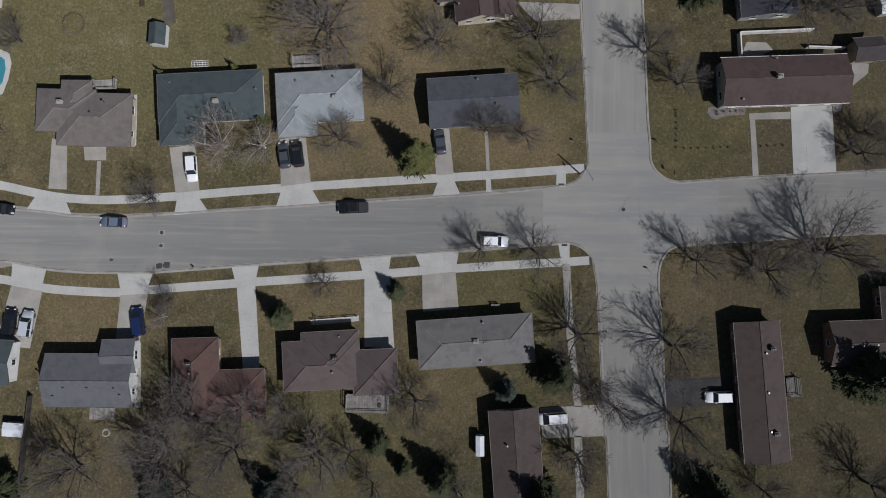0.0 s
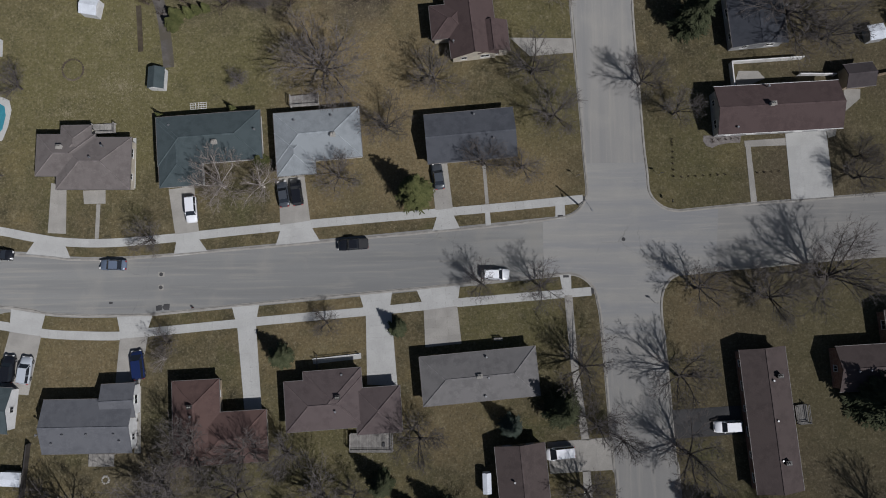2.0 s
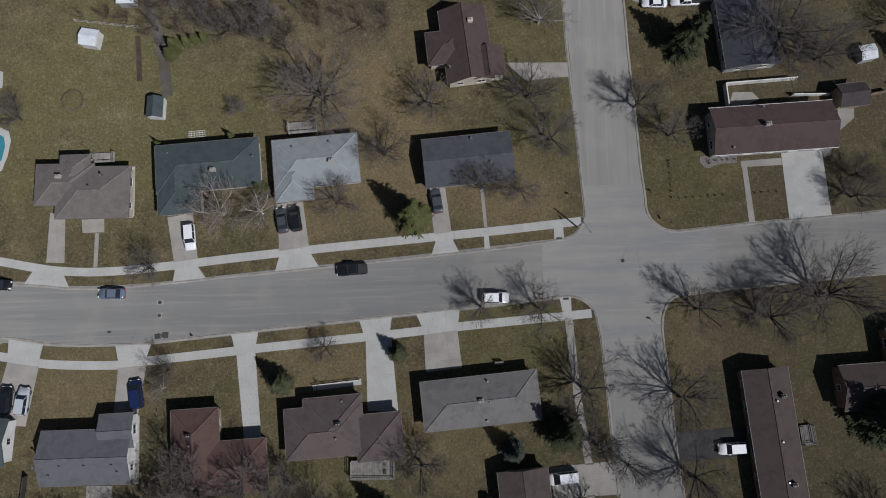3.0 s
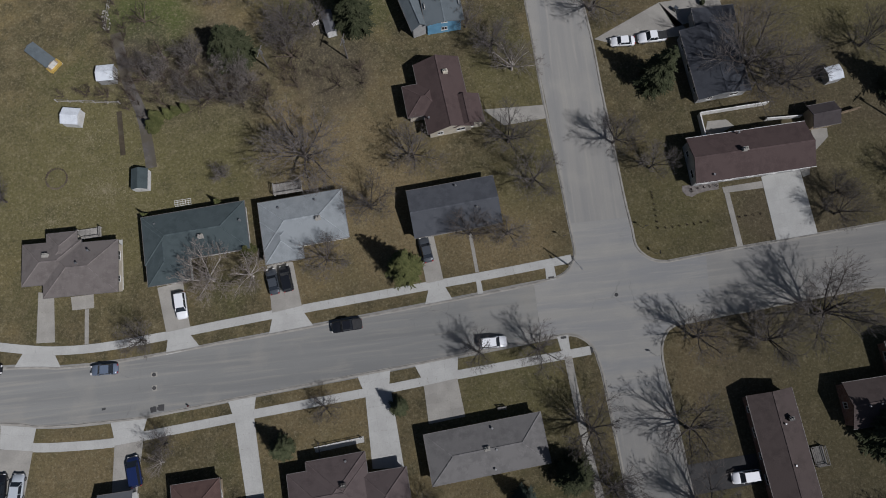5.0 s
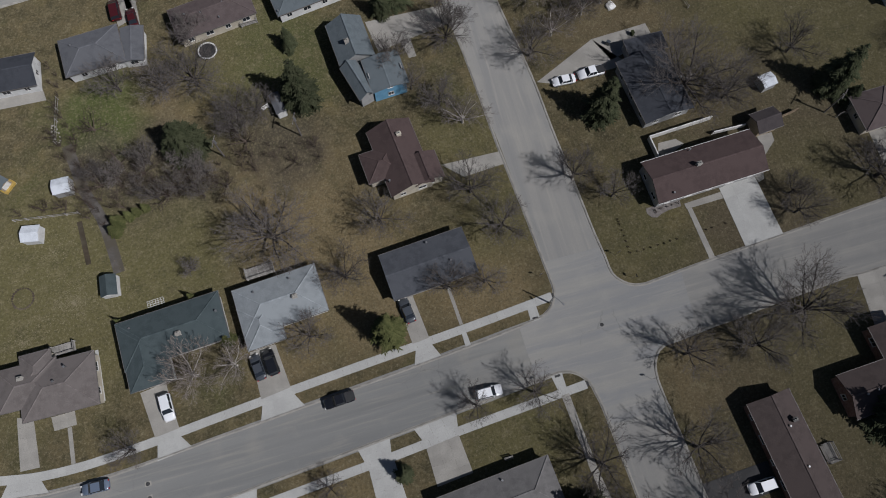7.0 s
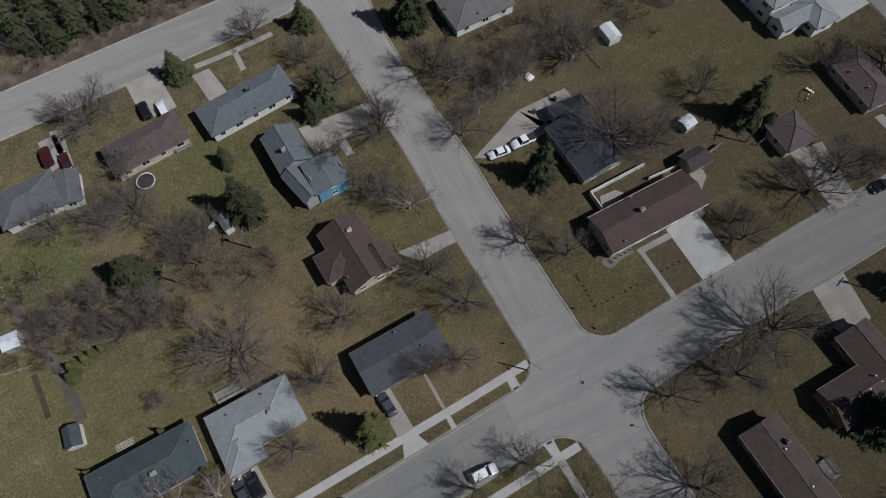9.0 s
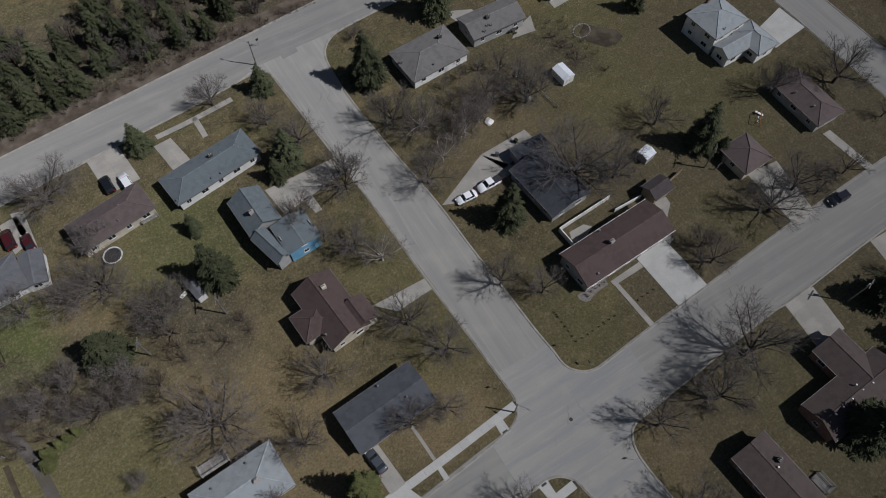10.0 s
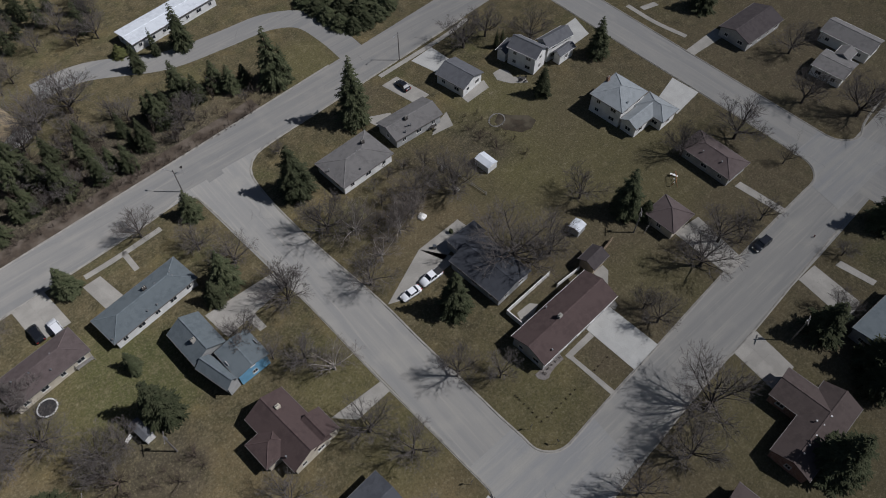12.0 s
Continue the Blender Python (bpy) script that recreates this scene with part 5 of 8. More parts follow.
tree(-3.0, -37.8, 4.7, 9.0, "dark")
tree(74.4, -51.1, 5.4, 11.0, "dark")
tree(56.8, -52.7, 3.7, 8.0, "dark")
tree(4.0, -52.8, 3.7, 8.0, "dark")
tree(-10.1, -52.5, 2.9, 7.0, "dark")
tree(-23.3, -53.1, 4.1, 8.0, "dark")
tree(-41.9, -53.3, 4.4, 9.0, "dark")
tree(-14.1, -47.2, 3.3, 7.0, "dark")
tree(-66.5, -46.8, 3.3, 7.0, "dark")
tree(36.8, 23.1, 4.2, 9.5, "dark")
tree(26.9, -36.1, 4.9, 9.0, "dark")
tree(31.4, -38.9, 3.5, 8.0, "dark")
tree(-36.8, 5.7, 5.2, 10.0, "birch")
tree(-29.9, 5.6, 3.8, 8.0, "birch")
tree(-46.5, -24.1, 2.2, 5.0, "birch")
tree(-27.1, 61.3, 6.8, 10.0, "great")
tree(-20.5, 52.5, 5.0, 8.0, "dark")
tree(-26.4, 71.5, 3.7, 7.0, "dark")
tree(-33.0, 61.0, 4.8, 9.0, "dark")
tree(-41.7, 63.8, 4.4, 9.0, "dark")
tree(-21.5, 48.9, 3.1, 6.0, "dark")
tree(-16.5, 52.0, 4.2, 6.0, "dark")
tree(-22.3, 50.3, 3.7, 6.0, "dark")
tree(16.9, 44.4, 4.0, 7.0, "dark")
tree(10.7, 55.4, 3.9, 8.0, "dark")
tree(-30.3, 85.9, 7.4, 11.0, "great")
tree(14.9, 80.9, 4.5, 8.0, "dark")
tree(7.2, 92.0, 4.6, 8.0, "dark")
tree(22.0, 57.4, 5.8, 9.0, "dark")
tree(19.0, 72.8, 4.7, 8.0, "dark")
tree(38.1, 66.4, 6.5, 10.0, "dark")
tree(37.0, 49.9, 5.4, 9.0, "dark")
tree(23.5, 60.8, 3.4, 8.0, "dark")
tree(62.9, 34.9, 9.5, 13.0, "great")
tree(70.1, 31.0, 6.3, 10.0, "dark")
tree(66.0, 56.5, 5.7, 9.0, "dark")
tree(59.2, 62.5, 4.8, 8.0, "dark")
tree(86.1, 37.1, 5.3, 9.0, "dark")
tree(113.4, 30.1, 5.5, 9.0, "dark")
tree(99.5, 9.5, 6.1, 9.0, "dark")
tree(74.2, 5.6, 4.2, 8.0, "dark")
tree(12.7, 49.0, 2.9, 7.0, "dark")
tree(101.1, 92.5, 5.9, 9.0, "dark")
tree(108.7, 92.0, 5.3, 9.0, "dark")
tree(91.5, 8.2, 6.9, 9.0, "dark")
tree(127.5, 25.1, 6.6, 11.0, "dark")
tree(150.6, 21.2, 4.8, 10.0, "dark")
tree(156.7, 9.8, 7.0, 11.0, "dark")
tree(164.4, 33.8, 5.6, 10.0, "dark")
tree(129.4, 12.8, 2.6, 6.5, "small")
tree(111.4, 6.8, 3.4, 8.0, "small")
tree(102.8, 6.2, 3.0, 7.0, "small")
tree(116.6, 82.8, 6.0, 8.0, "dark")
tree(3.7, 137.7, 8.0, 11.0, "dark")
tree(12.1, 138.0, 7.5, 11.0, "dark")
tree(-1.9, 131.8, 5.2, 9.0, "dark")
tree(42.8, 92.9, 2.1, 4.0, "dark")
tree(102.8, -16.8, 3.3, 7.0, "dark")
tree(116.4, -10.0, 2.9, 5.0, "dark")
tree(42.4, 62.0, 5.3, 9.0, "birch")
tree(50.8, 57.8, 4.0, 8.0, "birch")
tree(20.3, 39.5, 4.8, 7.0, "birch")
tree(55.3, 58.3, 3.3, 7.0, "birch")
tree(-20.3, 46.6, 4.3, 5.0, "brush")
tree(-31.0, 40.3, 4.0, 5.0, "brush")
tree(-36.3, 39.7, 3.8, 5.0, "brush")
tree(-43.8, 48.5, 4.0, 5.0, "brush")
tree(-47.8, 44.9, 3.3, 5.0, "brush")
tree(-25.5, 38.6, 3.4, 4.0, "brush")
tree(-39.9, 45.3, 3.6, 4.0, "brush")
tree(-12.2, 40.0, 2.7, 3.0, "brush")
tree(-7.8, 42.9, 1.9, 2.0, "brush")
tree(-7.9, 39.8, 1.7, 2.0, "brush")
tree(-19.7, 40.4, 2.3, 3.0, "brush")
tree(-47.7, 56.7, 3.7, 5.0, "brush")
tree(-51.6, 54.3, 1.7, 3.0, "brush")
tree(-50.6, 48.2, 1.9, 3.0, "brush")
tree(-50.0, 41.0, 2.1, 4.0, "brush")
tree(-54.8, 42.3, 2.1, 3.0, "brush")
tree(-58.8, 43.0, 1.7, 3.0, "brush")
tree(82.7, 60.2, 3.2, 3.0, "brush")
tree(81.9, 65.2, 2.4, 2.0, "brush")
tree(81.8, 69.1, 1.9, 2.0, "brush")
tree(86.4, 54.5, 1.9, 2.0, "brush")
tree(75.7, 9.1, 1.7, 2.0, "brush")

# ---- conifers ----
conifer(-3.2, 3.8, 3.8, 13.0, "lit_needles")
conifer(-6.5, -19.4, 2.0, 6.0, "needles")
conifer(-26.3, -23.9, 2.6, 8.0, "needles")
conifer(12.5, -36.2, 2.4, 8.0, "blue_needles")
conifer(21.0, -33.2, 3.9, 12.0, "needles")
conifer(-9.5, -45.2, 2.7, 9.0, "needles")
conifer(1.6, -50.9, 3.5, 11.0, "needles")
conifer(18.2, -53.6, 4.1, 12.0, "needles")
conifer(47.5, -53.3, 4.4, 13.0, "needles")
conifer(74.6, -32.6, 6.1, 15.0, "needles")
conifer(-5.1, -49.5, 1.8, 6.0, "needles")
conifer(-46.8, -53.5, 3.2, 9.0, "blue_needles")
conifer(-27.7, -53.7, 3.4, 9.0, "blue_needles")
conifer(-73.1, -53.6, 4.4, 12.0, "needles")
conifer(-30.4, 10.2, 1.7, 4.0, "lit_needles")
conifer(12.7, -36.2, 1.0, 7.0, "needles")
conifer(-35.1, 19.3, 0.9, 4.0, "lit_needles")
conifer(-48.1, 18.4, 0.7, 3.6, "lit_needles")
conifer(-30.9, 47.8, 5.3, 11.5, "needles")
conifer(-8.1, 52.2, 4.6, 15.0, "needles")
conifer(46.0, 34.1, 4.3, 14.0, "needles")
conifer(-10.1, 88.9, 3.4, 9.0, "needles")
conifer(18.4, 89.7, 3.2, 9.0, "needles")
conifer(39.4, 79.9, 5.3, 16.0, "needles")
conifer(15.1, 69.3, 4.0, 12.0, "needles")
conifer(11.2, 67.1, 2.8, 8.0, "needles")
conifer(90.4, 27.9, 4.5, 15.0, "needles")
conifer(92.9, 24.1, 2.6, 6.0, "needles")
conifer(96.3, -17.0, 4.9, 12.0, "needles")
conifer(63.0, 89.4, 5.3, 20.5, "needles")
conifer(55.6, 113.8, 5.2, 18.0, "needles")
conifer(125.5, 67.0, 3.9, 12.5, "needles")
conifer(103.8, 66.0, 2.9, 10.0, "needles")
conifer(45.0, 141.9, 3.9, 14.0, "needles")
conifer(38.1, 143.6, 1.6, 9.0, "needles")
conifer(30.6, 149.6, 2.5, 4.0, "lit_needles")
conifer(31.8, 141.2, 2.6, 9.0, "needles")
conifer(-8.3, 63.6, 1.5, 5.0, "needles")
conifer(-8.1, 65.1, 2.0, 6.0, "needles")
conifer(97.5, -27.6, 5.4, 13.0, "needles")
conifer(93.3, -30.0, 4.7, 13.0, "needles")
conifer(107.7, 86.6, 1.1, 6.0, "needles")
conifer(109.3, 86.1, 1.1, 6.0, "needles")
conifer(-45.7, 36.8, 1.8, 4.0, "lit_needles")
conifer(-46.4, 35.1, 1.6, 4.0, "lit_needles")
conifer(-43.6, 37.4, 1.2, 3.5, "lit_needles")
conifer(-42.3, 37.9, 1.1, 3.0, "lit_needles")
conifer(-40.6, 38.2, 1.0, 3.0, "lit_needles")
# squat spruces added close together, standing in for one dense dark hedge
conifer(80.1, 135.8, 3.8, 4.5, "needles")
conifer(80.4, 130.7, 3.8, 4.2, "needles")
conifer(80.7, 125.8, 3.8, 4.6, "needles")
conifer(81.6, 121.2, 3.9, 4.4, "needles")
conifer(83.8, 117.9, 3.7, 4.2, "needles")
conifer(87.5, 117.2, 3.7, 4.5, "needles")
conifer(92.0, 117.9, 3.8, 4.3, "needles")
conifer(96.6, 119.2, 3.8, 4.5, "needles")
conifer(84.3, 132.1, 4.2, 5.0, "needles")
conifer(86.0, 126.5, 4.4, 5.0, "needles")
conifer(89.3, 122.9, 4.4, 5.0, "needles")
conifer(93.9, 123.7, 4.5, 5.0, "needles")
conifer(89.8, 132.8, 4.5, 5.0, "needles")
conifer(162.7, 60.9, 4.8, 12.0, "needles")
conifer(130.0, -11.6, 4.9, 14.0, "needles")
driveway((-51.83, -28.68), (-50.84, -28.67), (-50.64, -40.00), (-51.71, -40.01), 1, 8, "old_concrete", "narrow concrete side walk")
slab("gravel_bed", [(-53.30, 14.80), (-52.71, 14.81), (-52.66, 5.78), (-53.16, 5.77)], 0.04, "concrete", "pale gravel bed along a house wall", "gravel bed")


# ---- small structures and furniture ----
def shed(x, y, w, d, rot, eave, rise, wall, cover, label, doors=True):
    """A garden shed with gable roof, door and trim."""
    s = thing("shed", x, y, rot, label, "shed")
    part("wall", walls(bmesh.new(), w, d, eave, rise, "gable", 0.12), wall, s)
    part("roof", roof(bmesh.new(), w, d, eave, rise, "gable", 0.08), cover, s)
    if doors:
        L, S = max(w, d), min(w, d)
        m = pose(0, 0, 0, 0, 0, 0) if w < d else pose(0, 0, 0, 0, 0, 90)
        door = part("door", box(bmesh.new(), -0.75, 0.75, -L / 2 + 0.08, -L / 2 + 0.14, 0.05, min(1.9, eave - 0.1)), "trim", s)
        door.matrix_local = m
        part("handle", box(bmesh.new(), 0.1, 0.16, -L / 2 + 0.03, -L / 2 + 0.08, 0.9, 1.1), "metal", door)
    return s


def deck(x, y, w, d, rot, h, label, rail=True, mat="grey_wood"):
    """A timber deck of separate boards on posts, with a railing."""
    t = thing("deck", x, y, rot, label, "deck")
    n = max(3, round(w / 0.28))
    me = bpy.data.meshes.new("board")
    bm = box(bmesh.new(), -w / n / 2 + 0.012, w / n / 2 - 0.012, -d / 2, d / 2, -0.04, 0)
    bm.to_mesh(me)
    bm.free()
    me.materials.append(M[mat])
    for k in range(n):
        share("board", me, t, pose(-w / 2 + (k + 0.5) * w / n, 0, h))
    for sx in (-1, 1):
        for sy in (-1, 1):
            part("post", box(bmesh.new(), sx * (w / 2 - 0.06) - 0.06, sx * (w / 2 - 0.06) + 0.06, sy * (d / 2 - 0.06) - 0.06, sy * (d / 2 - 0.06) + 0.06, 0, h + (0.95 if rail else -0.05)), mat, t)
    if rail:
        for z in (h + 0.45, h + 0.92):
            part("rail", box(bmesh.new(), -w / 2, w / 2, -d / 2, -d / 2 + 0.09, z - 0.05, z + 0.05), mat, t)
            part("rail", box(bmesh.new(), -w / 2, -w / 2 + 0.09, -d / 2, d / 2, z - 0.05, z + 0.05), mat, t)
            part("rail", box(bmesh.new(), w / 2 - 0.09, w / 2, -d / 2, d / 2, z - 0.05, z + 0.05), mat, t)
    return t


def fence(a, b, high, label, mat="trim", solid=True):
    """A straight garden fence of posts, rails and boards."""
    a, b = Vector((*a, 0)), Vector((*b, 0))
    d = b - a
    t = thing("fence", a.x, a.y, math.degrees(math.atan2(d.y, d.x)), label, "fence")
    n = max(2, round(d.length / 2.2))
    for k in range(n + 1):
        x = d.length * k / n
        part("post", box(bmesh.new(), x - 0.06, x + 0.06, -0.06, 0.06, -0.05, high + 0.08), mat, t)
    for z in (0.25 * high, 0.8 * high):
        part("rail", box(bmesh.new(), 0, d.length, 0.03, 0.08, z - 0.05, z + 0.05), mat, t)
    if solid:
        for k in range(n):
            x0, x1 = d.length * k / n + 0.07, d.length * (k + 1) / n - 0.07
            part("panel", box(bmesh.new(), x0, x1, -0.025, 0.025, 0.06, high), mat, t)
        part("cap", box(bmesh.new(), 0, d.length, -0.10, 0.10, high + 0.08, high + 0.13), mat, t)
    return t


def trampoline(x, y, r, label, high=0.9):
    t = thing("trampoline", x, y, 0, label, "trampoline")

    def ring(name, r0, r1, z0, z1, mat):
        bm = bmesh.new()
        n = 28
        rows = [[bm.verts.new((q * math.cos(6.2832 * k / n), q * math.sin(6.2832 * k / n), z)) for k in range(n)] for q, z in ((r0, z0), (r0, z1), (r1, z1), (r1, z0))]
        for i in range(4):
            for k in range(n):
                bm.faces.new((rows[i][k], rows[i][(k + 1) % n], rows[(i + 1) % 4][(k + 1) % n], rows[(i + 1) % 4][k]))
        return part(name, bm, mat, t)

    ring("pad", r * 0.86, r, high - 0.06, high, "trim")
    bm = rod(bmesh.new(), (0, 0, high - 0.08), (0, 0, high - 0.05), r * 0.85, r * 0.85, 28)
    part("mat", bm, "black", t)
    for k in range(6):
        c, s = math.cos(1.05 * k), math.sin(1.05 * k)
        part("leg", rod(bmesh.new(), (r * 0.95 * c, r * 0.95 * s, 0), (r * 0.95 * c, r * 0.95 * s, high), 0.03, 0.03, 6), "metal", t)
        part("pole", rod(bmesh.new(), (r * 1.0 * c, r * 1.0 * s, high), (r * 1.0 * c, r * 1.0 * s, high + 1.5), 0.025, 0.025, 5), "black", t)
    return t


def lamp_post(x, y, rot, high, label, wooden=True):
    """A tall pole with a bracket arm and street light."""
    t = thing("street_lamp", x, y, rot, label, "street lamp")
    part("pole", rod(bmesh.new(), (0, 0, -0.1), (0, 0, high), 0.15, 0.10, 8), "eaves" if wooden else "metal", t)
    arm = part("arm", rod(bmesh.new(), (0, 0, high - 0.6), (1.8, 0, high - 0.1), 0.045, 0.04, 6), "metal", t)
    part("lamp_head", box(bmesh.new(), 1.7, 2.3, -0.14, 0.14, high - 0.16, high - 0.02, bevel=0.04), "metal", arm)
    return t


def utility_pole(x, y, rot, high, label):
    t = thing("utility_pole", x, y, rot, label, "utility pole")
    part("pole", rod(bmesh.new(), (0, 0, -0.1), (0, 0, high), 0.17, 0.11, 8), "eaves", t)
    bar = part("crossarm", box(bmesh.new(), -1.2, 1.2, -0.06, 0.06, high - 0.5, high - 0.36), "eaves", t)
    for s in (-1.05, -0.5, 0.5, 1.05):
        part("insulator", rod(bmesh.new(), (s, 0, high - 0.36), (s, 0, high - 0.2), 0.05, 0.03, 6), "metal", bar)
    part("transformer", rod(bmesh.new(), (0.3, 0, high - 1.9), (0.3, 0, high - 1.0), 0.2, 0.2, 10), "metal", t)
    return t


def street_sign(x, y, rot):
    t = thing("street_sign", x, y, rot, "small street sign on a thin metal post", "sign", "street signs")
    part("post", rod(bmesh.new(), (0, 0, -0.1), (0, 0, 2.4), 0.03, 0.03, 6), "metal", t)
    part("plate", box(bmesh.new(), -0.3, 0.3, -0.035, -0.02, 1.8, 2.4), "dark_trim", t)


def hydrant(x, y):
    t = thing("fire_hydrant", x, y, 0, "small dark red fire hydrant beside the kerb", "hydrant", "fire hydrants")
    bm = rod(bmesh.new(), (0, 0, -0.05), (0, 0, 0.6), 0.13, 0.12, 8)
    part("barrel", bm, "car_red", t)
    part("cap", rod(bmesh.new(), (0, 0, 0.6), (0, 0, 0.75), 0.15, 0.06, 8), "car_red", t)
    part("nozzle", rod(bmesh.new(), (-0.2, 0, 0.45), (0.2, 0, 0.45), 0.06, 0.06, 6), "car_red", t)


def bin_cart(x, y, rot, mat, label):
    t = thing("wheeled_bin", x, y, rot, label, "bin")
    part("body", box(bmesh.new(), -0.3, 0.3, -0.36, 0.36, 0.06, 1.0, bevel=0.05), mat, t)
    part("lid", box(bmesh.new(), -0.32, 0.32, -0.40, 0.38, 1.0, 1.08, bevel=0.03), mat, t)
    for s in (-0.25, 0.25):
        part("wheel", rod(bmesh.new(), (s - 0.04, 0.3, 0.12), (s + 0.04, 0.3, 0.12), 0.12, 0.12, 10), "black", t)


def garden_bench(x, y, rot, label="weathered garden bench with slatted seat", mat="grey_wood"):
    t = thing("bench", x, y, rot, label, "bench")
    for k in range(4):
        part("slat", box(bmesh.new(), -0.75, 0.75, -0.24 + 0.12 * k, -0.14 + 0.12 * k, 0.42, 0.46), mat, t)
    for k in range(3):
        part("back_slat", box(bmesh.new(), -0.75, 0.75, 0.24, 0.28, 0.52 + 0.14 * k, 0.62 + 0.14 * k), mat, t)
    for s in (-0.65, 0.65):
        for q in (-0.2, 0.24):
            part("leg", box(bmesh.new(), s - 0.04, s + 0.04, q - 0.04, q + 0.04, 0, 0.42 if q < 0 else 0.95), mat, t)


def patio_table(x, y, label="dark round patio table with chairs pushed in"):
    t = thing("patio_table", x, y, 0, label, "table")
    part("tabletop", rod(bmesh.new(), (0, 0, 0.71), (0, 0, 0.75), 0.6, 0.6, 16), "dark_trim", t)
    for k in range(4):
        c, s = math.cos(0.8 + 1.57 * k), math.sin(0.8 + 1.57 * k)
        part("leg", rod(bmesh.new(), (0.45 * c, 0.45 * s, 0), (0.45 * c, 0.45 * s, 0.71), 0.025, 0.025, 5), "dark_trim", t)
    for k in range(4):
        ch = thing("patio_chair", x + 0.95 * math.cos(1.57 * k), y + 0.95 * math.sin(1.57 * k), 90 * k - 90, "dark metal patio chair", "chair", "patio chairs")
        part("seat", box(bmesh.new(), -0.24, 0.24, -0.24, 0.24, 0.42, 0.46), "dark_trim", ch)
        part("backrest", box(bmesh.new(), -0.24, 0.24, 0.20, 0.24, 0.46, 0.9), "dark_trim", ch)
        for sx in (-0.21, 0.21):
            for sy in (-0.21, 0.21):
                part("leg", rod(bmesh.new(), (sx, sy, 0), (sx, sy, 0.42), 0.018, 0.018, 4), "dark_trim", ch)


def grill(x, y, rot):
    t = thing("barbecue_grill", x, y, rot, "black barbecue grill on a cart", "grill")
    part("cart", box(bmesh.new(), -0.6, 0.6, -0.28, 0.28, 0.05, 0.75, bevel=0.03), "black", t)
    part("hood", box(bmesh.new(), -0.4, 0.4, -0.28, 0.28, 0.76, 1.15, bevel=0.12), "black", t)
    part("shelf", box(bmesh.new(), 0.42, 0.75, -0.25, 0.25, 0.72, 0.75), "metal", t)


def manhole(x, y, r=0.34, z=0.03):
    t = tagged(part("manhole_cover", rod(bmesh.new(), (x, y, z - 0.03), (x, y, z + 0.004), r, r, 16), "dark_asphalt"), "round iron manhole cover in the street", "manhole cover")
    return t


def stones(cx, cy, rx, ry, count, rot, label, mat="old_concrete"):
    """A bed edge of loose stones."""
    t = thing("stone_edging", cx, cy, rot, label, "stones")
    rng = random.Random(count)
    for k in range(count):
        a = 6.2832 * k / count
        s = rng.uniform(0.16, 0.28)
        bm = bmesh.new()
        bmesh.ops.create_icosphere(bm, subdivisions=1, radius=s)
        for v in bm.verts:
            v.co *= rng.uniform(0.8, 1.2)
            v.co.z *= 0.6
        o = part("stone", bm, mat, t)
        o.matrix_local = pose(rx * math.cos(a), ry * math.sin(a), 0.08)
    return t


def leaf_litter(cx, cy, rx, ry, count, label="pale fallen leaves strewn over the lawn"):
    """Small low clumps of old leaves, thicker towards the middle."""
    rng = random.Random(count)
    verts, faces = [], []
    for k in range(count):
        a, q = rng.uniform(0, 6.2832), abs(rng.gauss(0, 0.5))
        x, y = cx + rx * q * math.cos(a), cy + ry * q * math.sin(a)
        r, t, h = rng.uniform(0.03, 0.12), rng.uniform(0, 6.28), rng.uniform(0.02, 0.05)
        i = len(verts)
        for j in range(5):
            w = r * rng.uniform(0.5, 1.2)
            verts.append((x + w * math.cos(t + 1.257 * j), y + w * math.sin(t + 1.257 * j), 0.005))
        verts.append((x, y, h))
        faces.extend((i + j, i + (j + 1) % 5, i + 5) for j in range(5))
    me = bpy.data.meshes.new("leaf_litter")
    me.from_pydata(verts, [], faces)
    me.materials.append(M["leaves"])
    return tagged(new("leaf_litter", me), label, "leaves", kind="stuff")


def swing_set(x, y, rot):
    t = thing("swing_set", x, y, rot, "small orange and white garden swing set", "swing set")
    part("beam", rod(bmesh.new(), (-1.5, 0, 2.0), (1.5, 0, 2.0), 0.06, 0.06, 6), "toy_orange", t)
    for sx in (-1.5, 1.5):
        for sy in (-0.8, 0.8):
            part("leg", rod(bmesh.new(), (sx, sy, 0), (sx, 0, 2.0), 0.05, 0.05, 6), "toy_orange", t)
    for sx in (-0.6, 0.5):
        seat = part("swing_seat", box(bmesh.new(), sx - 0.22, sx + 0.22, -0.1, 0.1, 0.45, 0.49), "trim", t)
        for e in (-0.2, 0.2):
            part("rope", rod(bmesh.new(), (sx + e, 0, 0.48), (sx + e, 0, 2.0), 0.012, 0.012, 4), "metal", seat)
    slide = part("slide", box(bmesh.new(), 1.6, 2.1, -1.6, 1.0, 0.25, 0.32, Matrix.Rotation(radians(18), 4, "X")), "trim", t)


def heap(x, y, r, label, mat):
    """A low rounded heap, such as something under a sheet."""
    rng = random.Random(int(abs(x) * 10))
    bm = bmesh.new()
    bmesh.ops.create_icosphere(bm, subdivisions=2, radius=r)
    for v in bm.verts:
        v.co.z = max(v.co.z * 0.7, -0.05)
        v.co *= rng.uniform(0.85, 1.15)
    ob = tagged(part("covered_heap", bm, mat), label, "heap")
    ob.location = (x, y, 0)
    return ob



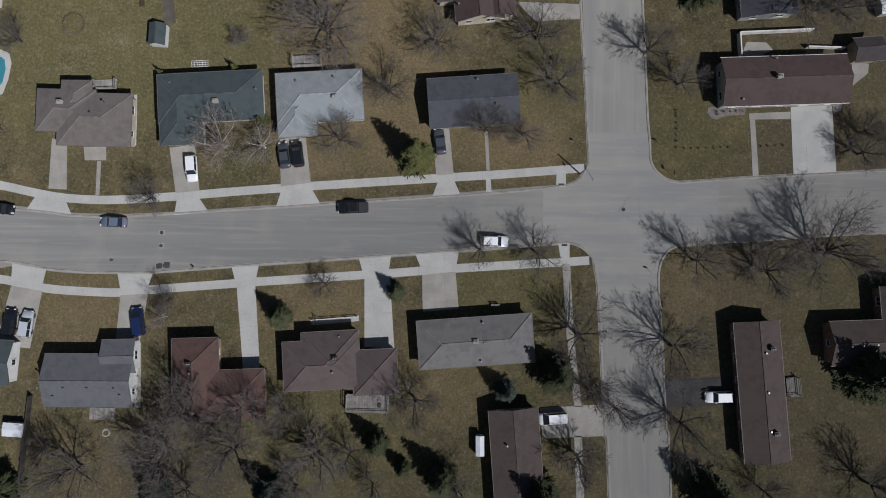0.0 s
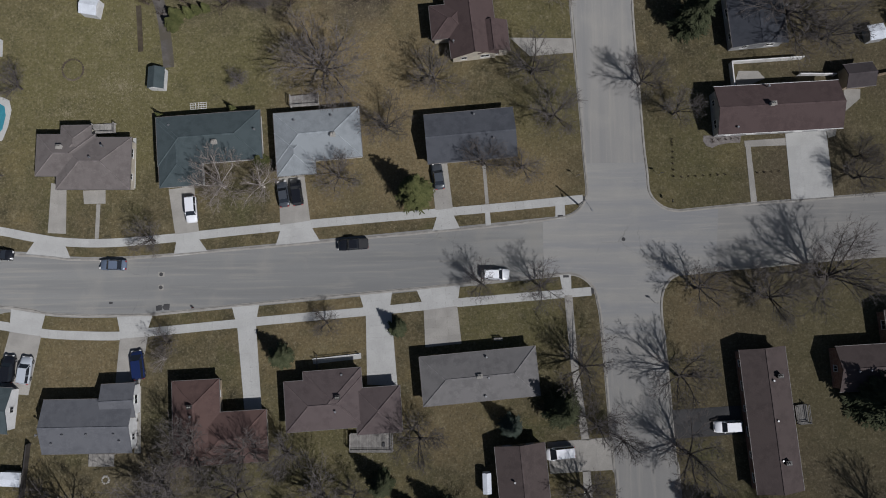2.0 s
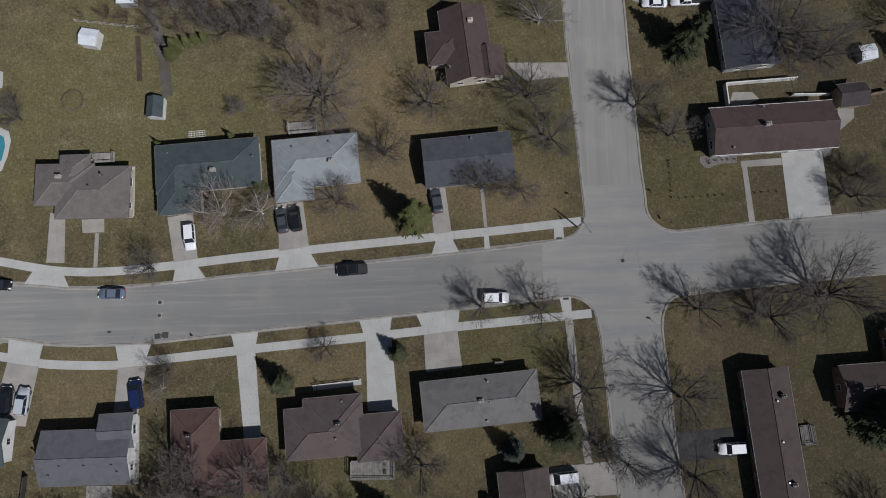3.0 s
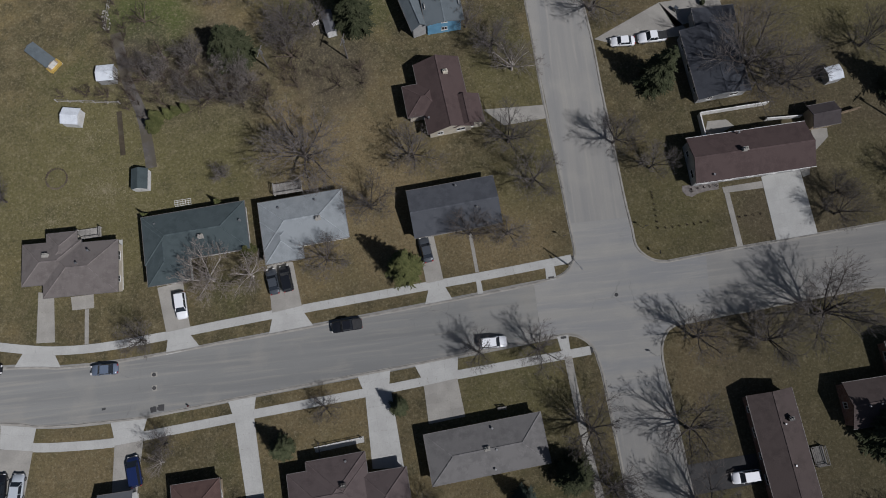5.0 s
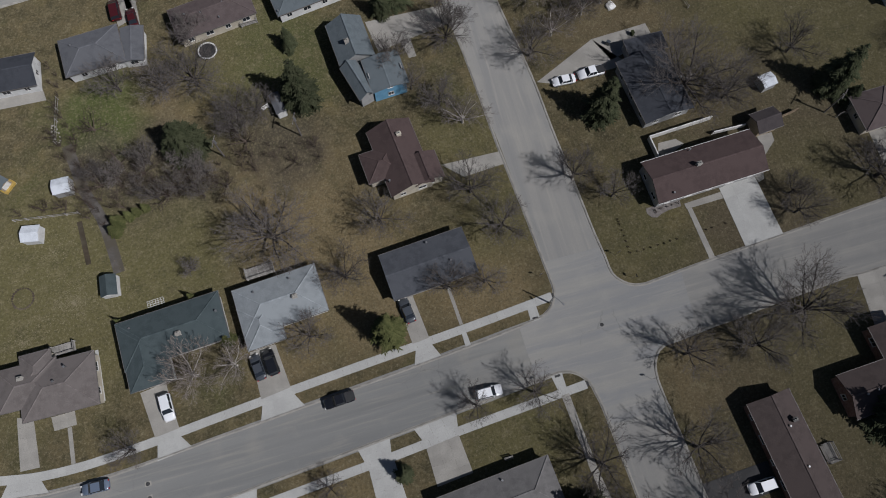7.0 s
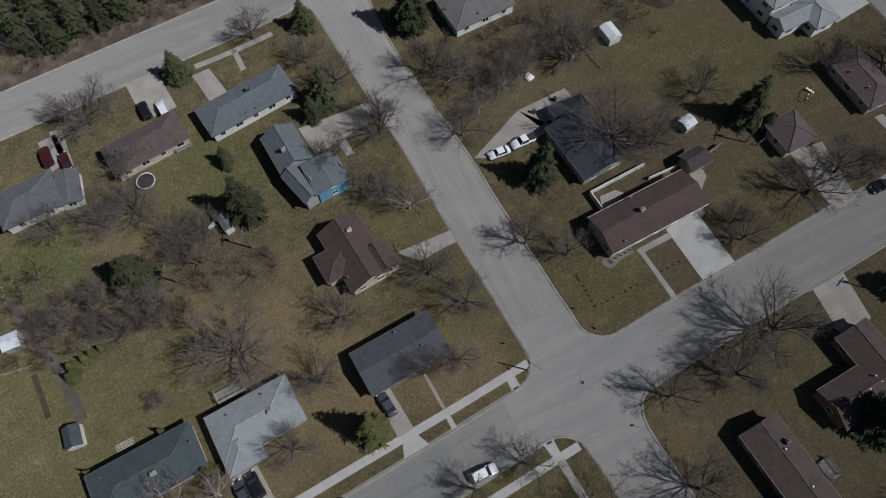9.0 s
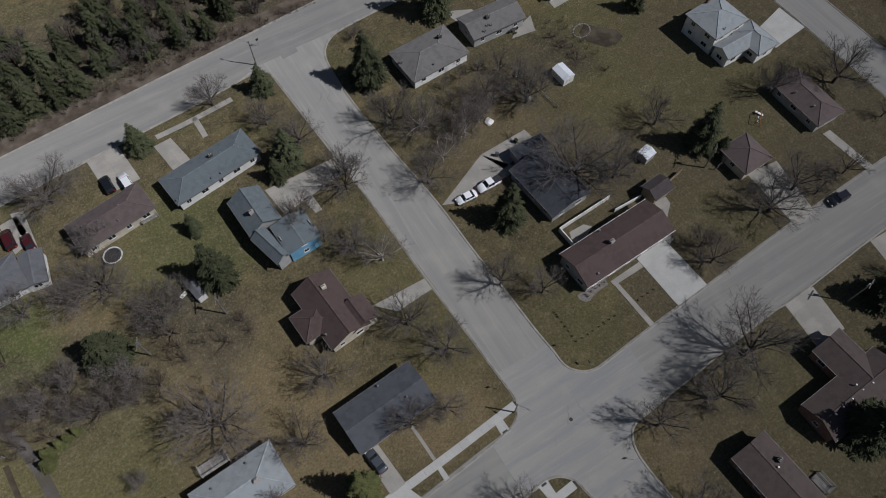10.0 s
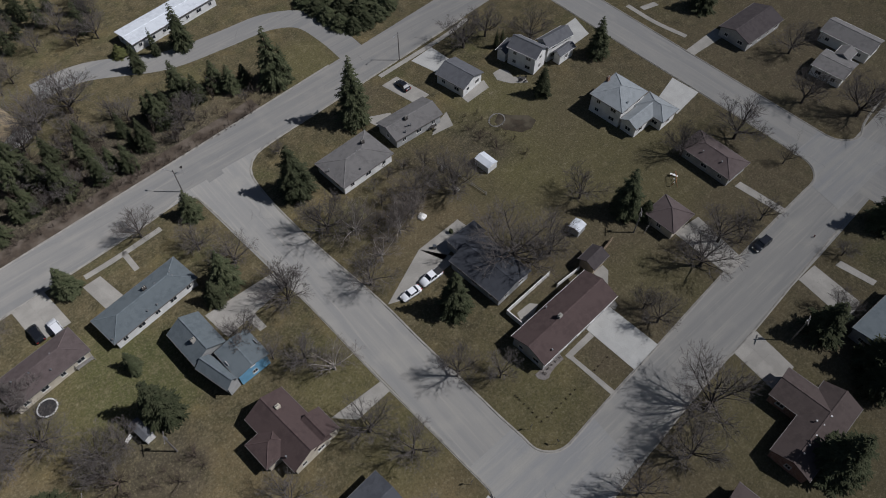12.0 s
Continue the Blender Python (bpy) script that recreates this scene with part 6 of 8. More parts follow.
# ---- vehicles ----
car("suv", "car_white", -42.47, 1.71, -85, "white estate car parked on a driveway")
car("sedan", "car_grey", -26.43, 4.22, 98, "dark grey sedan parked on a driveway")
car("suv", "car_black", -24.06, 4.49, 98, "black car parked on a driveway beside another")
car("sedan", "car_grey", 0.80, 6.94, 98, "dark grey sedan parked beside a house")
car("pickup", "car_black", -14.20, -4.85, -177, "black pickup truck parked at the kerb")
car("sedan", "car_steel", -55.87, -7.78, 178, "blue-grey sedan parked at the kerb")
car("sedan", "car_black", -75.58, -5.67, -5, "black sedan parked at the kerb")
car("suv", "car_white", 10.57, -10.47, -1, "white car parked at the kerb under bare trees")
car("van", "car_blue", -51.17, -25.04, 98, "dark blue van parked on a driveway")
car("suv", "car_black", -73.34, -25.37, 86, "black car parked on a double driveway")
car("suv", "car_silver", -70.44, -25.63, 83, "silver car parked on a double driveway")
car("van", "car_white", 20.79, -40.92, -175, "white van parked beside a house")
car("suv", "car_white", 49.38, -36.94, -179, "white car parked on a dark driveway")
car("sedan", "car_white", 41.64, 42.59, 178, "white sedan parked on a concrete pad")
car("pickup", "car_white", 47.22, 42.80, -179, "white pickup truck parked on a concrete pad")
car("suv", "car_black", -19.28, 83.72, 94, "black car parked before a brown house")
car("suv", "car_white", -15.81, 82.36, 96, "white car parked before a brown house")
car("van", "car_red", -40.10, 81.69, 93, "dark red van parked on a driveway")
car("sedan", "car_red", -37.00, 78.96, 95, "dark red sedan parked on a side drive")
car("suv", "car_black", 105.48, 2.73, 177, "black car parked at the kerb")
car("sedan", "car_black", 79.29, 91.19, 92, "black sedan parked before a grey house")

# ---- sheds, decks, fences and garden things ----
shed(-48.75, 25.15, 2.95, 3.85, -2.8, 1.75, 0.85, "white_wall", "roof_teal", "small garden shed with dark green roof")
shed(-60.83, 38.38, 3.24, 3.14, -10.5, 2.00, 0.60, "white_wall", "roof_white", "small white garden shed on the lawn")
shed(-54.47, 46.16, 3.21, 3.09, -0.6, 2.00, 0.50, "grey_wall", "roof_white", "small pale weathered garden shed")
shed(-66.38, 51.03, 2.34, 5.73, 46.8, 2.00, 0.40, "tan_wall", "roof_blue", "long garden shed with blue-grey roof")
shed(-64.57, 49.37, 2.79, 1.48, 46.0, 0.60, 0.05, "yellow_paint", "yellow_paint", "low yellow platform beside a shed")
shed(-12.78, 51.95, 2.04, 4.59, 9.7, 2.00, 0.40, "grey_wall", "roof_grey", "grey garden shed under a spruce")
shed(-78.59, 31.52, 3.16, 3.20, -179.4, 2.00, 0.50, "white_wall", "roof_white", "small white garden shed")
shed(78.92, 31.47, 2.95, 2.79, 8.7, 2.00, 0.40, "grey_wall", "roof_white", "small white-roofed garden shed")
shed(76.96, 58.02, 3.11, 4.44, 3.1, 2.00, 0.50, "white_wall", "roof_white", "white ribbed metal garden shed")
shed(-71.82, -43.68, 3.40, 2.35, -3.4, 1.60, 0.20, "grey_wall", "roof_white", "low shed under a pale tarpaulin")
deck(-11.17, -38.63, 7.32, 2.99, -0.9, 0.90, "grey timber deck with railing behind a house", True, "grey_wood")
deck(-57.05, -40.97, 4.35, 2.04, -0.7, 0.60, "pale timber deck with steps behind a house", False, "grey_wood")
deck(-22.70, 20.93, 5.07, 2.07, 3.4, 0.70, "pale timber deck behind a pale-roofed house", True, "grey_wood")
deck(-58.29, 16.45, 4.08, 1.81, 2.0, 0.40, "small timber deck behind a house", True, "grey_wood")
deck(62.31, -35.09, 2.06, 3.17, 4.7, 0.50, "small pale timber deck beside a long house", True, "grey_wood")
deck(-14.80, 72.63, 3.42, 2.64, 3.9, 0.50, "timber deck behind a brown house", True, "grey_wood")
deck(1.38, 57.28, 1.97, 2.95, 2.3, 0.90, "dark timber porch with steps", True, "grey_wood")
fence((53.16, 26.61), (66.01, 27.32), 1.50, "pale painted board fence round a courtyard", "trim", True)
fence((53.16, 26.61), (53.41, 22.21), 1.50, "pale painted board fence round a courtyard", "trim", True)
slab("patio", [(54.87, 25.38), (58.34, 25.34), (59.55, 23.96), (57.14, 22.99), (54.70, 22.34), (54.14, 23.50)], 0.05, "old_concrete", "rounded pale concrete patio in a courtyard", "patio")
fence((65.26, 24.32), (71.70, 24.19), 1.20, "low pale fence beside a long house", "trim", True)
fence((-64.16, 42.29), (-52.57, 40.66), 1.10, "old wire fence with pale rails at the garden edge", "grey_wood", False)
fence((-55.06, 55.80), (-53.59, 65.18), 1.20, "old wooden fence along the hedge", "grey_wood", False)
fence((-70.91, -55.71), (-69.44, -38.06), 1.30, "dark wooden fence along a garden", "dark_trim", True)
fence((79.03, 23.95), (82.67, 24.56), 1.30, "weathered board fence beside a garage", "wood", True)
fence((89.53, 21.25), (96.30, 22.25), 1.80, "weathered board fence beside a house", "grey_wood", False)
fence((69.01, 65.79), (71.05, 51.63), 1.00, "old low wire fence between gardens", "grey_wood", False)
fence((-20.61, -23.84), (-20.55, -26.98), 1.00, "dark metal porch railing before a house", "dark_trim", False)
trampoline(-23.80, 67.49, 1.9, "round trampoline with black mat and pale rim")
stones(89.12, 66.99, 2.3, 1.8, 34, 20, "ring of weathered stones round a garden bed", "grey_wood")
stones(-64.36, 27.42, 1.9, 1.9, 26, 0, "faint ring of stones in the lawn", "leaf_mould")
stones(-56.49, -44.34, 0.6, 0.6, 10, 0, "small fire ring of stones")
slab("patio", [(100.10, 79.92), (102.74, 79.92), (103.78, 77.84), (103.15, 75.52), (105.26, 73.11), (104.59, 71.43), (101.03, 73.99), (99.19, 77.29)], 0.05, "old_concrete", "rounded brick-red patio beside a white house", "patio")
patio_table(104.11, 72.98)
patio_table(75.39, 75.21)
grill(-9.16, -38.97, 90)
garden_bench(-15.33, 52.54, 20, "white painted garden bench beside a shed", "trim")
garden_bench(10.72, -21.64, 0)
garden_bench(68.66, 63.79, 40)
lamp_post(85.13, 99.75, 200, 8.9, "tall wooden pole with street light at the kerb")
utility_pole(90.85, -14.13, 20, 8.4, "wooden utility pole with crossarm beside a spruce")
lamp_post(25.43, 1.61, -60, 6.0, "grey street light at the corner", False)
lamp_post(20.12, 97.35, 130, 7.5, "street light beside the through street")
utility_pole(-10.02, 45.13, 70, 7.5, "wooden utility pole in the back gardens")
utility_pole(87.93, 22.91, 40, 7.5, "wooden utility pole beside a dark spruce")
utility_pole(-24.90, 44.82, 70, 7.0, "wooden utility pole among brush")
street_sign(25.22, 6.60, 0)
street_sign(41.32, 1.78, 90)
street_sign(19.74, -11.18, 0)
street_sign(38.23, -15.82, 0)
street_sign(39.74, 6.76, 0)
street_sign(22.98, 102.27, 0)
hydrant(-42.10, -15.39)
hydrant(116.13, -3.50)
manhole(-47.79, -9.51)
manhole(33.09, -4.59)
manhole(-47.15, -15.25)
manhole(-47.94, -15.16)
manhole(-47.83, -11.79)
bin_cart(-51.55, -28.09, 10, "car_grey", "dark wheeled refuse bin beside a garage")
bin_cart(58.07, 48.93, 10, "needles", "green wheeled bin on the parking pad")
bin_cart(52.71, 48.15, 40, "car_grey", "dark wheeled bin on the parking pad")
slab("road_patch", [(-48.64, -14.97), (-47.55, -14.86), (-47.53, -15.75), (-48.52, -15.86)], 0.022, "dark_asphalt", "dark patch of newer asphalt in the street", "road patch", depth=0.006)
slab("road_patch", [(-47.26, -14.66), (-46.18, -14.65), (-46.25, -15.73), (-47.14, -15.74)], 0.022, "dark_asphalt", "dark patch of newer asphalt in the street", "road patch", depth=0.006)
slab("road_patch", [(-48.30, -9.12), (-47.21, -9.11), (-47.19, -9.91), (-48.27, -9.92)], 0.022, "old_concrete", "pale concrete patch in the street", "road patch", depth=0.006)
slab("road_patch", [(-48.24, -11.40), (-47.35, -11.29), (-47.32, -12.28), (-48.11, -12.29)], 0.022, "old_concrete", "pale concrete patch in the street", "road patch", depth=0.006)
slab("road_patch", [(-56.77, -14.17), (-56.08, -14.16), (-56.16, -14.55), (-56.76, -14.56)], 0.022, "dark_asphalt", "dark patch of newer asphalt in the street", "road patch", depth=0.006)
slab("ramp_plate", [(26.22, 3.11), (26.72, 3.12), (26.72, 2.22), (26.23, 2.22)], 0.058, "dark_asphalt", "dark textured plate in the kerb ramp", "ramp plate", depth=0.01)
slab("ramp_plate", [(21.67, -0.13), (22.66, -0.12), (22.66, -0.61), (21.67, -0.63)], 0.058, "dark_asphalt", "dark textured plate in the kerb ramp", "ramp plate", depth=0.01)
slab("ramp_plate", [(22.31, -10.75), (23.30, -10.74), (23.30, -11.14), (22.31, -11.15)], 0.058, "dark_asphalt", "dark textured plate in the kerb ramp", "ramp plate", depth=0.01)
slab("ramp_plate", [(27.16, -13.08), (27.56, -13.07), (27.56, -14.06), (27.16, -14.06)], 0.058, "dark_asphalt", "dark textured plate in the kerb ramp", "ramp plate", depth=0.01)
slab("pool_deck", [(-75.56, 21.99), (-75.08, 20.21), (-75.56, 17.33), (-76.45, 14.78), (-80.74, 12.32), (-83.81, 13.41), (-84.28, 22.70), (-79.28, 23.63)], 0.06, "concrete", "pale concrete edge round a swimming pool", "pool deck")
slab("pool_water", [(-76.32, 20.86), (-76.04, 19.20), (-76.54, 16.74), (-77.68, 15.32), (-80.82, 13.96), (-82.67, 14.82), (-83.01, 21.43), (-78.71, 22.37)], 0.068, "water", "turquoise water of a swimming pool", "pool", depth=0.03)

# ---- wooded strip and hedgerows ----
conifer(43.7, 122.2, 3.5, 9.0, "needles")
conifer(46.1, 118.8, 3.2, 8.5, "needles")
conifer(49.8, 118.3, 2.6, 7.0, "needles")
conifer(35.2, 125.1, 3.8, 12.0, "needles")
conifer(37.8, 121.2, 2.8, 9.0, "needles")
conifer(29.6, 121.2, 2.8, 9.0, "needles")
conifer(26.8, 119.3, 3.6, 12.0, "needles")
conifer(25.8, 123.2, 2.5, 8.0, "needles")
conifer(58.3, 113.2, 2.9, 12.0, "needles")
conifer(8.1, 111.9, 2.8, 9.0, "needles")
conifer(11.8, 113.7, 2.4, 8.0, "needles")
conifer(18.3, 116.8, 1.9, 6.0, "needles")
conifer(0.4, 113.6, 3.8, 12.0, "needles")
conifer(-3.0, 118.0, 3.6, 12.0, "needles")
conifer(-7.2, 121.8, 3.8, 12.0, "needles")
conifer(1.9, 122.3, 3.4, 11.0, "needles")
conifer(-5.5, 128.8, 3.9, 12.0, "needles")
conifer(-7.3, 113.9, 3.0, 9.0, "needles")
conifer(14.7, 111.1, 2.6, 9.0, "needles")
conifer(20.6, 114.9, 2.9, 10.0, "needles")
conifer(8.1, 119.2, 2.9, 10.0, "needles")
conifer(18.4, 122.2, 2.2, 8.0, "needles")
conifer(9.8, 126.0, 2.4, 8.0, "needles")
conifer(-36.5, 111.6, 4.2, 11.0, "needles")
conifer(-31.3, 109.0, 3.9, 11.0, "needles")
conifer(-25.9, 110.6, 3.5, 10.0, "needles")
conifer(-33.1, 118.0, 4.2, 11.0, "needles")
conifer(-21.0, 110.1, 3.2, 11.0, "needles")
conifer(-15.9, 110.9, 3.5, 12.0, "needles")
conifer(-20.9, 119.2, 4.1, 12.0, "needles")
conifer(-27.3, 118.4, 4.0, 11.0, "needles")
conifer(-39.7, 118.9, 4.2, 11.0, "needles")
conifer(-34.6, 127.1, 4.6, 12.0, "needles")
conifer(-15.2, 120.2, 3.6, 12.0, "needles")
conifer(-27.1, 128.7, 4.4, 12.0, "needles")
conifer(-10.0, 113.6, 2.5, 8.0, "needles")
tree(-3.8, 124.2, 2.6, 5.8, "small", group="woodland trees")
tree(26.6, 112.0, 2.2, 4.5, "small", group="woodland trees")
tree(-2.1, 116.3, 3.4, 8.0, "small", group="woodland trees")
tree(43.1, 122.5, 2.6, 6.7, "small", group="woodland trees")
tree(18.6, 129.2, 2.5, 6.8, "small", group="woodland trees")
tree(36.9, 125.4, 2.0, 5.6, "small", group="woodland trees")
tree(8.5, 130.7, 3.0, 6.1, "small", group="woodland trees")
tree(46.4, 112.8, 1.9, 5.0, "small", group="woodland trees")
tree(26.6, 118.0, 2.6, 6.3, "small", group="woodland trees")
tree(5.1, 125.2, 3.2, 6.5, "small", group="woodland trees")
tree(30.1, 114.5, 3.7, 7.5, "small", group="woodland trees")
tree(33.5, 115.7, 3.3, 7.4, "small", group="woodland trees")
tree(-0.1, 112.0, 3.7, 7.5, "small", group="woodland trees")
tree(9.7, 114.2, 2.6, 5.5, "small", group="woodland trees")
tree(33.8, 118.8, 3.8, 7.6, "small", group="woodland trees")
tree(-6.9, 120.7, 2.5, 6.6, "small", group="woodland trees")
tree(2.2, 134.7, 3.2, 7.6, "small", group="woodland trees")
tree(13.6, 123.6, 3.0, 6.8, "small", group="woodland trees")
tree(21.4, 126.1, 3.4, 7.8, "small", group="woodland trees")
tree(11.4, 128.7, 2.1, 5.3, "small", group="woodland trees")
tree(10.1, 125.1, 1.8, 4.1, "brush", group="woodland trees")
tree(27.1, 111.9, 2.4, 5.6, "brush", group="woodland trees")
tree(30.8, 119.3, 2.7, 5.8, "brush", group="woodland trees")
tree(-2.7, 122.0, 2.2, 5.5, "brush", group="woodland trees")
tree(6.1, 118.3, 2.2, 4.9, "brush", group="woodland trees")
tree(1.1, 119.9, 2.2, 5.9, "brush", group="woodland trees")
tree(1.9, 116.0, 2.4, 6.0, "brush", group="woodland trees")
tree(-7.7, 121.4, 2.2, 5.7, "brush", group="woodland trees")
tree(42.8, 121.5, 2.4, 6.1, "brush", group="woodland trees")
tree(4.0, 126.9, 2.6, 6.2, "brush", group="woodland trees")
tree(-4.8, 113.4, 2.1, 5.3, "brush", group="woodland trees")
tree(-8.0, 117.4, 2.7, 6.0, "brush", group="woodland trees")
tree(40.7, 119.1, 1.7, 4.3, "brush", group="woodland trees")
tree(4.7, 120.9, 2.1, 5.0, "brush", group="woodland trees")
tree(49.6, 114.3, 2.0, 4.0, "brush", group="woodland trees")
tree(29.5, 123.5, 1.9, 4.7, "brush", group="woodland trees")
tree(23.7, 117.6, 2.2, 6.0, "brush", group="woodland trees")
tree(-2.6, 132.3, 2.4, 5.2, "brush", group="woodland trees")
tree(5.2, 115.4, 2.5, 5.3, "brush", group="woodland trees")
tree(-9.0, 130.5, 3.0, 6.3, "brush", group="woodland trees")
tree(-18.5, 117.2, 2.0, 4.7, "brush", group="woodland trees")
tree(10.7, 122.4, 2.1, 5.9, "brush", group="woodland trees")
tree(-18.1, 113.6, 1.6, 4.3, "brush", group="woodland trees")
tree(-15.6, 123.1, 1.9, 4.8, "brush", group="woodland trees")
tree(-12.7, 124.5, 2.4, 5.8, "brush", group="woodland trees")
tree(6.8, 125.7, 2.5, 6.0, "brush", group="woodland trees")
tree(11.4, 119.8, 2.4, 5.2, "brush", group="woodland trees")
tree(10.5, 128.0, 2.0, 5.2, "brush", group="woodland trees")
tree(19.5, 128.0, 1.8, 4.2, "brush", group="woodland trees")
tree(10.9, 132.7, 2.6, 6.3, "brush", group="woodland trees")
tree(-1.9, 122.2, 1.0, 2.0, "brush", group="woodland trees")
tree(35.0, 124.7, 0.9, 2.0, "brush", group="woodland trees")
tree(-22.0, 114.0, 1.2, 3.2, "brush", group="woodland trees")
tree(-15.2, 112.9, 1.3, 3.4, "brush", group="woodland trees")
tree(40.1, 111.3, 1.4, 3.2, "brush", group="woodland trees")
tree(33.6, 113.1, 1.5, 3.1, "brush", group="woodland trees")
tree(-17.6, 118.6, 1.3, 2.8, "brush", group="woodland trees")
tree(-3.4, 114.9, 1.0, 2.2, "brush", group="woodland trees")
tree(36.6, 120.4, 1.0, 2.5, "brush", group="woodland trees")
tree(5.0, 121.0, 0.8, 1.9, "brush", group="woodland trees")
tree(36.1, 114.4, 1.4, 3.0, "brush", group="woodland trees")
tree(30.3, 123.5, 1.2, 2.7, "brush", group="woodland trees")
tree(47.8, 114.1, 0.9, 2.0, "brush", group="woodland trees")
tree(12.3, 128.6, 0.8, 2.1, "brush", group="woodland trees")
tree(-6.8, 125.2, 0.9, 2.4, "brush", group="woodland trees")
tree(0.8, 128.3, 1.2, 2.5, "brush", group="woodland trees")
tree(23.4, 117.1, 0.8, 2.2, "brush", group="woodland trees")
tree(15.1, 120.1, 0.9, 2.1, "brush", group="woodland trees")
tree(2.8, 130.0, 1.0, 2.1, "brush", group="woodland trees")
tree(15.1, 125.6, 1.3, 2.6, "brush", group="woodland trees")
tree(41.9, 124.5, 1.2, 2.7, "brush", group="woodland trees")
tree(44.6, 120.5, 1.5, 3.1, "brush", group="woodland trees")
tree(14.2, 116.2, 1.0, 2.2, "brush", group="woodland trees")
tree(44.4, 116.5, 0.8, 2.1, "brush", group="woodland trees")
tree(-7.7, 128.3, 1.6, 3.3, "brush", group="woodland trees")
tree(-2.4, 132.3, 1.0, 2.4, "brush", group="woodland trees")
tree(0.5, 119.4, 1.3, 2.8, "brush", group="woodland trees")
tree(11.8, 122.7, 1.0, 2.2, "brush", group="woodland trees")
tree(52.4, 120.3, 1.0, 2.8, "brush", group="woodland trees")
tree(-0.9, 127.3, 1.0, 2.0, "brush", group="woodland trees")
tree(-1.6, 129.5, 1.6, 3.5, "brush", group="woodland trees")
tree(19.6, 113.2, 1.1, 2.7, "brush", group="woodland trees")
tree(21.9, 115.0, 1.3, 3.0, "brush", group="woodland trees")
tree(-8.4, 133.0, 1.1, 3.0, "brush", group="woodland trees")
tree(50.5, 113.9, 1.1, 2.4, "brush", group="woodland trees")
tree(24.4, 124.5, 1.3, 3.0, "brush", group="woodland trees")
tree(2.1, 114.8, 0.9, 1.9, "brush", group="woodland trees")
tree(-1.6, 120.1, 1.2, 3.4, "brush", group="woodland trees")
tree(17.1, 116.6, 1.3, 3.2, "brush", group="woodland trees")
tree(5.2, 131.9, 0.8, 2.0, "brush", group="woodland trees")
tree(-7.9, 115.2, 1.2, 2.5, "brush", group="woodland trees")
tree(23.9, 114.1, 1.0, 2.5, "brush", group="woodland trees")
tree(18.9, 124.8, 0.9, 2.2, "brush", group="woodland trees")
tree(20.9, 125.2, 1.5, 2.9, "brush", group="woodland trees")
tree(31.3, 118.0, 1.4, 3.3, "brush", group="woodland trees")
tree(18.6, 122.1, 0.9, 2.1, "brush", group="woodland trees")
tree(28.2, 121.6, 1.4, 2.8, "brush", group="woodland trees")
tree(-4.1, 112.3, 1.4, 2.8, "brush", group="woodland trees")
tree(2.9, 132.5, 1.2, 3.1, "brush", group="woodland trees")
tree(36.8, 122.7, 0.7, 2.0, "brush", group="woodland trees")
tree(-16.3, 115.4, 0.9, 2.1, "brush", group="woodland trees")
tree(32.3, 124.0, 1.2, 2.6, "brush", group="woodland trees")
tree(1.5, 122.2, 1.3, 3.2, "brush", group="woodland trees")
tree(33.9, 119.7, 1.1, 2.5, "brush", group="woodland trees")
tree(38.9, 114.0, 1.0, 2.6, "brush", group="woodland trees")
tree(-6.0, 114.7, 1.0, 2.5, "brush", group="woodland trees")
tree(-20.2, 113.1, 0.9, 2.1, "brush", group="woodland trees")
tree(12.7, 120.7, 1.1, 3.1, "brush", group="woodland trees")
tree(9.2, 120.4, 0.9, 1.8, "brush", group="woodland trees")
tree(26.3, 119.2, 0.7, 2.0, "brush", group="woodland trees")
ribbon("verge", [(-300.00, 84.70), (-150.00, 95.95), (-60.00, 102.70), (0.00, 107.20), (30.00, 109.45), (48.00, 110.80)], 4.6, 0.012, "leaf_mould", "bare brown verge of leaf mould beside the street", "verge")
tree(34.6, 108.7, 0.8, 1.9, "brush", group="woodland trees")
tree(-2.3, 108.6, 0.9, 1.9, "brush", group="woodland trees")
tree(-17.5, 111.0, 0.8, 2.1, "brush", group="woodland trees")
tree(1.9, 110.7, 0.8, 2.1, "brush", group="woodland trees")
tree(-12.8, 109.4, 0.6, 1.3, "brush", group="woodland trees")
tree(10.4, 108.4, 0.8, 1.9, "brush", group="woodland trees")
tree(16.0, 108.0, 0.7, 1.8, "brush", group="woodland trees")
tree(30.7, 107.6, 0.5, 1.1, "brush", group="woodland trees")
tree(45.7, 109.7, 1.0, 2.1, "brush", group="woodland trees")
tree(4.1, 109.3, 0.4, 0.9, "brush", group="woodland trees")
tree(22.3, 107.7, 0.4, 0.9, "brush", group="woodland trees")
tree(23.6, 107.1, 0.6, 1.1, "brush", group="woodland trees")
tree(-4.6, 110.4, 0.7, 1.4, "brush", group="woodland trees")
tree(19.7, 108.2, 0.4, 1.0, "brush", group="woodland trees")
tree(-15.0, 109.8, 0.5, 1.1, "brush", group="woodland trees")
tree(12.8, 107.7, 0.9, 2.0, "brush", group="woodland trees")
tree(41.3, 108.3, 0.7, 1.6, "brush", group="woodland trees")
tree(-16.1, 110.4, 0.8, 1.8, "brush", group="woodland trees")
tree(-5.1, 109.1, 0.9, 2.2, "brush", group="woodland trees")
tree(19.8, 109.6, 1.0, 2.1, "brush", group="woodland trees")
tree(51.7, 109.9, 0.8, 1.9, "brush", group="woodland trees")
tree(-0.3, 109.6, 0.6, 1.3, "brush", group="woodland trees")
tree(36.1, 108.8, 0.4, 0.9, "brush", group="woodland trees")
tree(1.3, 108.5, 0.7, 1.9, "brush", group="woodland trees")
tree(-11.5, 110.2, 0.6, 1.6, "brush", group="woodland trees")
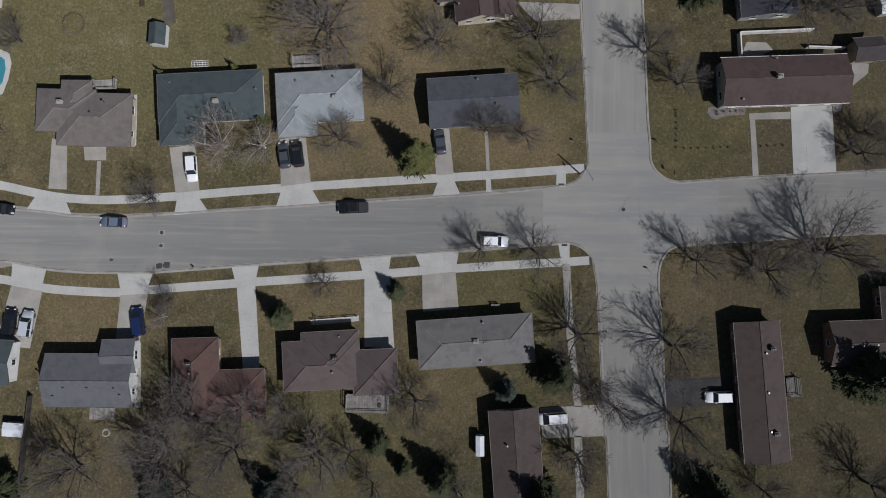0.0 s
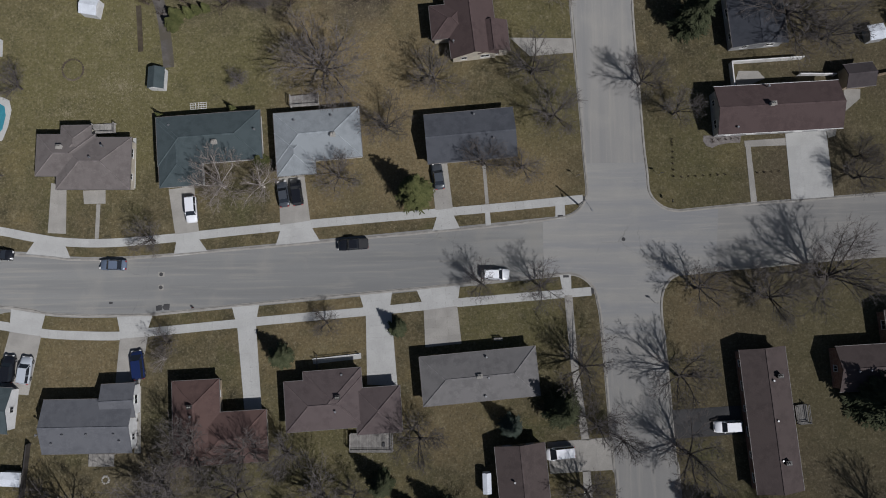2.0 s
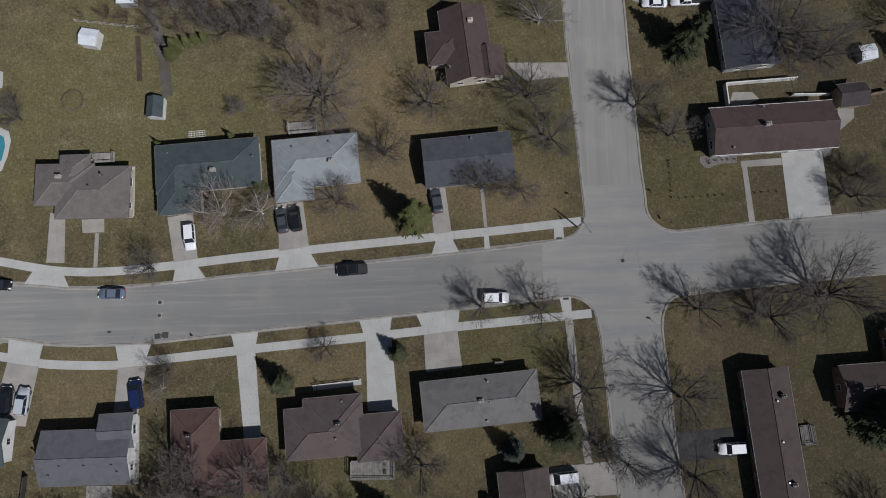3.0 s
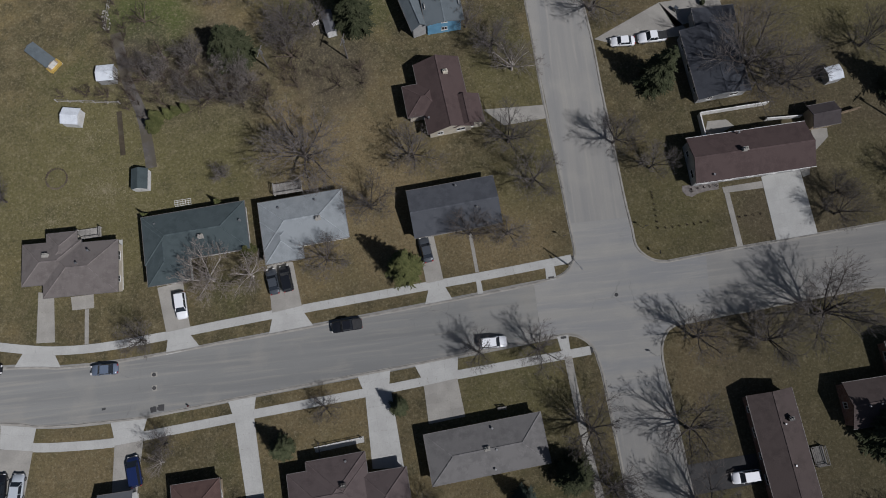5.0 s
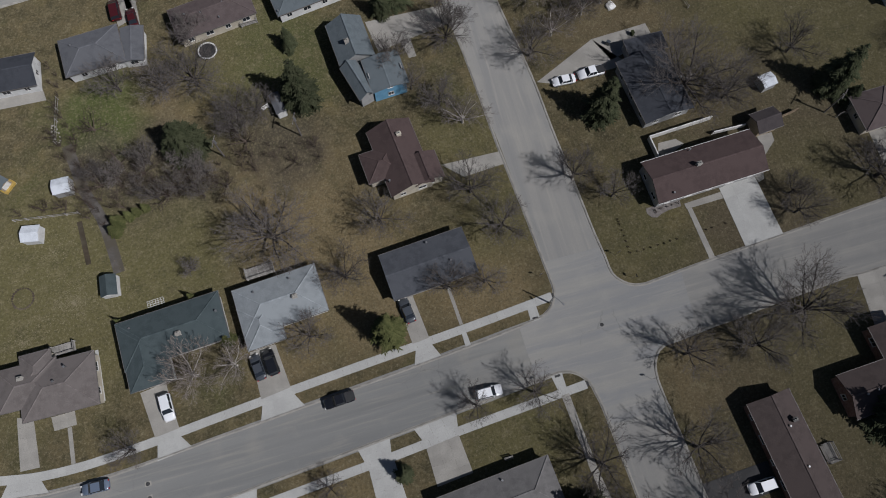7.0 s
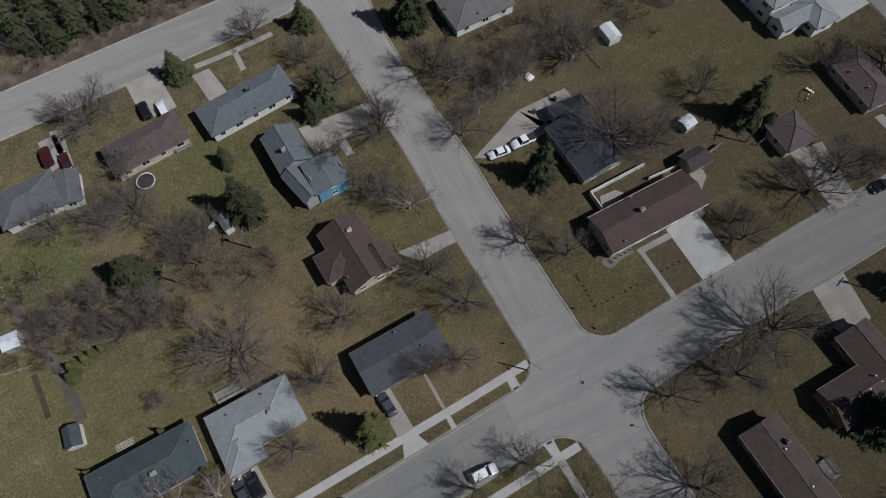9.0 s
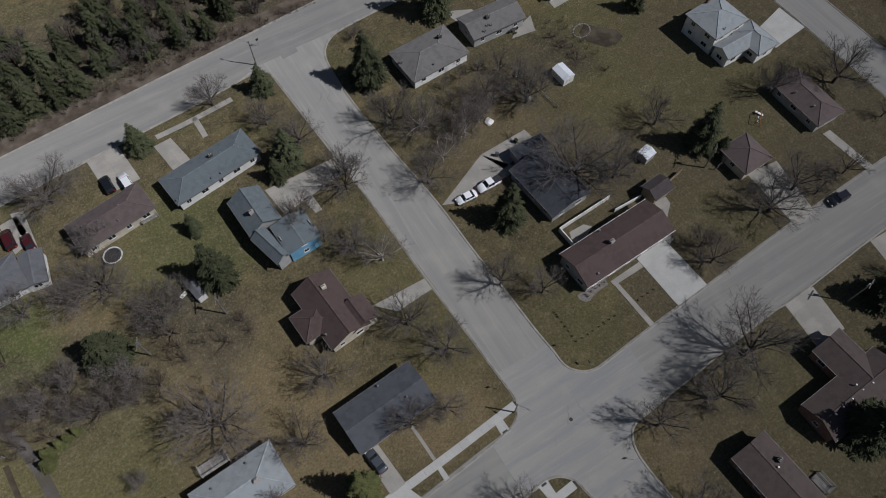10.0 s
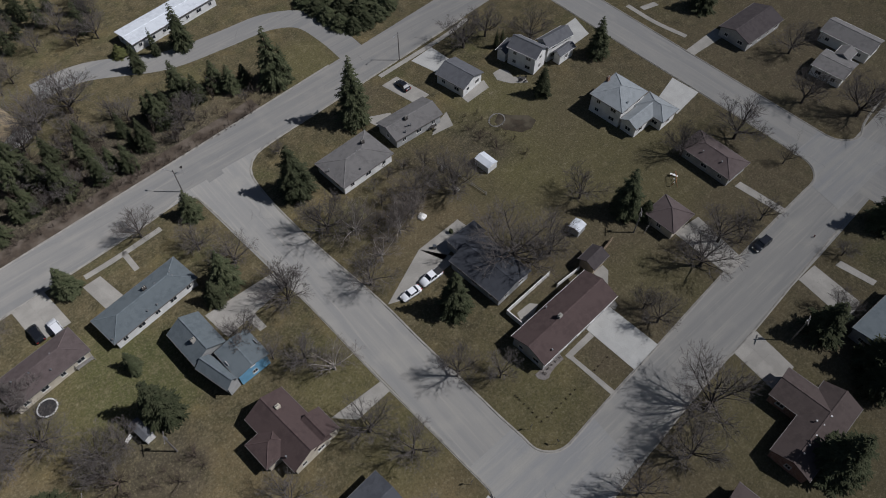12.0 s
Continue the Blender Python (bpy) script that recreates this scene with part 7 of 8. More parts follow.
tree(-17.7, 108.3, 0.8, 1.9, "brush", group="woodland trees")
tree(11.8, 109.1, 0.4, 0.9, "brush", group="woodland trees")
tree(-18.2, 109.6, 0.8, 1.7, "brush", group="woodland trees")
tree(21.0, 108.7, 0.4, 1.0, "brush", group="woodland trees")
tree(48.4, 109.8, 0.8, 1.7, "brush", group="woodland trees")
tree(10.4, 110.2, 0.4, 1.0, "brush", group="woodland trees")
tree(5.6, 109.8, 0.8, 1.9, "brush", group="woodland trees")
tree(25.7, 107.2, 0.7, 1.6, "brush", group="woodland trees")
tree(7.1, 110.1, 1.0, 2.1, "brush", group="woodland trees")
tree(28.1, 108.2, 0.8, 2.1, "brush", group="woodland trees")
tree(2.8, 108.7, 1.0, 2.1, "brush", group="woodland trees")
tree(-15.5, 108.4, 0.4, 1.1, "brush", group="woodland trees")
tree(42.7, 108.2, 0.8, 1.6, "brush", group="woodland trees")
tree(-8.7, 108.6, 0.4, 1.1, "brush", group="woodland trees")
tree(37.5, 107.6, 0.7, 1.6, "brush", group="woodland trees")
tree(-10.3, 110.6, 0.5, 1.3, "brush", group="woodland trees")
tree(13.4, 109.9, 0.7, 1.5, "brush", group="woodland trees")
tree(6.7, 108.3, 0.8, 1.6, "brush", group="woodland trees")
tree(9.2, 109.3, 0.8, 1.7, "brush", group="woodland trees")
tree(17.9, 109.6, 0.8, 1.7, "brush", group="woodland trees")
tree(15.4, 109.6, 1.0, 2.1, "brush", group="woodland trees")
tree(26.3, 109.2, 0.9, 1.9, "brush", group="woodland trees")
tree(32.4, 108.3, 0.8, 1.7, "brush", group="woodland trees")
tree(-6.5, 109.5, 0.6, 1.6, "brush", group="woodland trees")
tree(29.9, 109.0, 0.5, 1.1, "brush", group="woodland trees")
tree(24.5, 108.8, 0.3, 0.8, "brush", group="woodland trees")
tree(49.8, 109.5, 0.3, 0.8, "brush", group="woodland trees")
tree(27.1, 107.5, 0.8, 1.7, "brush", group="woodland trees")
tree(-1.7, 109.9, 0.5, 1.2, "brush", group="woodland trees")
tree(-14.1, 108.1, 0.6, 1.5, "brush", group="woodland trees")
tree(-10.4, 108.3, 0.8, 2.0, "brush", group="woodland trees")
tree(16.7, 109.7, 0.7, 1.5, "brush", group="woodland trees")
tree(29.5, 107.2, 0.5, 1.1, "brush", group="woodland trees")
tree(39.0, 108.8, 0.7, 2.0, "brush", group="woodland trees")
tree(-20.7, 110.4, 0.5, 1.5, "brush", group="woodland trees")
tree(53.3, 110.5, 0.9, 1.8, "brush", group="woodland trees")
tree(-19.5, 108.7, 0.9, 1.8, "brush", group="woodland trees")
tree(8.1, 108.5, 0.4, 1.0, "brush", group="woodland trees")
tree(3.1, 110.5, 0.7, 1.6, "brush", group="woodland trees")
tree(14.2, 107.6, 0.5, 1.1, "brush", group="woodland trees")
tree(44.0, 108.9, 1.0, 2.1, "brush", group="woodland trees")
tree(-7.8, 109.7, 0.4, 1.0, "brush", group="woodland trees")
tree(40.0, 107.5, 0.4, 0.8, "brush", group="woodland trees")
tree(-11.8, 108.3, 0.9, 2.0, "brush", group="woodland trees")
tree(5.2, 108.3, 0.5, 1.1, "brush", group="woodland trees")
tree(1.0, 109.8, 0.3, 0.8, "brush", group="woodland trees")
tree(22.2, 109.3, 0.8, 1.6, "brush", group="woodland trees")
tree(-2.9, 110.2, 0.7, 1.7, "brush", group="woodland trees")
tree(-18.5, 112.4, 0.9, 2.0, "brush", group="woodland trees")
tree(-7.0, 108.3, 0.3, 0.8, "brush", group="woodland trees")
tree(17.3, 107.8, 0.8, 1.6, "brush", group="woodland trees")
tree(-19.5, 111.7, 0.6, 1.2, "brush", group="woodland trees")
tree(46.9, 110.2, 0.5, 1.3, "brush", group="woodland trees")
tree(-3.8, 109.0, 0.6, 1.3, "brush", group="woodland trees")
tree(-16.9, 109.3, 0.8, 1.9, "brush", group="woodland trees")
tree(55.0, 110.4, 0.6, 1.5, "brush", group="woodland trees")
tree(-13.8, 110.3, 0.7, 1.9, "brush", group="woodland trees")
tree(51.1, 111.0, 0.7, 1.5, "brush", group="woodland trees")
tree(-9.1, 110.6, 0.3, 0.9, "brush", group="woodland trees")
tree(45.2, 108.4, 1.0, 2.1, "brush", group="woodland trees")
tree(35.4, 107.4, 0.8, 1.6, "brush", group="woodland trees")
tree(31.2, 108.9, 0.9, 1.9, "brush", group="woodland trees")
tree(18.8, 107.4, 0.4, 0.8, "brush", group="woodland trees")
tree(46.5, 108.8, 0.4, 0.9, "brush", group="woodland trees")
tree(4.5, 110.5, 0.9, 2.0, "brush", group="woodland trees")
tree(9.3, 108.0, 0.8, 1.9, "brush", group="woodland trees")
tree(-7.1, 110.7, 0.3, 0.8, "brush", group="woodland trees")
tree(-1.0, 108.5, 0.6, 1.2, "brush", group="woodland trees")
tree(49.3, 110.7, 0.5, 1.3, "brush", group="woodland trees")
tree(33.6, 107.5, 0.7, 1.9, "brush", group="woodland trees")
tree(-19.3, 110.4, 0.6, 1.3, "brush", group="woodland trees")
tree(-9.6, 109.3, 0.5, 1.2, "brush", group="woodland trees")
tree(38.8, 107.6, 0.4, 1.0, "brush", group="woodland trees")
tree(20.8, 107.3, 0.6, 1.3, "brush", group="woodland trees")
tree(8.3, 110.3, 0.6, 1.4, "brush", group="woodland trees")
tree(5.3, 157.9, 3.8, 8.2, "dark", group="woodland trees")
tree(10.3, 174.5, 4.2, 8.6, "dark", group="woodland trees")
tree(24.0, 160.9, 3.3, 8.2, "dark", group="woodland trees")
tree(23.0, 170.3, 3.9, 8.5, "dark", group="woodland trees")
tree(31.0, 166.3, 3.7, 9.8, "dark", group="woodland trees")
tree(32.3, 172.7, 3.2, 7.6, "dark", group="woodland trees")
tree(29.5, 160.3, 4.1, 8.3, "dark", group="woodland trees")
tree(14.7, 165.4, 3.2, 8.2, "dark", group="woodland trees")
tree(31.9, 177.8, 3.0, 8.2, "dark", group="woodland trees")
tree(1.5, 155.1, 3.4, 8.4, "dark", group="woodland trees")
conifer(30.9, 172.9, 3.0, 13.3, "wood")
conifer(24.4, 181.0, 2.1, 9.9, "wood")
conifer(20.1, 175.6, 2.7, 13.4, "wood")
conifer(9.6, 169.9, 2.6, 12.7, "wood")
conifer(16.9, 186.4, 2.8, 12.7, "wood")
conifer(13.5, 175.2, 2.4, 9.5, "wood")
conifer(17.7, 181.4, 2.6, 10.4, "wood")
conifer(27.9, 165.2, 2.7, 11.4, "wood")
tree(-22.6, 131.7, 2.0, 5.1, "small", group="woodland trees")
tree(-26.3, 134.6, 2.1, 5.2, "small", group="woodland trees")
tree(2.8, 113.4, 2.8, 7.0, "small", group="woodland trees")
tree(-25.9, 112.7, 2.7, 7.3, "small", group="woodland trees")
tree(-39.8, 110.6, 2.6, 6.3, "small", group="woodland trees")
tree(-13.6, 126.2, 3.2, 7.2, "small", group="woodland trees")
tree(-6.4, 112.0, 2.2, 5.1, "small", group="woodland trees")
tree(-4.6, 114.5, 2.1, 4.7, "small", group="woodland trees")
tree(-36.4, 118.7, 3.0, 6.6, "small", group="woodland trees")
tree(-34.2, 108.4, 3.1, 7.2, "small", group="woodland trees")
tree(9.8, 111.7, 2.5, 5.0, "small", group="woodland trees")
tree(-25.1, 126.6, 3.4, 6.7, "small", group="woodland trees")
tree(4.4, 113.4, 1.5, 4.1, "brush", group="woodland trees")
tree(-13.1, 126.6, 2.6, 5.3, "brush", group="woodland trees")
tree(-29.0, 130.0, 2.2, 6.0, "brush", group="woodland trees")
tree(-2.9, 108.3, 1.7, 4.6, "brush", group="woodland trees")
tree(-28.5, 113.6, 2.9, 5.8, "brush", group="woodland trees")
tree(-29.6, 135.5, 2.3, 5.9, "brush", group="woodland trees")
tree(-32.4, 136.2, 2.6, 5.6, "brush", group="woodland trees")
tree(-26.1, 125.0, 2.3, 6.3, "brush", group="woodland trees")
tree(-6.5, 120.1, 1.7, 4.6, "brush", group="woodland trees")
tree(-32.5, 118.2, 2.8, 6.3, "brush", group="woodland trees")
tree(-26.8, 119.3, 1.7, 4.6, "brush", group="woodland trees")
tree(-35.2, 120.7, 2.4, 6.4, "brush", group="woodland trees")
tree(15.6, 110.2, 2.2, 5.7, "brush", group="woodland trees")
tree(-36.7, 123.8, 2.6, 5.9, "brush", group="woodland trees")
tree(-34.6, 108.1, 2.1, 4.3, "brush", group="woodland trees")
tree(-31.8, 109.9, 2.1, 5.9, "brush", group="woodland trees")
tree(2.1, 111.7, 2.7, 5.9, "brush", group="woodland trees")
tree(-34.8, 131.3, 2.2, 5.4, "brush", group="woodland trees")
tree(-1.6, 110.3, 1.3, 3.3, "brush", group="woodland trees")
tree(-22.3, 131.2, 1.0, 2.7, "brush", group="woodland trees")
tree(-19.6, 125.9, 0.7, 1.8, "brush", group="woodland trees")
tree(-12.5, 117.9, 1.4, 3.4, "brush", group="woodland trees")
tree(-6.4, 114.5, 0.7, 1.9, "brush", group="woodland trees")
tree(-33.4, 111.7, 1.4, 3.4, "brush", group="woodland trees")
tree(-20.8, 117.6, 0.9, 2.0, "brush", group="woodland trees")
tree(-15.3, 121.5, 0.7, 1.8, "brush", group="woodland trees")
tree(-3.3, 113.6, 1.7, 3.4, "brush", group="woodland trees")
tree(-38.8, 112.4, 1.3, 2.8, "brush", group="woodland trees")
tree(-26.4, 132.8, 1.5, 3.1, "brush", group="woodland trees")
tree(-30.1, 121.2, 1.7, 3.5, "brush", group="woodland trees")
tree(-28.3, 128.1, 1.3, 2.9, "brush", group="woodland trees")
tree(-36.2, 107.3, 1.1, 2.4, "brush", group="woodland trees")
tree(-35.4, 134.3, 1.2, 3.1, "brush", group="woodland trees")
tree(-33.3, 119.6, 1.2, 3.2, "brush", group="woodland trees")
tree(-13.4, 112.6, 1.0, 2.5, "brush", group="woodland trees")
tree(-37.1, 128.7, 1.0, 2.0, "brush", group="woodland trees")
tree(-22.6, 133.4, 1.5, 3.2, "brush", group="woodland trees")
tree(-43.5, 113.6, 1.2, 3.0, "brush", group="woodland trees")
tree(-28.7, 125.6, 0.7, 2.0, "brush", group="woodland trees")
tree(-36.4, 109.7, 1.4, 2.9, "brush", group="woodland trees")
tree(-33.8, 130.0, 1.3, 2.7, "brush", group="woodland trees")
tree(-14.8, 117.4, 1.0, 2.7, "brush", group="woodland trees")
tree(-39.5, 115.8, 1.4, 3.4, "brush", group="woodland trees")
tree(-29.4, 133.7, 1.4, 2.7, "brush", group="woodland trees")
tree(-40.2, 110.0, 1.3, 3.0, "brush", group="woodland trees")
tree(-24.3, 128.4, 0.8, 2.0, "brush", group="woodland trees")
tree(-29.3, 112.0, 1.6, 3.1, "brush", group="woodland trees")
tree(-15.5, 109.8, 1.5, 3.4, "brush", group="woodland trees")
tree(-8.7, 106.9, 1.1, 2.5, "brush", group="woodland trees")
tree(20.0, 107.8, 0.8, 1.8, "brush", group="woodland trees")
tree(6.9, 107.5, 1.4, 2.7, "brush", group="woodland trees")
tree(-3.2, 106.6, 0.9, 2.3, "brush", group="woodland trees")
tree(-38.4, 106.7, 0.7, 1.8, "brush", group="woodland trees")
tree(-24.0, 107.0, 1.1, 2.5, "brush", group="woodland trees")
tree(-32.6, 105.3, 0.7, 1.7, "brush", group="woodland trees")
tree(-21.1, 106.5, 1.3, 2.6, "brush", group="woodland trees")
tree(3.4, 107.7, 1.1, 2.2, "brush", group="woodland trees")
tree(-13.8, 107.6, 1.3, 2.9, "brush", group="woodland trees")
tree(-15.8, 106.4, 0.8, 1.8, "brush", group="woodland trees")
tree(15.0, 108.3, 1.4, 2.9, "brush", group="woodland trees")
tree(-36.4, 105.1, 0.9, 2.3, "brush", group="woodland trees")
tree(-5.9, 107.1, 0.8, 1.8, "brush", group="woodland trees")
tree(22.4, 107.9, 0.8, 2.2, "brush", group="woodland trees")
tree(-18.2, 107.1, 0.7, 1.5, "brush", group="woodland trees")
tree(12.7, 107.3, 1.2, 2.7, "brush", group="woodland trees")
tree(10.8, 108.5, 0.8, 2.0, "brush", group="woodland trees")
tree(-27.6, 106.7, 0.8, 1.8, "brush", group="woodland trees")
tree(-40.1, 104.9, 1.2, 2.9, "brush", group="woodland trees")
tree(-29.9, 105.9, 1.0, 2.2, "brush", group="woodland trees")
tree(-0.8, 107.6, 1.0, 2.6, "brush", group="woodland trees")
tree(-34.9, 106.9, 0.9, 1.8, "brush", group="woodland trees")
tree(17.8, 108.7, 1.0, 2.2, "brush", group="woodland trees")
tree(-11.3, 107.4, 1.1, 2.2, "brush", group="woodland trees")
tree(9.1, 107.0, 0.6, 1.7, "brush", group="woodland trees")
tree(-53.3, 49.3, 0.8, 2.0, "brush", group="woodland trees")
tree(-39.5, 40.8, 1.1, 2.4, "brush", group="woodland trees")
tree(-53.3, 67.7, 1.0, 2.6, "brush", group="woodland trees")
tree(-21.8, 44.1, 1.6, 3.9, "brush", group="woodland trees")
tree(-26.0, 43.2, 0.9, 1.8, "brush", group="woodland trees")
tree(-31.0, 39.3, 0.9, 2.1, "brush", group="woodland trees")
tree(-55.6, 42.7, 1.4, 3.3, "brush", group="woodland trees")
tree(-52.4, 44.9, 1.8, 4.2, "brush", group="woodland trees")
tree(-53.4, 61.0, 1.5, 4.0, "brush", group="woodland trees")
tree(-35.5, 40.6, 0.8, 1.6, "brush", group="woodland trees")
tree(-58.2, 43.6, 1.5, 3.2, "brush", group="woodland trees")
tree(-54.2, 63.8, 1.5, 3.2, "brush", group="woodland trees")
tree(-20.1, 41.2, 1.3, 2.6, "brush", group="woodland trees")
tree(-47.0, 40.3, 1.0, 2.7, "brush", group="woodland trees")
tree(-29.9, 37.5, 0.9, 2.1, "brush", group="woodland trees")
tree(-45.4, 41.5, 1.3, 2.9, "brush", group="woodland trees")
tree(-30.8, 42.3, 1.0, 2.3, "brush", group="woodland trees")
tree(-51.7, 53.2, 1.2, 2.4, "brush", group="woodland trees")
tree(-19.9, 43.4, 1.5, 3.6, "brush", group="woodland trees")
tree(-40.6, 42.6, 1.7, 4.0, "brush", group="woodland trees")
tree(-17.5, 43.1, 0.6, 1.7, "brush", group="woodland trees")
tree(-44.6, 39.6, 1.7, 4.1, "brush", group="woodland trees")
tree(-10.5, 43.4, 0.8, 1.9, "brush", group="woodland trees")
tree(-34.1, 39.2, 1.5, 3.8, "brush", group="woodland trees")
tree(-25.0, 41.0, 0.8, 2.0, "brush", group="woodland trees")
tree(-50.8, 46.7, 1.0, 2.0, "brush", group="woodland trees")
tree(-38.2, 43.4, 1.3, 3.7, "brush", group="woodland trees")
tree(-53.3, 70.5, 0.8, 1.9, "brush", group="woodland trees")
tree(-44.1, 43.6, 1.7, 3.5, "brush", group="woodland trees")
tree(-16.2, 44.6, 0.9, 2.0, "brush", group="woodland trees")
tree(-51.0, 39.2, 1.4, 3.8, "brush", group="woodland trees")
tree(-51.7, 55.8, 1.5, 3.7, "brush", group="woodland trees")
tree(-53.7, 52.1, 1.4, 3.5, "brush", group="woodland trees")
tree(-29.2, 41.1, 0.9, 2.0, "brush", group="woodland trees")
tree(-50.2, 44.4, 1.3, 3.3, "brush", group="woodland trees")
tree(-35.4, 43.8, 1.0, 2.5, "brush", group="woodland trees")
tree(-51.2, 42.7, 1.4, 3.6, "brush", group="woodland trees")
tree(-55.0, 57.2, 1.8, 4.1, "brush", group="woodland trees")
tree(-63.0, 43.2, 1.1, 2.8, "brush", group="woodland trees")
tree(-23.8, 43.8, 0.9, 2.2, "brush", group="woodland trees")
tree(-54.4, 55.2, 1.6, 3.8, "brush", group="woodland trees")
tree(-52.6, 40.8, 0.7, 1.6, "brush", group="woodland trees")
tree(-51.2, 49.9, 1.4, 3.1, "brush", group="woodland trees")
tree(-13.3, 43.3, 1.1, 2.5, "brush", group="woodland trees")
tree(-52.6, 58.8, 1.0, 2.2, "brush", group="woodland trees")
tree(-42.7, 42.0, 1.1, 3.0, "brush", group="woodland trees")
tree(-48.5, 37.4, 1.0, 2.2, "brush", group="woodland trees")
tree(-32.8, 43.9, 1.1, 2.6, "brush", group="woodland trees")
tree(-8.0, 42.0, 1.8, 3.6, "brush", group="woodland trees")
tree(-48.3, 42.1, 1.5, 3.5, "brush", group="woodland trees")
tree(-33.9, 42.2, 1.4, 3.1, "brush", group="woodland trees")
tree(-49.1, 40.0, 0.9, 2.0, "brush", group="woodland trees")
tree(-22.1, 41.9, 1.2, 2.6, "brush", group="woodland trees")
tree(-54.5, 72.3, 1.3, 3.5, "brush", group="woodland trees")
tree(-27.1, 39.7, 1.8, 3.8, "brush", group="woodland trees")
tree(-54.9, 69.2, 0.7, 1.7, "brush", group="woodland trees")
tree(-60.7, 44.0, 0.7, 1.8, "brush", group="woodland trees")
tree(-32.2, 40.9, 1.2, 3.0, "brush", group="woodland trees")
tree(-53.5, 65.8, 0.8, 2.1, "brush", group="woodland trees")
tree(-15.5, 41.9, 1.5, 3.6, "brush", group="woodland trees")
tree(-33.4, 40.3, 2.7, 7.0, "dark", group="woodland trees")
tree(-41.1, 42.4, 2.2, 5.2, "dark", group="woodland trees")
tree(-38.3, 47.0, 3.0, 7.2, "dark", group="woodland trees")
tree(-28.5, 41.8, 2.8, 6.8, "dark", group="woodland trees")
tree(-29.8, 37.9, 2.7, 6.4, "dark", group="woodland trees")
tree(-44.3, 44.9, 2.6, 6.8, "dark", group="woodland trees")
tree(-31.6, 45.0, 3.3, 7.0, "dark", group="woodland trees")
tree(-48.0, 46.5, 2.6, 5.9, "dark", group="woodland trees")
tree(-37.9, 39.4, 2.7, 6.2, "dark", group="woodland trees")
tree(82.6, 68.7, 0.6, 1.4, "brush", group="woodland trees")
tree(84.7, 59.9, 0.6, 1.4, "brush", group="woodland trees")
tree(82.2, 72.0, 0.6, 1.4, "brush", group="woodland trees")
tree(82.8, 62.3, 0.8, 1.9, "brush", group="woodland trees")
tree(86.8, 71.8, 0.9, 1.9, "brush", group="woodland trees")
tree(84.1, 63.9, 0.8, 1.8, "brush", group="woodland trees")
tree(83.8, 66.2, 0.8, 2.0, "brush", group="woodland trees")
tree(86.1, 66.1, 0.8, 1.8, "brush", group="woodland trees")
tree(86.2, 69.4, 1.0, 2.1, "brush", group="woodland trees")
tree(84.1, 69.2, 0.5, 1.4, "brush", group="woodland trees")
tree(87.2, 64.3, 0.9, 1.8, "brush", group="woodland trees")
tree(87.0, 61.8, 0.9, 2.1, "brush", group="woodland trees")
tree(87.4, 59.5, 0.9, 1.9, "brush", group="woodland trees")
tree(83.8, 72.9, 0.8, 1.8, "brush", group="woodland trees")
tree(51.5, 64.7, 2.1, 4.6, "small", group="woodland trees")
tree(52.6, 69.1, 1.8, 4.4, "small", group="woodland trees")
tree(71.5, 58.4, 2.7, 6.6, "small", group="woodland trees")
tree(43.4, 62.5, 2.3, 5.8, "small", group="woodland trees")
tree(68.1, 62.8, 3.2, 7.0, "small", group="woodland trees")
tree(66.2, 57.6, 2.6, 6.5, "small", group="woodland trees")
tree(57.3, 69.8, 1.9, 4.7, "small", group="woodland trees")
tree(59.5, 59.9, 2.9, 6.8, "small", group="woodland trees")
tree(66.1, 67.0, 2.4, 6.0, "small", group="woodland trees")
tree(54.9, 61.3, 3.1, 6.7, "small", group="woodland trees")
tree(61.9, 69.6, 1.8, 4.4, "small", group="woodland trees")
tree(46.9, 60.6, 2.8, 6.7, "small", group="woodland trees")
tree(42.5, 53.1, 3.9, 7.0, "birch")
tree(49.8, 56.1, 4.0, 7.5, "birch")
tree(54.3, 57.5, 3.1, 7.0, "birch")
tree(46.5, 55.9, 3.0, 6.0, "birch")

# ---- small plants ----

def clump(x, y, r, label="small brown clump of last year's stalks", group="dead garden perennials"):
    t = thing("garden_plant", x, y, 0, label, "plant", group)
    rng = random.Random(int(x * 7 + y * 13))
    bm = bmesh.new()
    for k in range(14):
        a, q = rng.uniform(0, 6.28), rng.uniform(0.2, 1.0) * r
        rod(bm, (0.1 * math.cos(a), 0.1 * math.sin(a), 0), (q * math.cos(a), q * math.sin(a), r * rng.uniform(0.6, 1.5)), 0.035, 0.012, 3)
    part("stalk_tuft", bm, "brush", t)



clump(43.72, 6.30, 0.28)
clump(45.01, 6.35, 0.28)
clump(46.30, 6.41, 0.28)
clump(47.60, 6.46, 0.28)
clump(48.89, 6.51, 0.28)
clump(50.18, 6.56, 0.28)
clump(51.47, 6.62, 0.28)
clump(57.14, 6.85, 0.28)
clump(58.44, 6.90, 0.28)
clump(59.73, 6.95, 0.28)
clump(61.02, 7.01, 0.28)
clump(42.34, 12.60, 0.28)
clump(42.34, 13.10, 0.28)
clump(42.33, 12.00, 0.28)
clump(42.33, 10.89, 0.28)
clump(42.33, 9.79, 0.28)
clump(42.33, 8.69, 0.28)
clump(42.33, 7.59, 0.28)
clump(42.32, 6.48, 0.28)
clump(49.51, 12.40, 0.45)
clump(51.59, 13.37, 0.45)
clump(53.43, 13.96, 0.45)
clump(55.29, 14.56, 0.45)
clump(57.16, 15.16, 0.45)
clump(59.05, 15.77, 0.45)
clump(-51.79, -30.05, 0.5)
clump(-51.64, -32.01, 0.5)
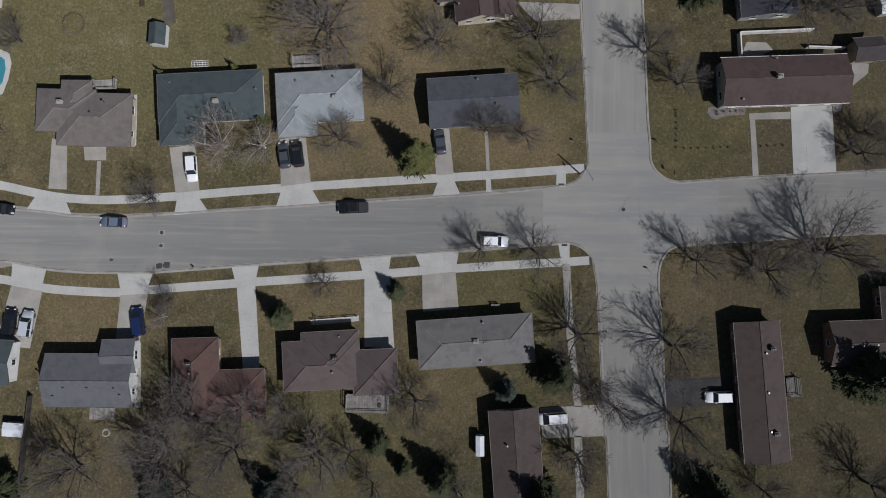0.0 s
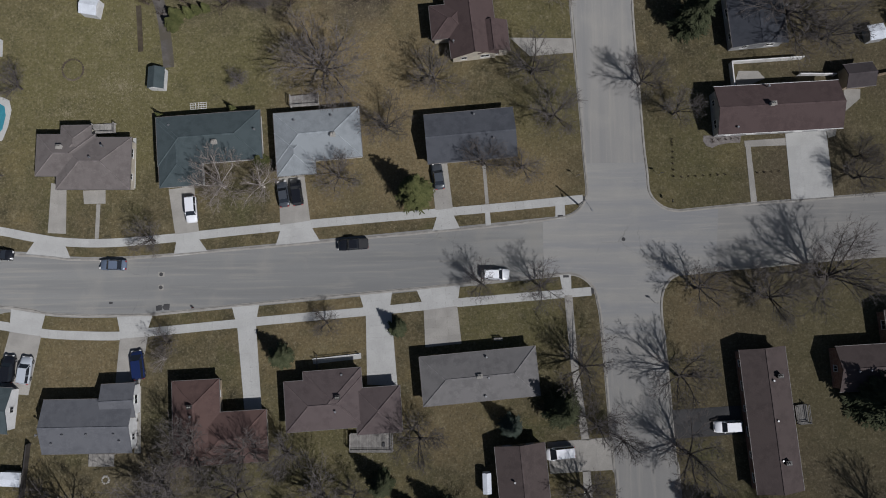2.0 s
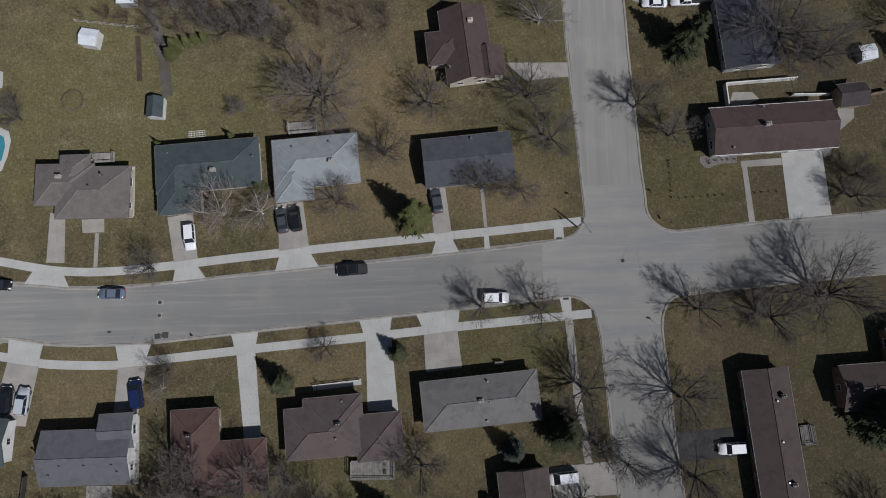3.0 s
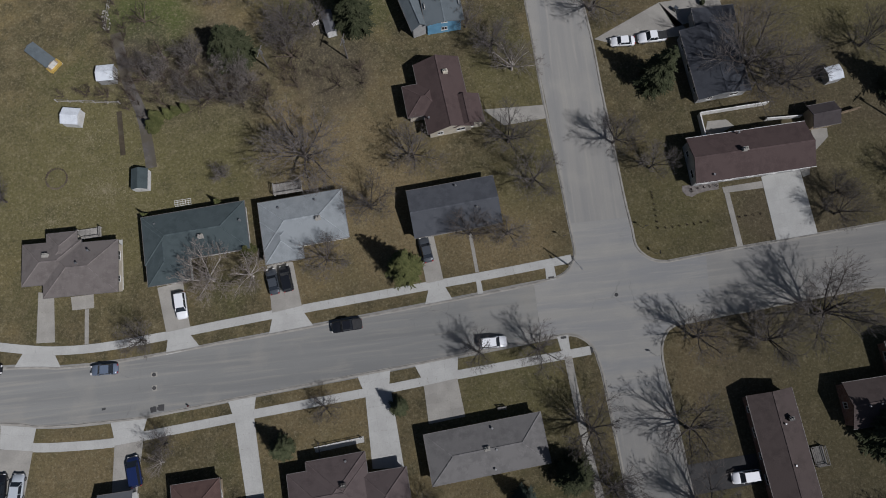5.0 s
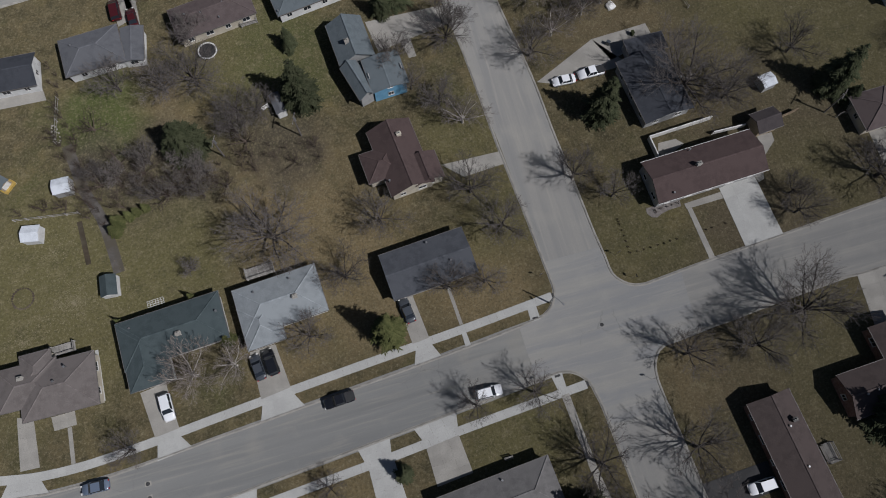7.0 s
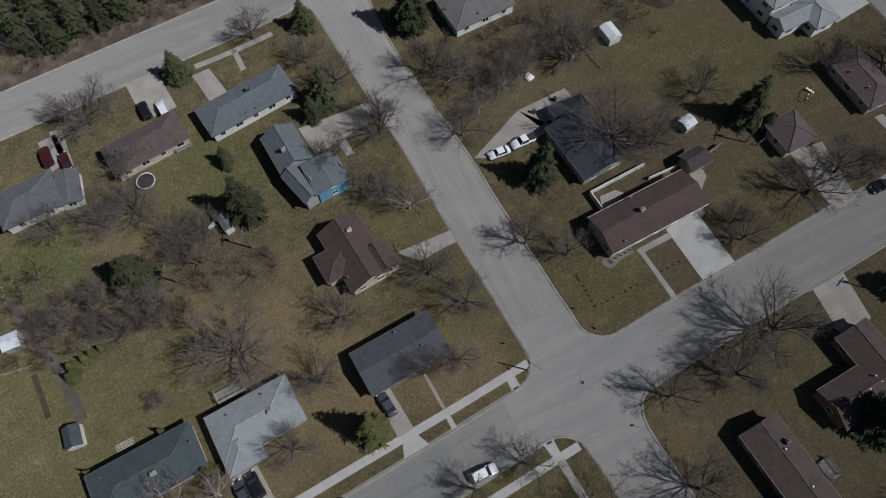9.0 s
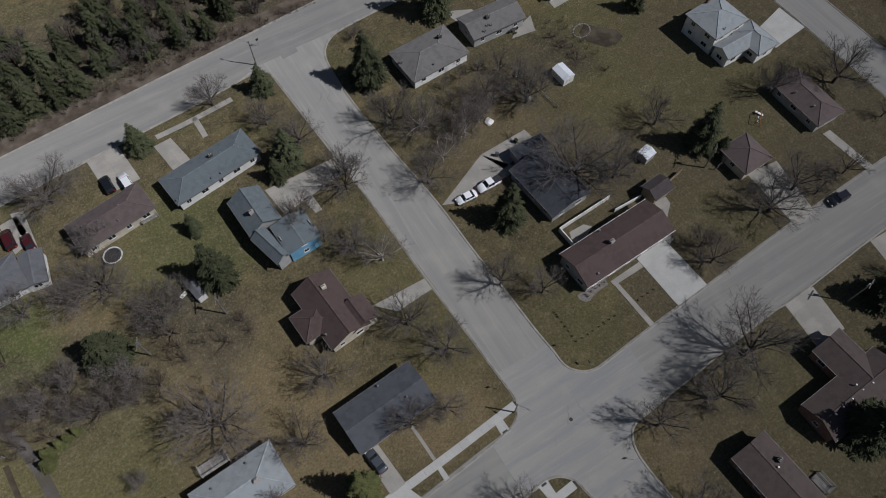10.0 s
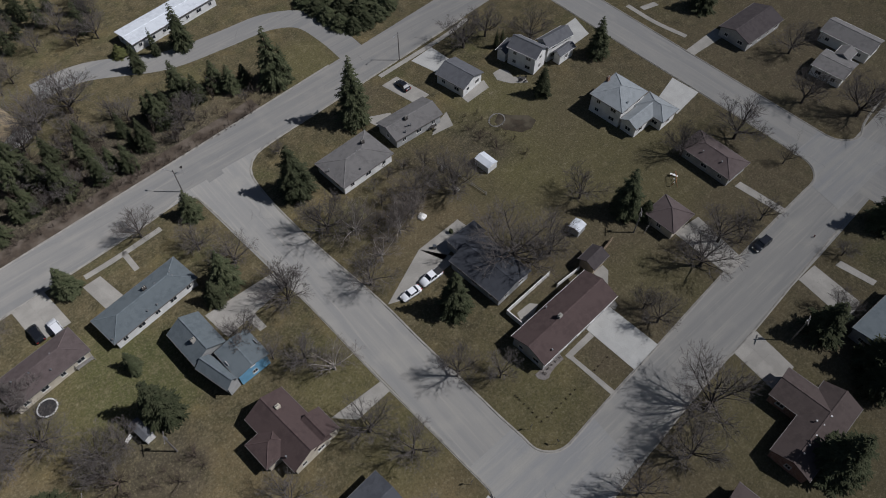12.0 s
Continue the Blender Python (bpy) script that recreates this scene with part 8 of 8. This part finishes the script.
clump(-51.37, -34.45, 0.5)
clump(-51.21, -36.89, 0.5)
clump(-51.37, -38.35, 0.5)
clump(70.57, 6.68, 0.3)
clump(72.06, 6.70, 0.3)
clump(73.06, 7.31, 0.3)

# ---- leaves and clutter ----
leaf_litter(-55.8, 24.2, 11, 7, 1500)
leaf_litter(-65.1, 19.5, 9, 6, 700)
leaf_litter(94.8, 74.8, 8, 6, 900)
leaf_litter(91.3, 46.3, 14, 8, 800)
leaf_litter(-58.3, 34.7, 8, 9, 600)
leaf_litter(-12.3, -41.3, 9, 7, 700)
leaf_litter(46.5, 59.4, 7, 5, 400)
swing_set(105.91, 26.15, 40)
heap(56.20, 56.35, 1.1, "heap under a white tarpaulin", "trim")
heap(67.05, 57.10, 0.7, "small pale weathered stump", "old_concrete")
stones(-54.97, 57.92, 0.6, 2.0, 14, 10, "row of pale broken stones along a hedge")
shed(8.21, -45.53, 1.45, 3.44, 0.6, 1.80, 0.30, "white_wall", "roof_white", "narrow white storage shed beside a house")
driveway((73.48, 21.87), (76.47, 21.72), (76.31, 20.01), (73.31, 17.55), 1, 1, "old_concrete", "small concrete path beside a garage")
driveway((-21.38, -24.55), (-13.02, -23.60), (-12.95, -24.60), (-21.20, -25.40), 4, 1, "concrete", "concrete walk along the house front")
fence((-21.19, -24.53), (-13.31, -23.86), 0.90, "white front railing along a walk", "trim", False)
clump(49.51, 12.88, 0.42)
clump(50.66, 12.92, 0.42)
clump(51.80, 12.96, 0.42)
clump(52.95, 12.99, 0.42)
clump(54.10, 13.03, 0.42)


def lattice(x, y, rot, w, d):
    """A white lattice panel lying on low blocks in the grass."""
    t = thing("trellis", x, y, rot, "white wooden trellis panel lying on the lawn", "trellis")
    for k in range(7):
        u = -w / 2 + w * k / 6
        part("slat", box(bmesh.new(), u - 0.03, u + 0.03, -d / 2, d / 2, 0.06, 0.09), "trim", t)
    for k in range(4):
        v = -d / 2 + d * k / 3
        part("slat", box(bmesh.new(), -w / 2, w / 2, v - 0.03, v + 0.03, 0.0, 0.058), "trim", t)


lattice(-41.77, 20.47, 3, 2.9, 1.1)
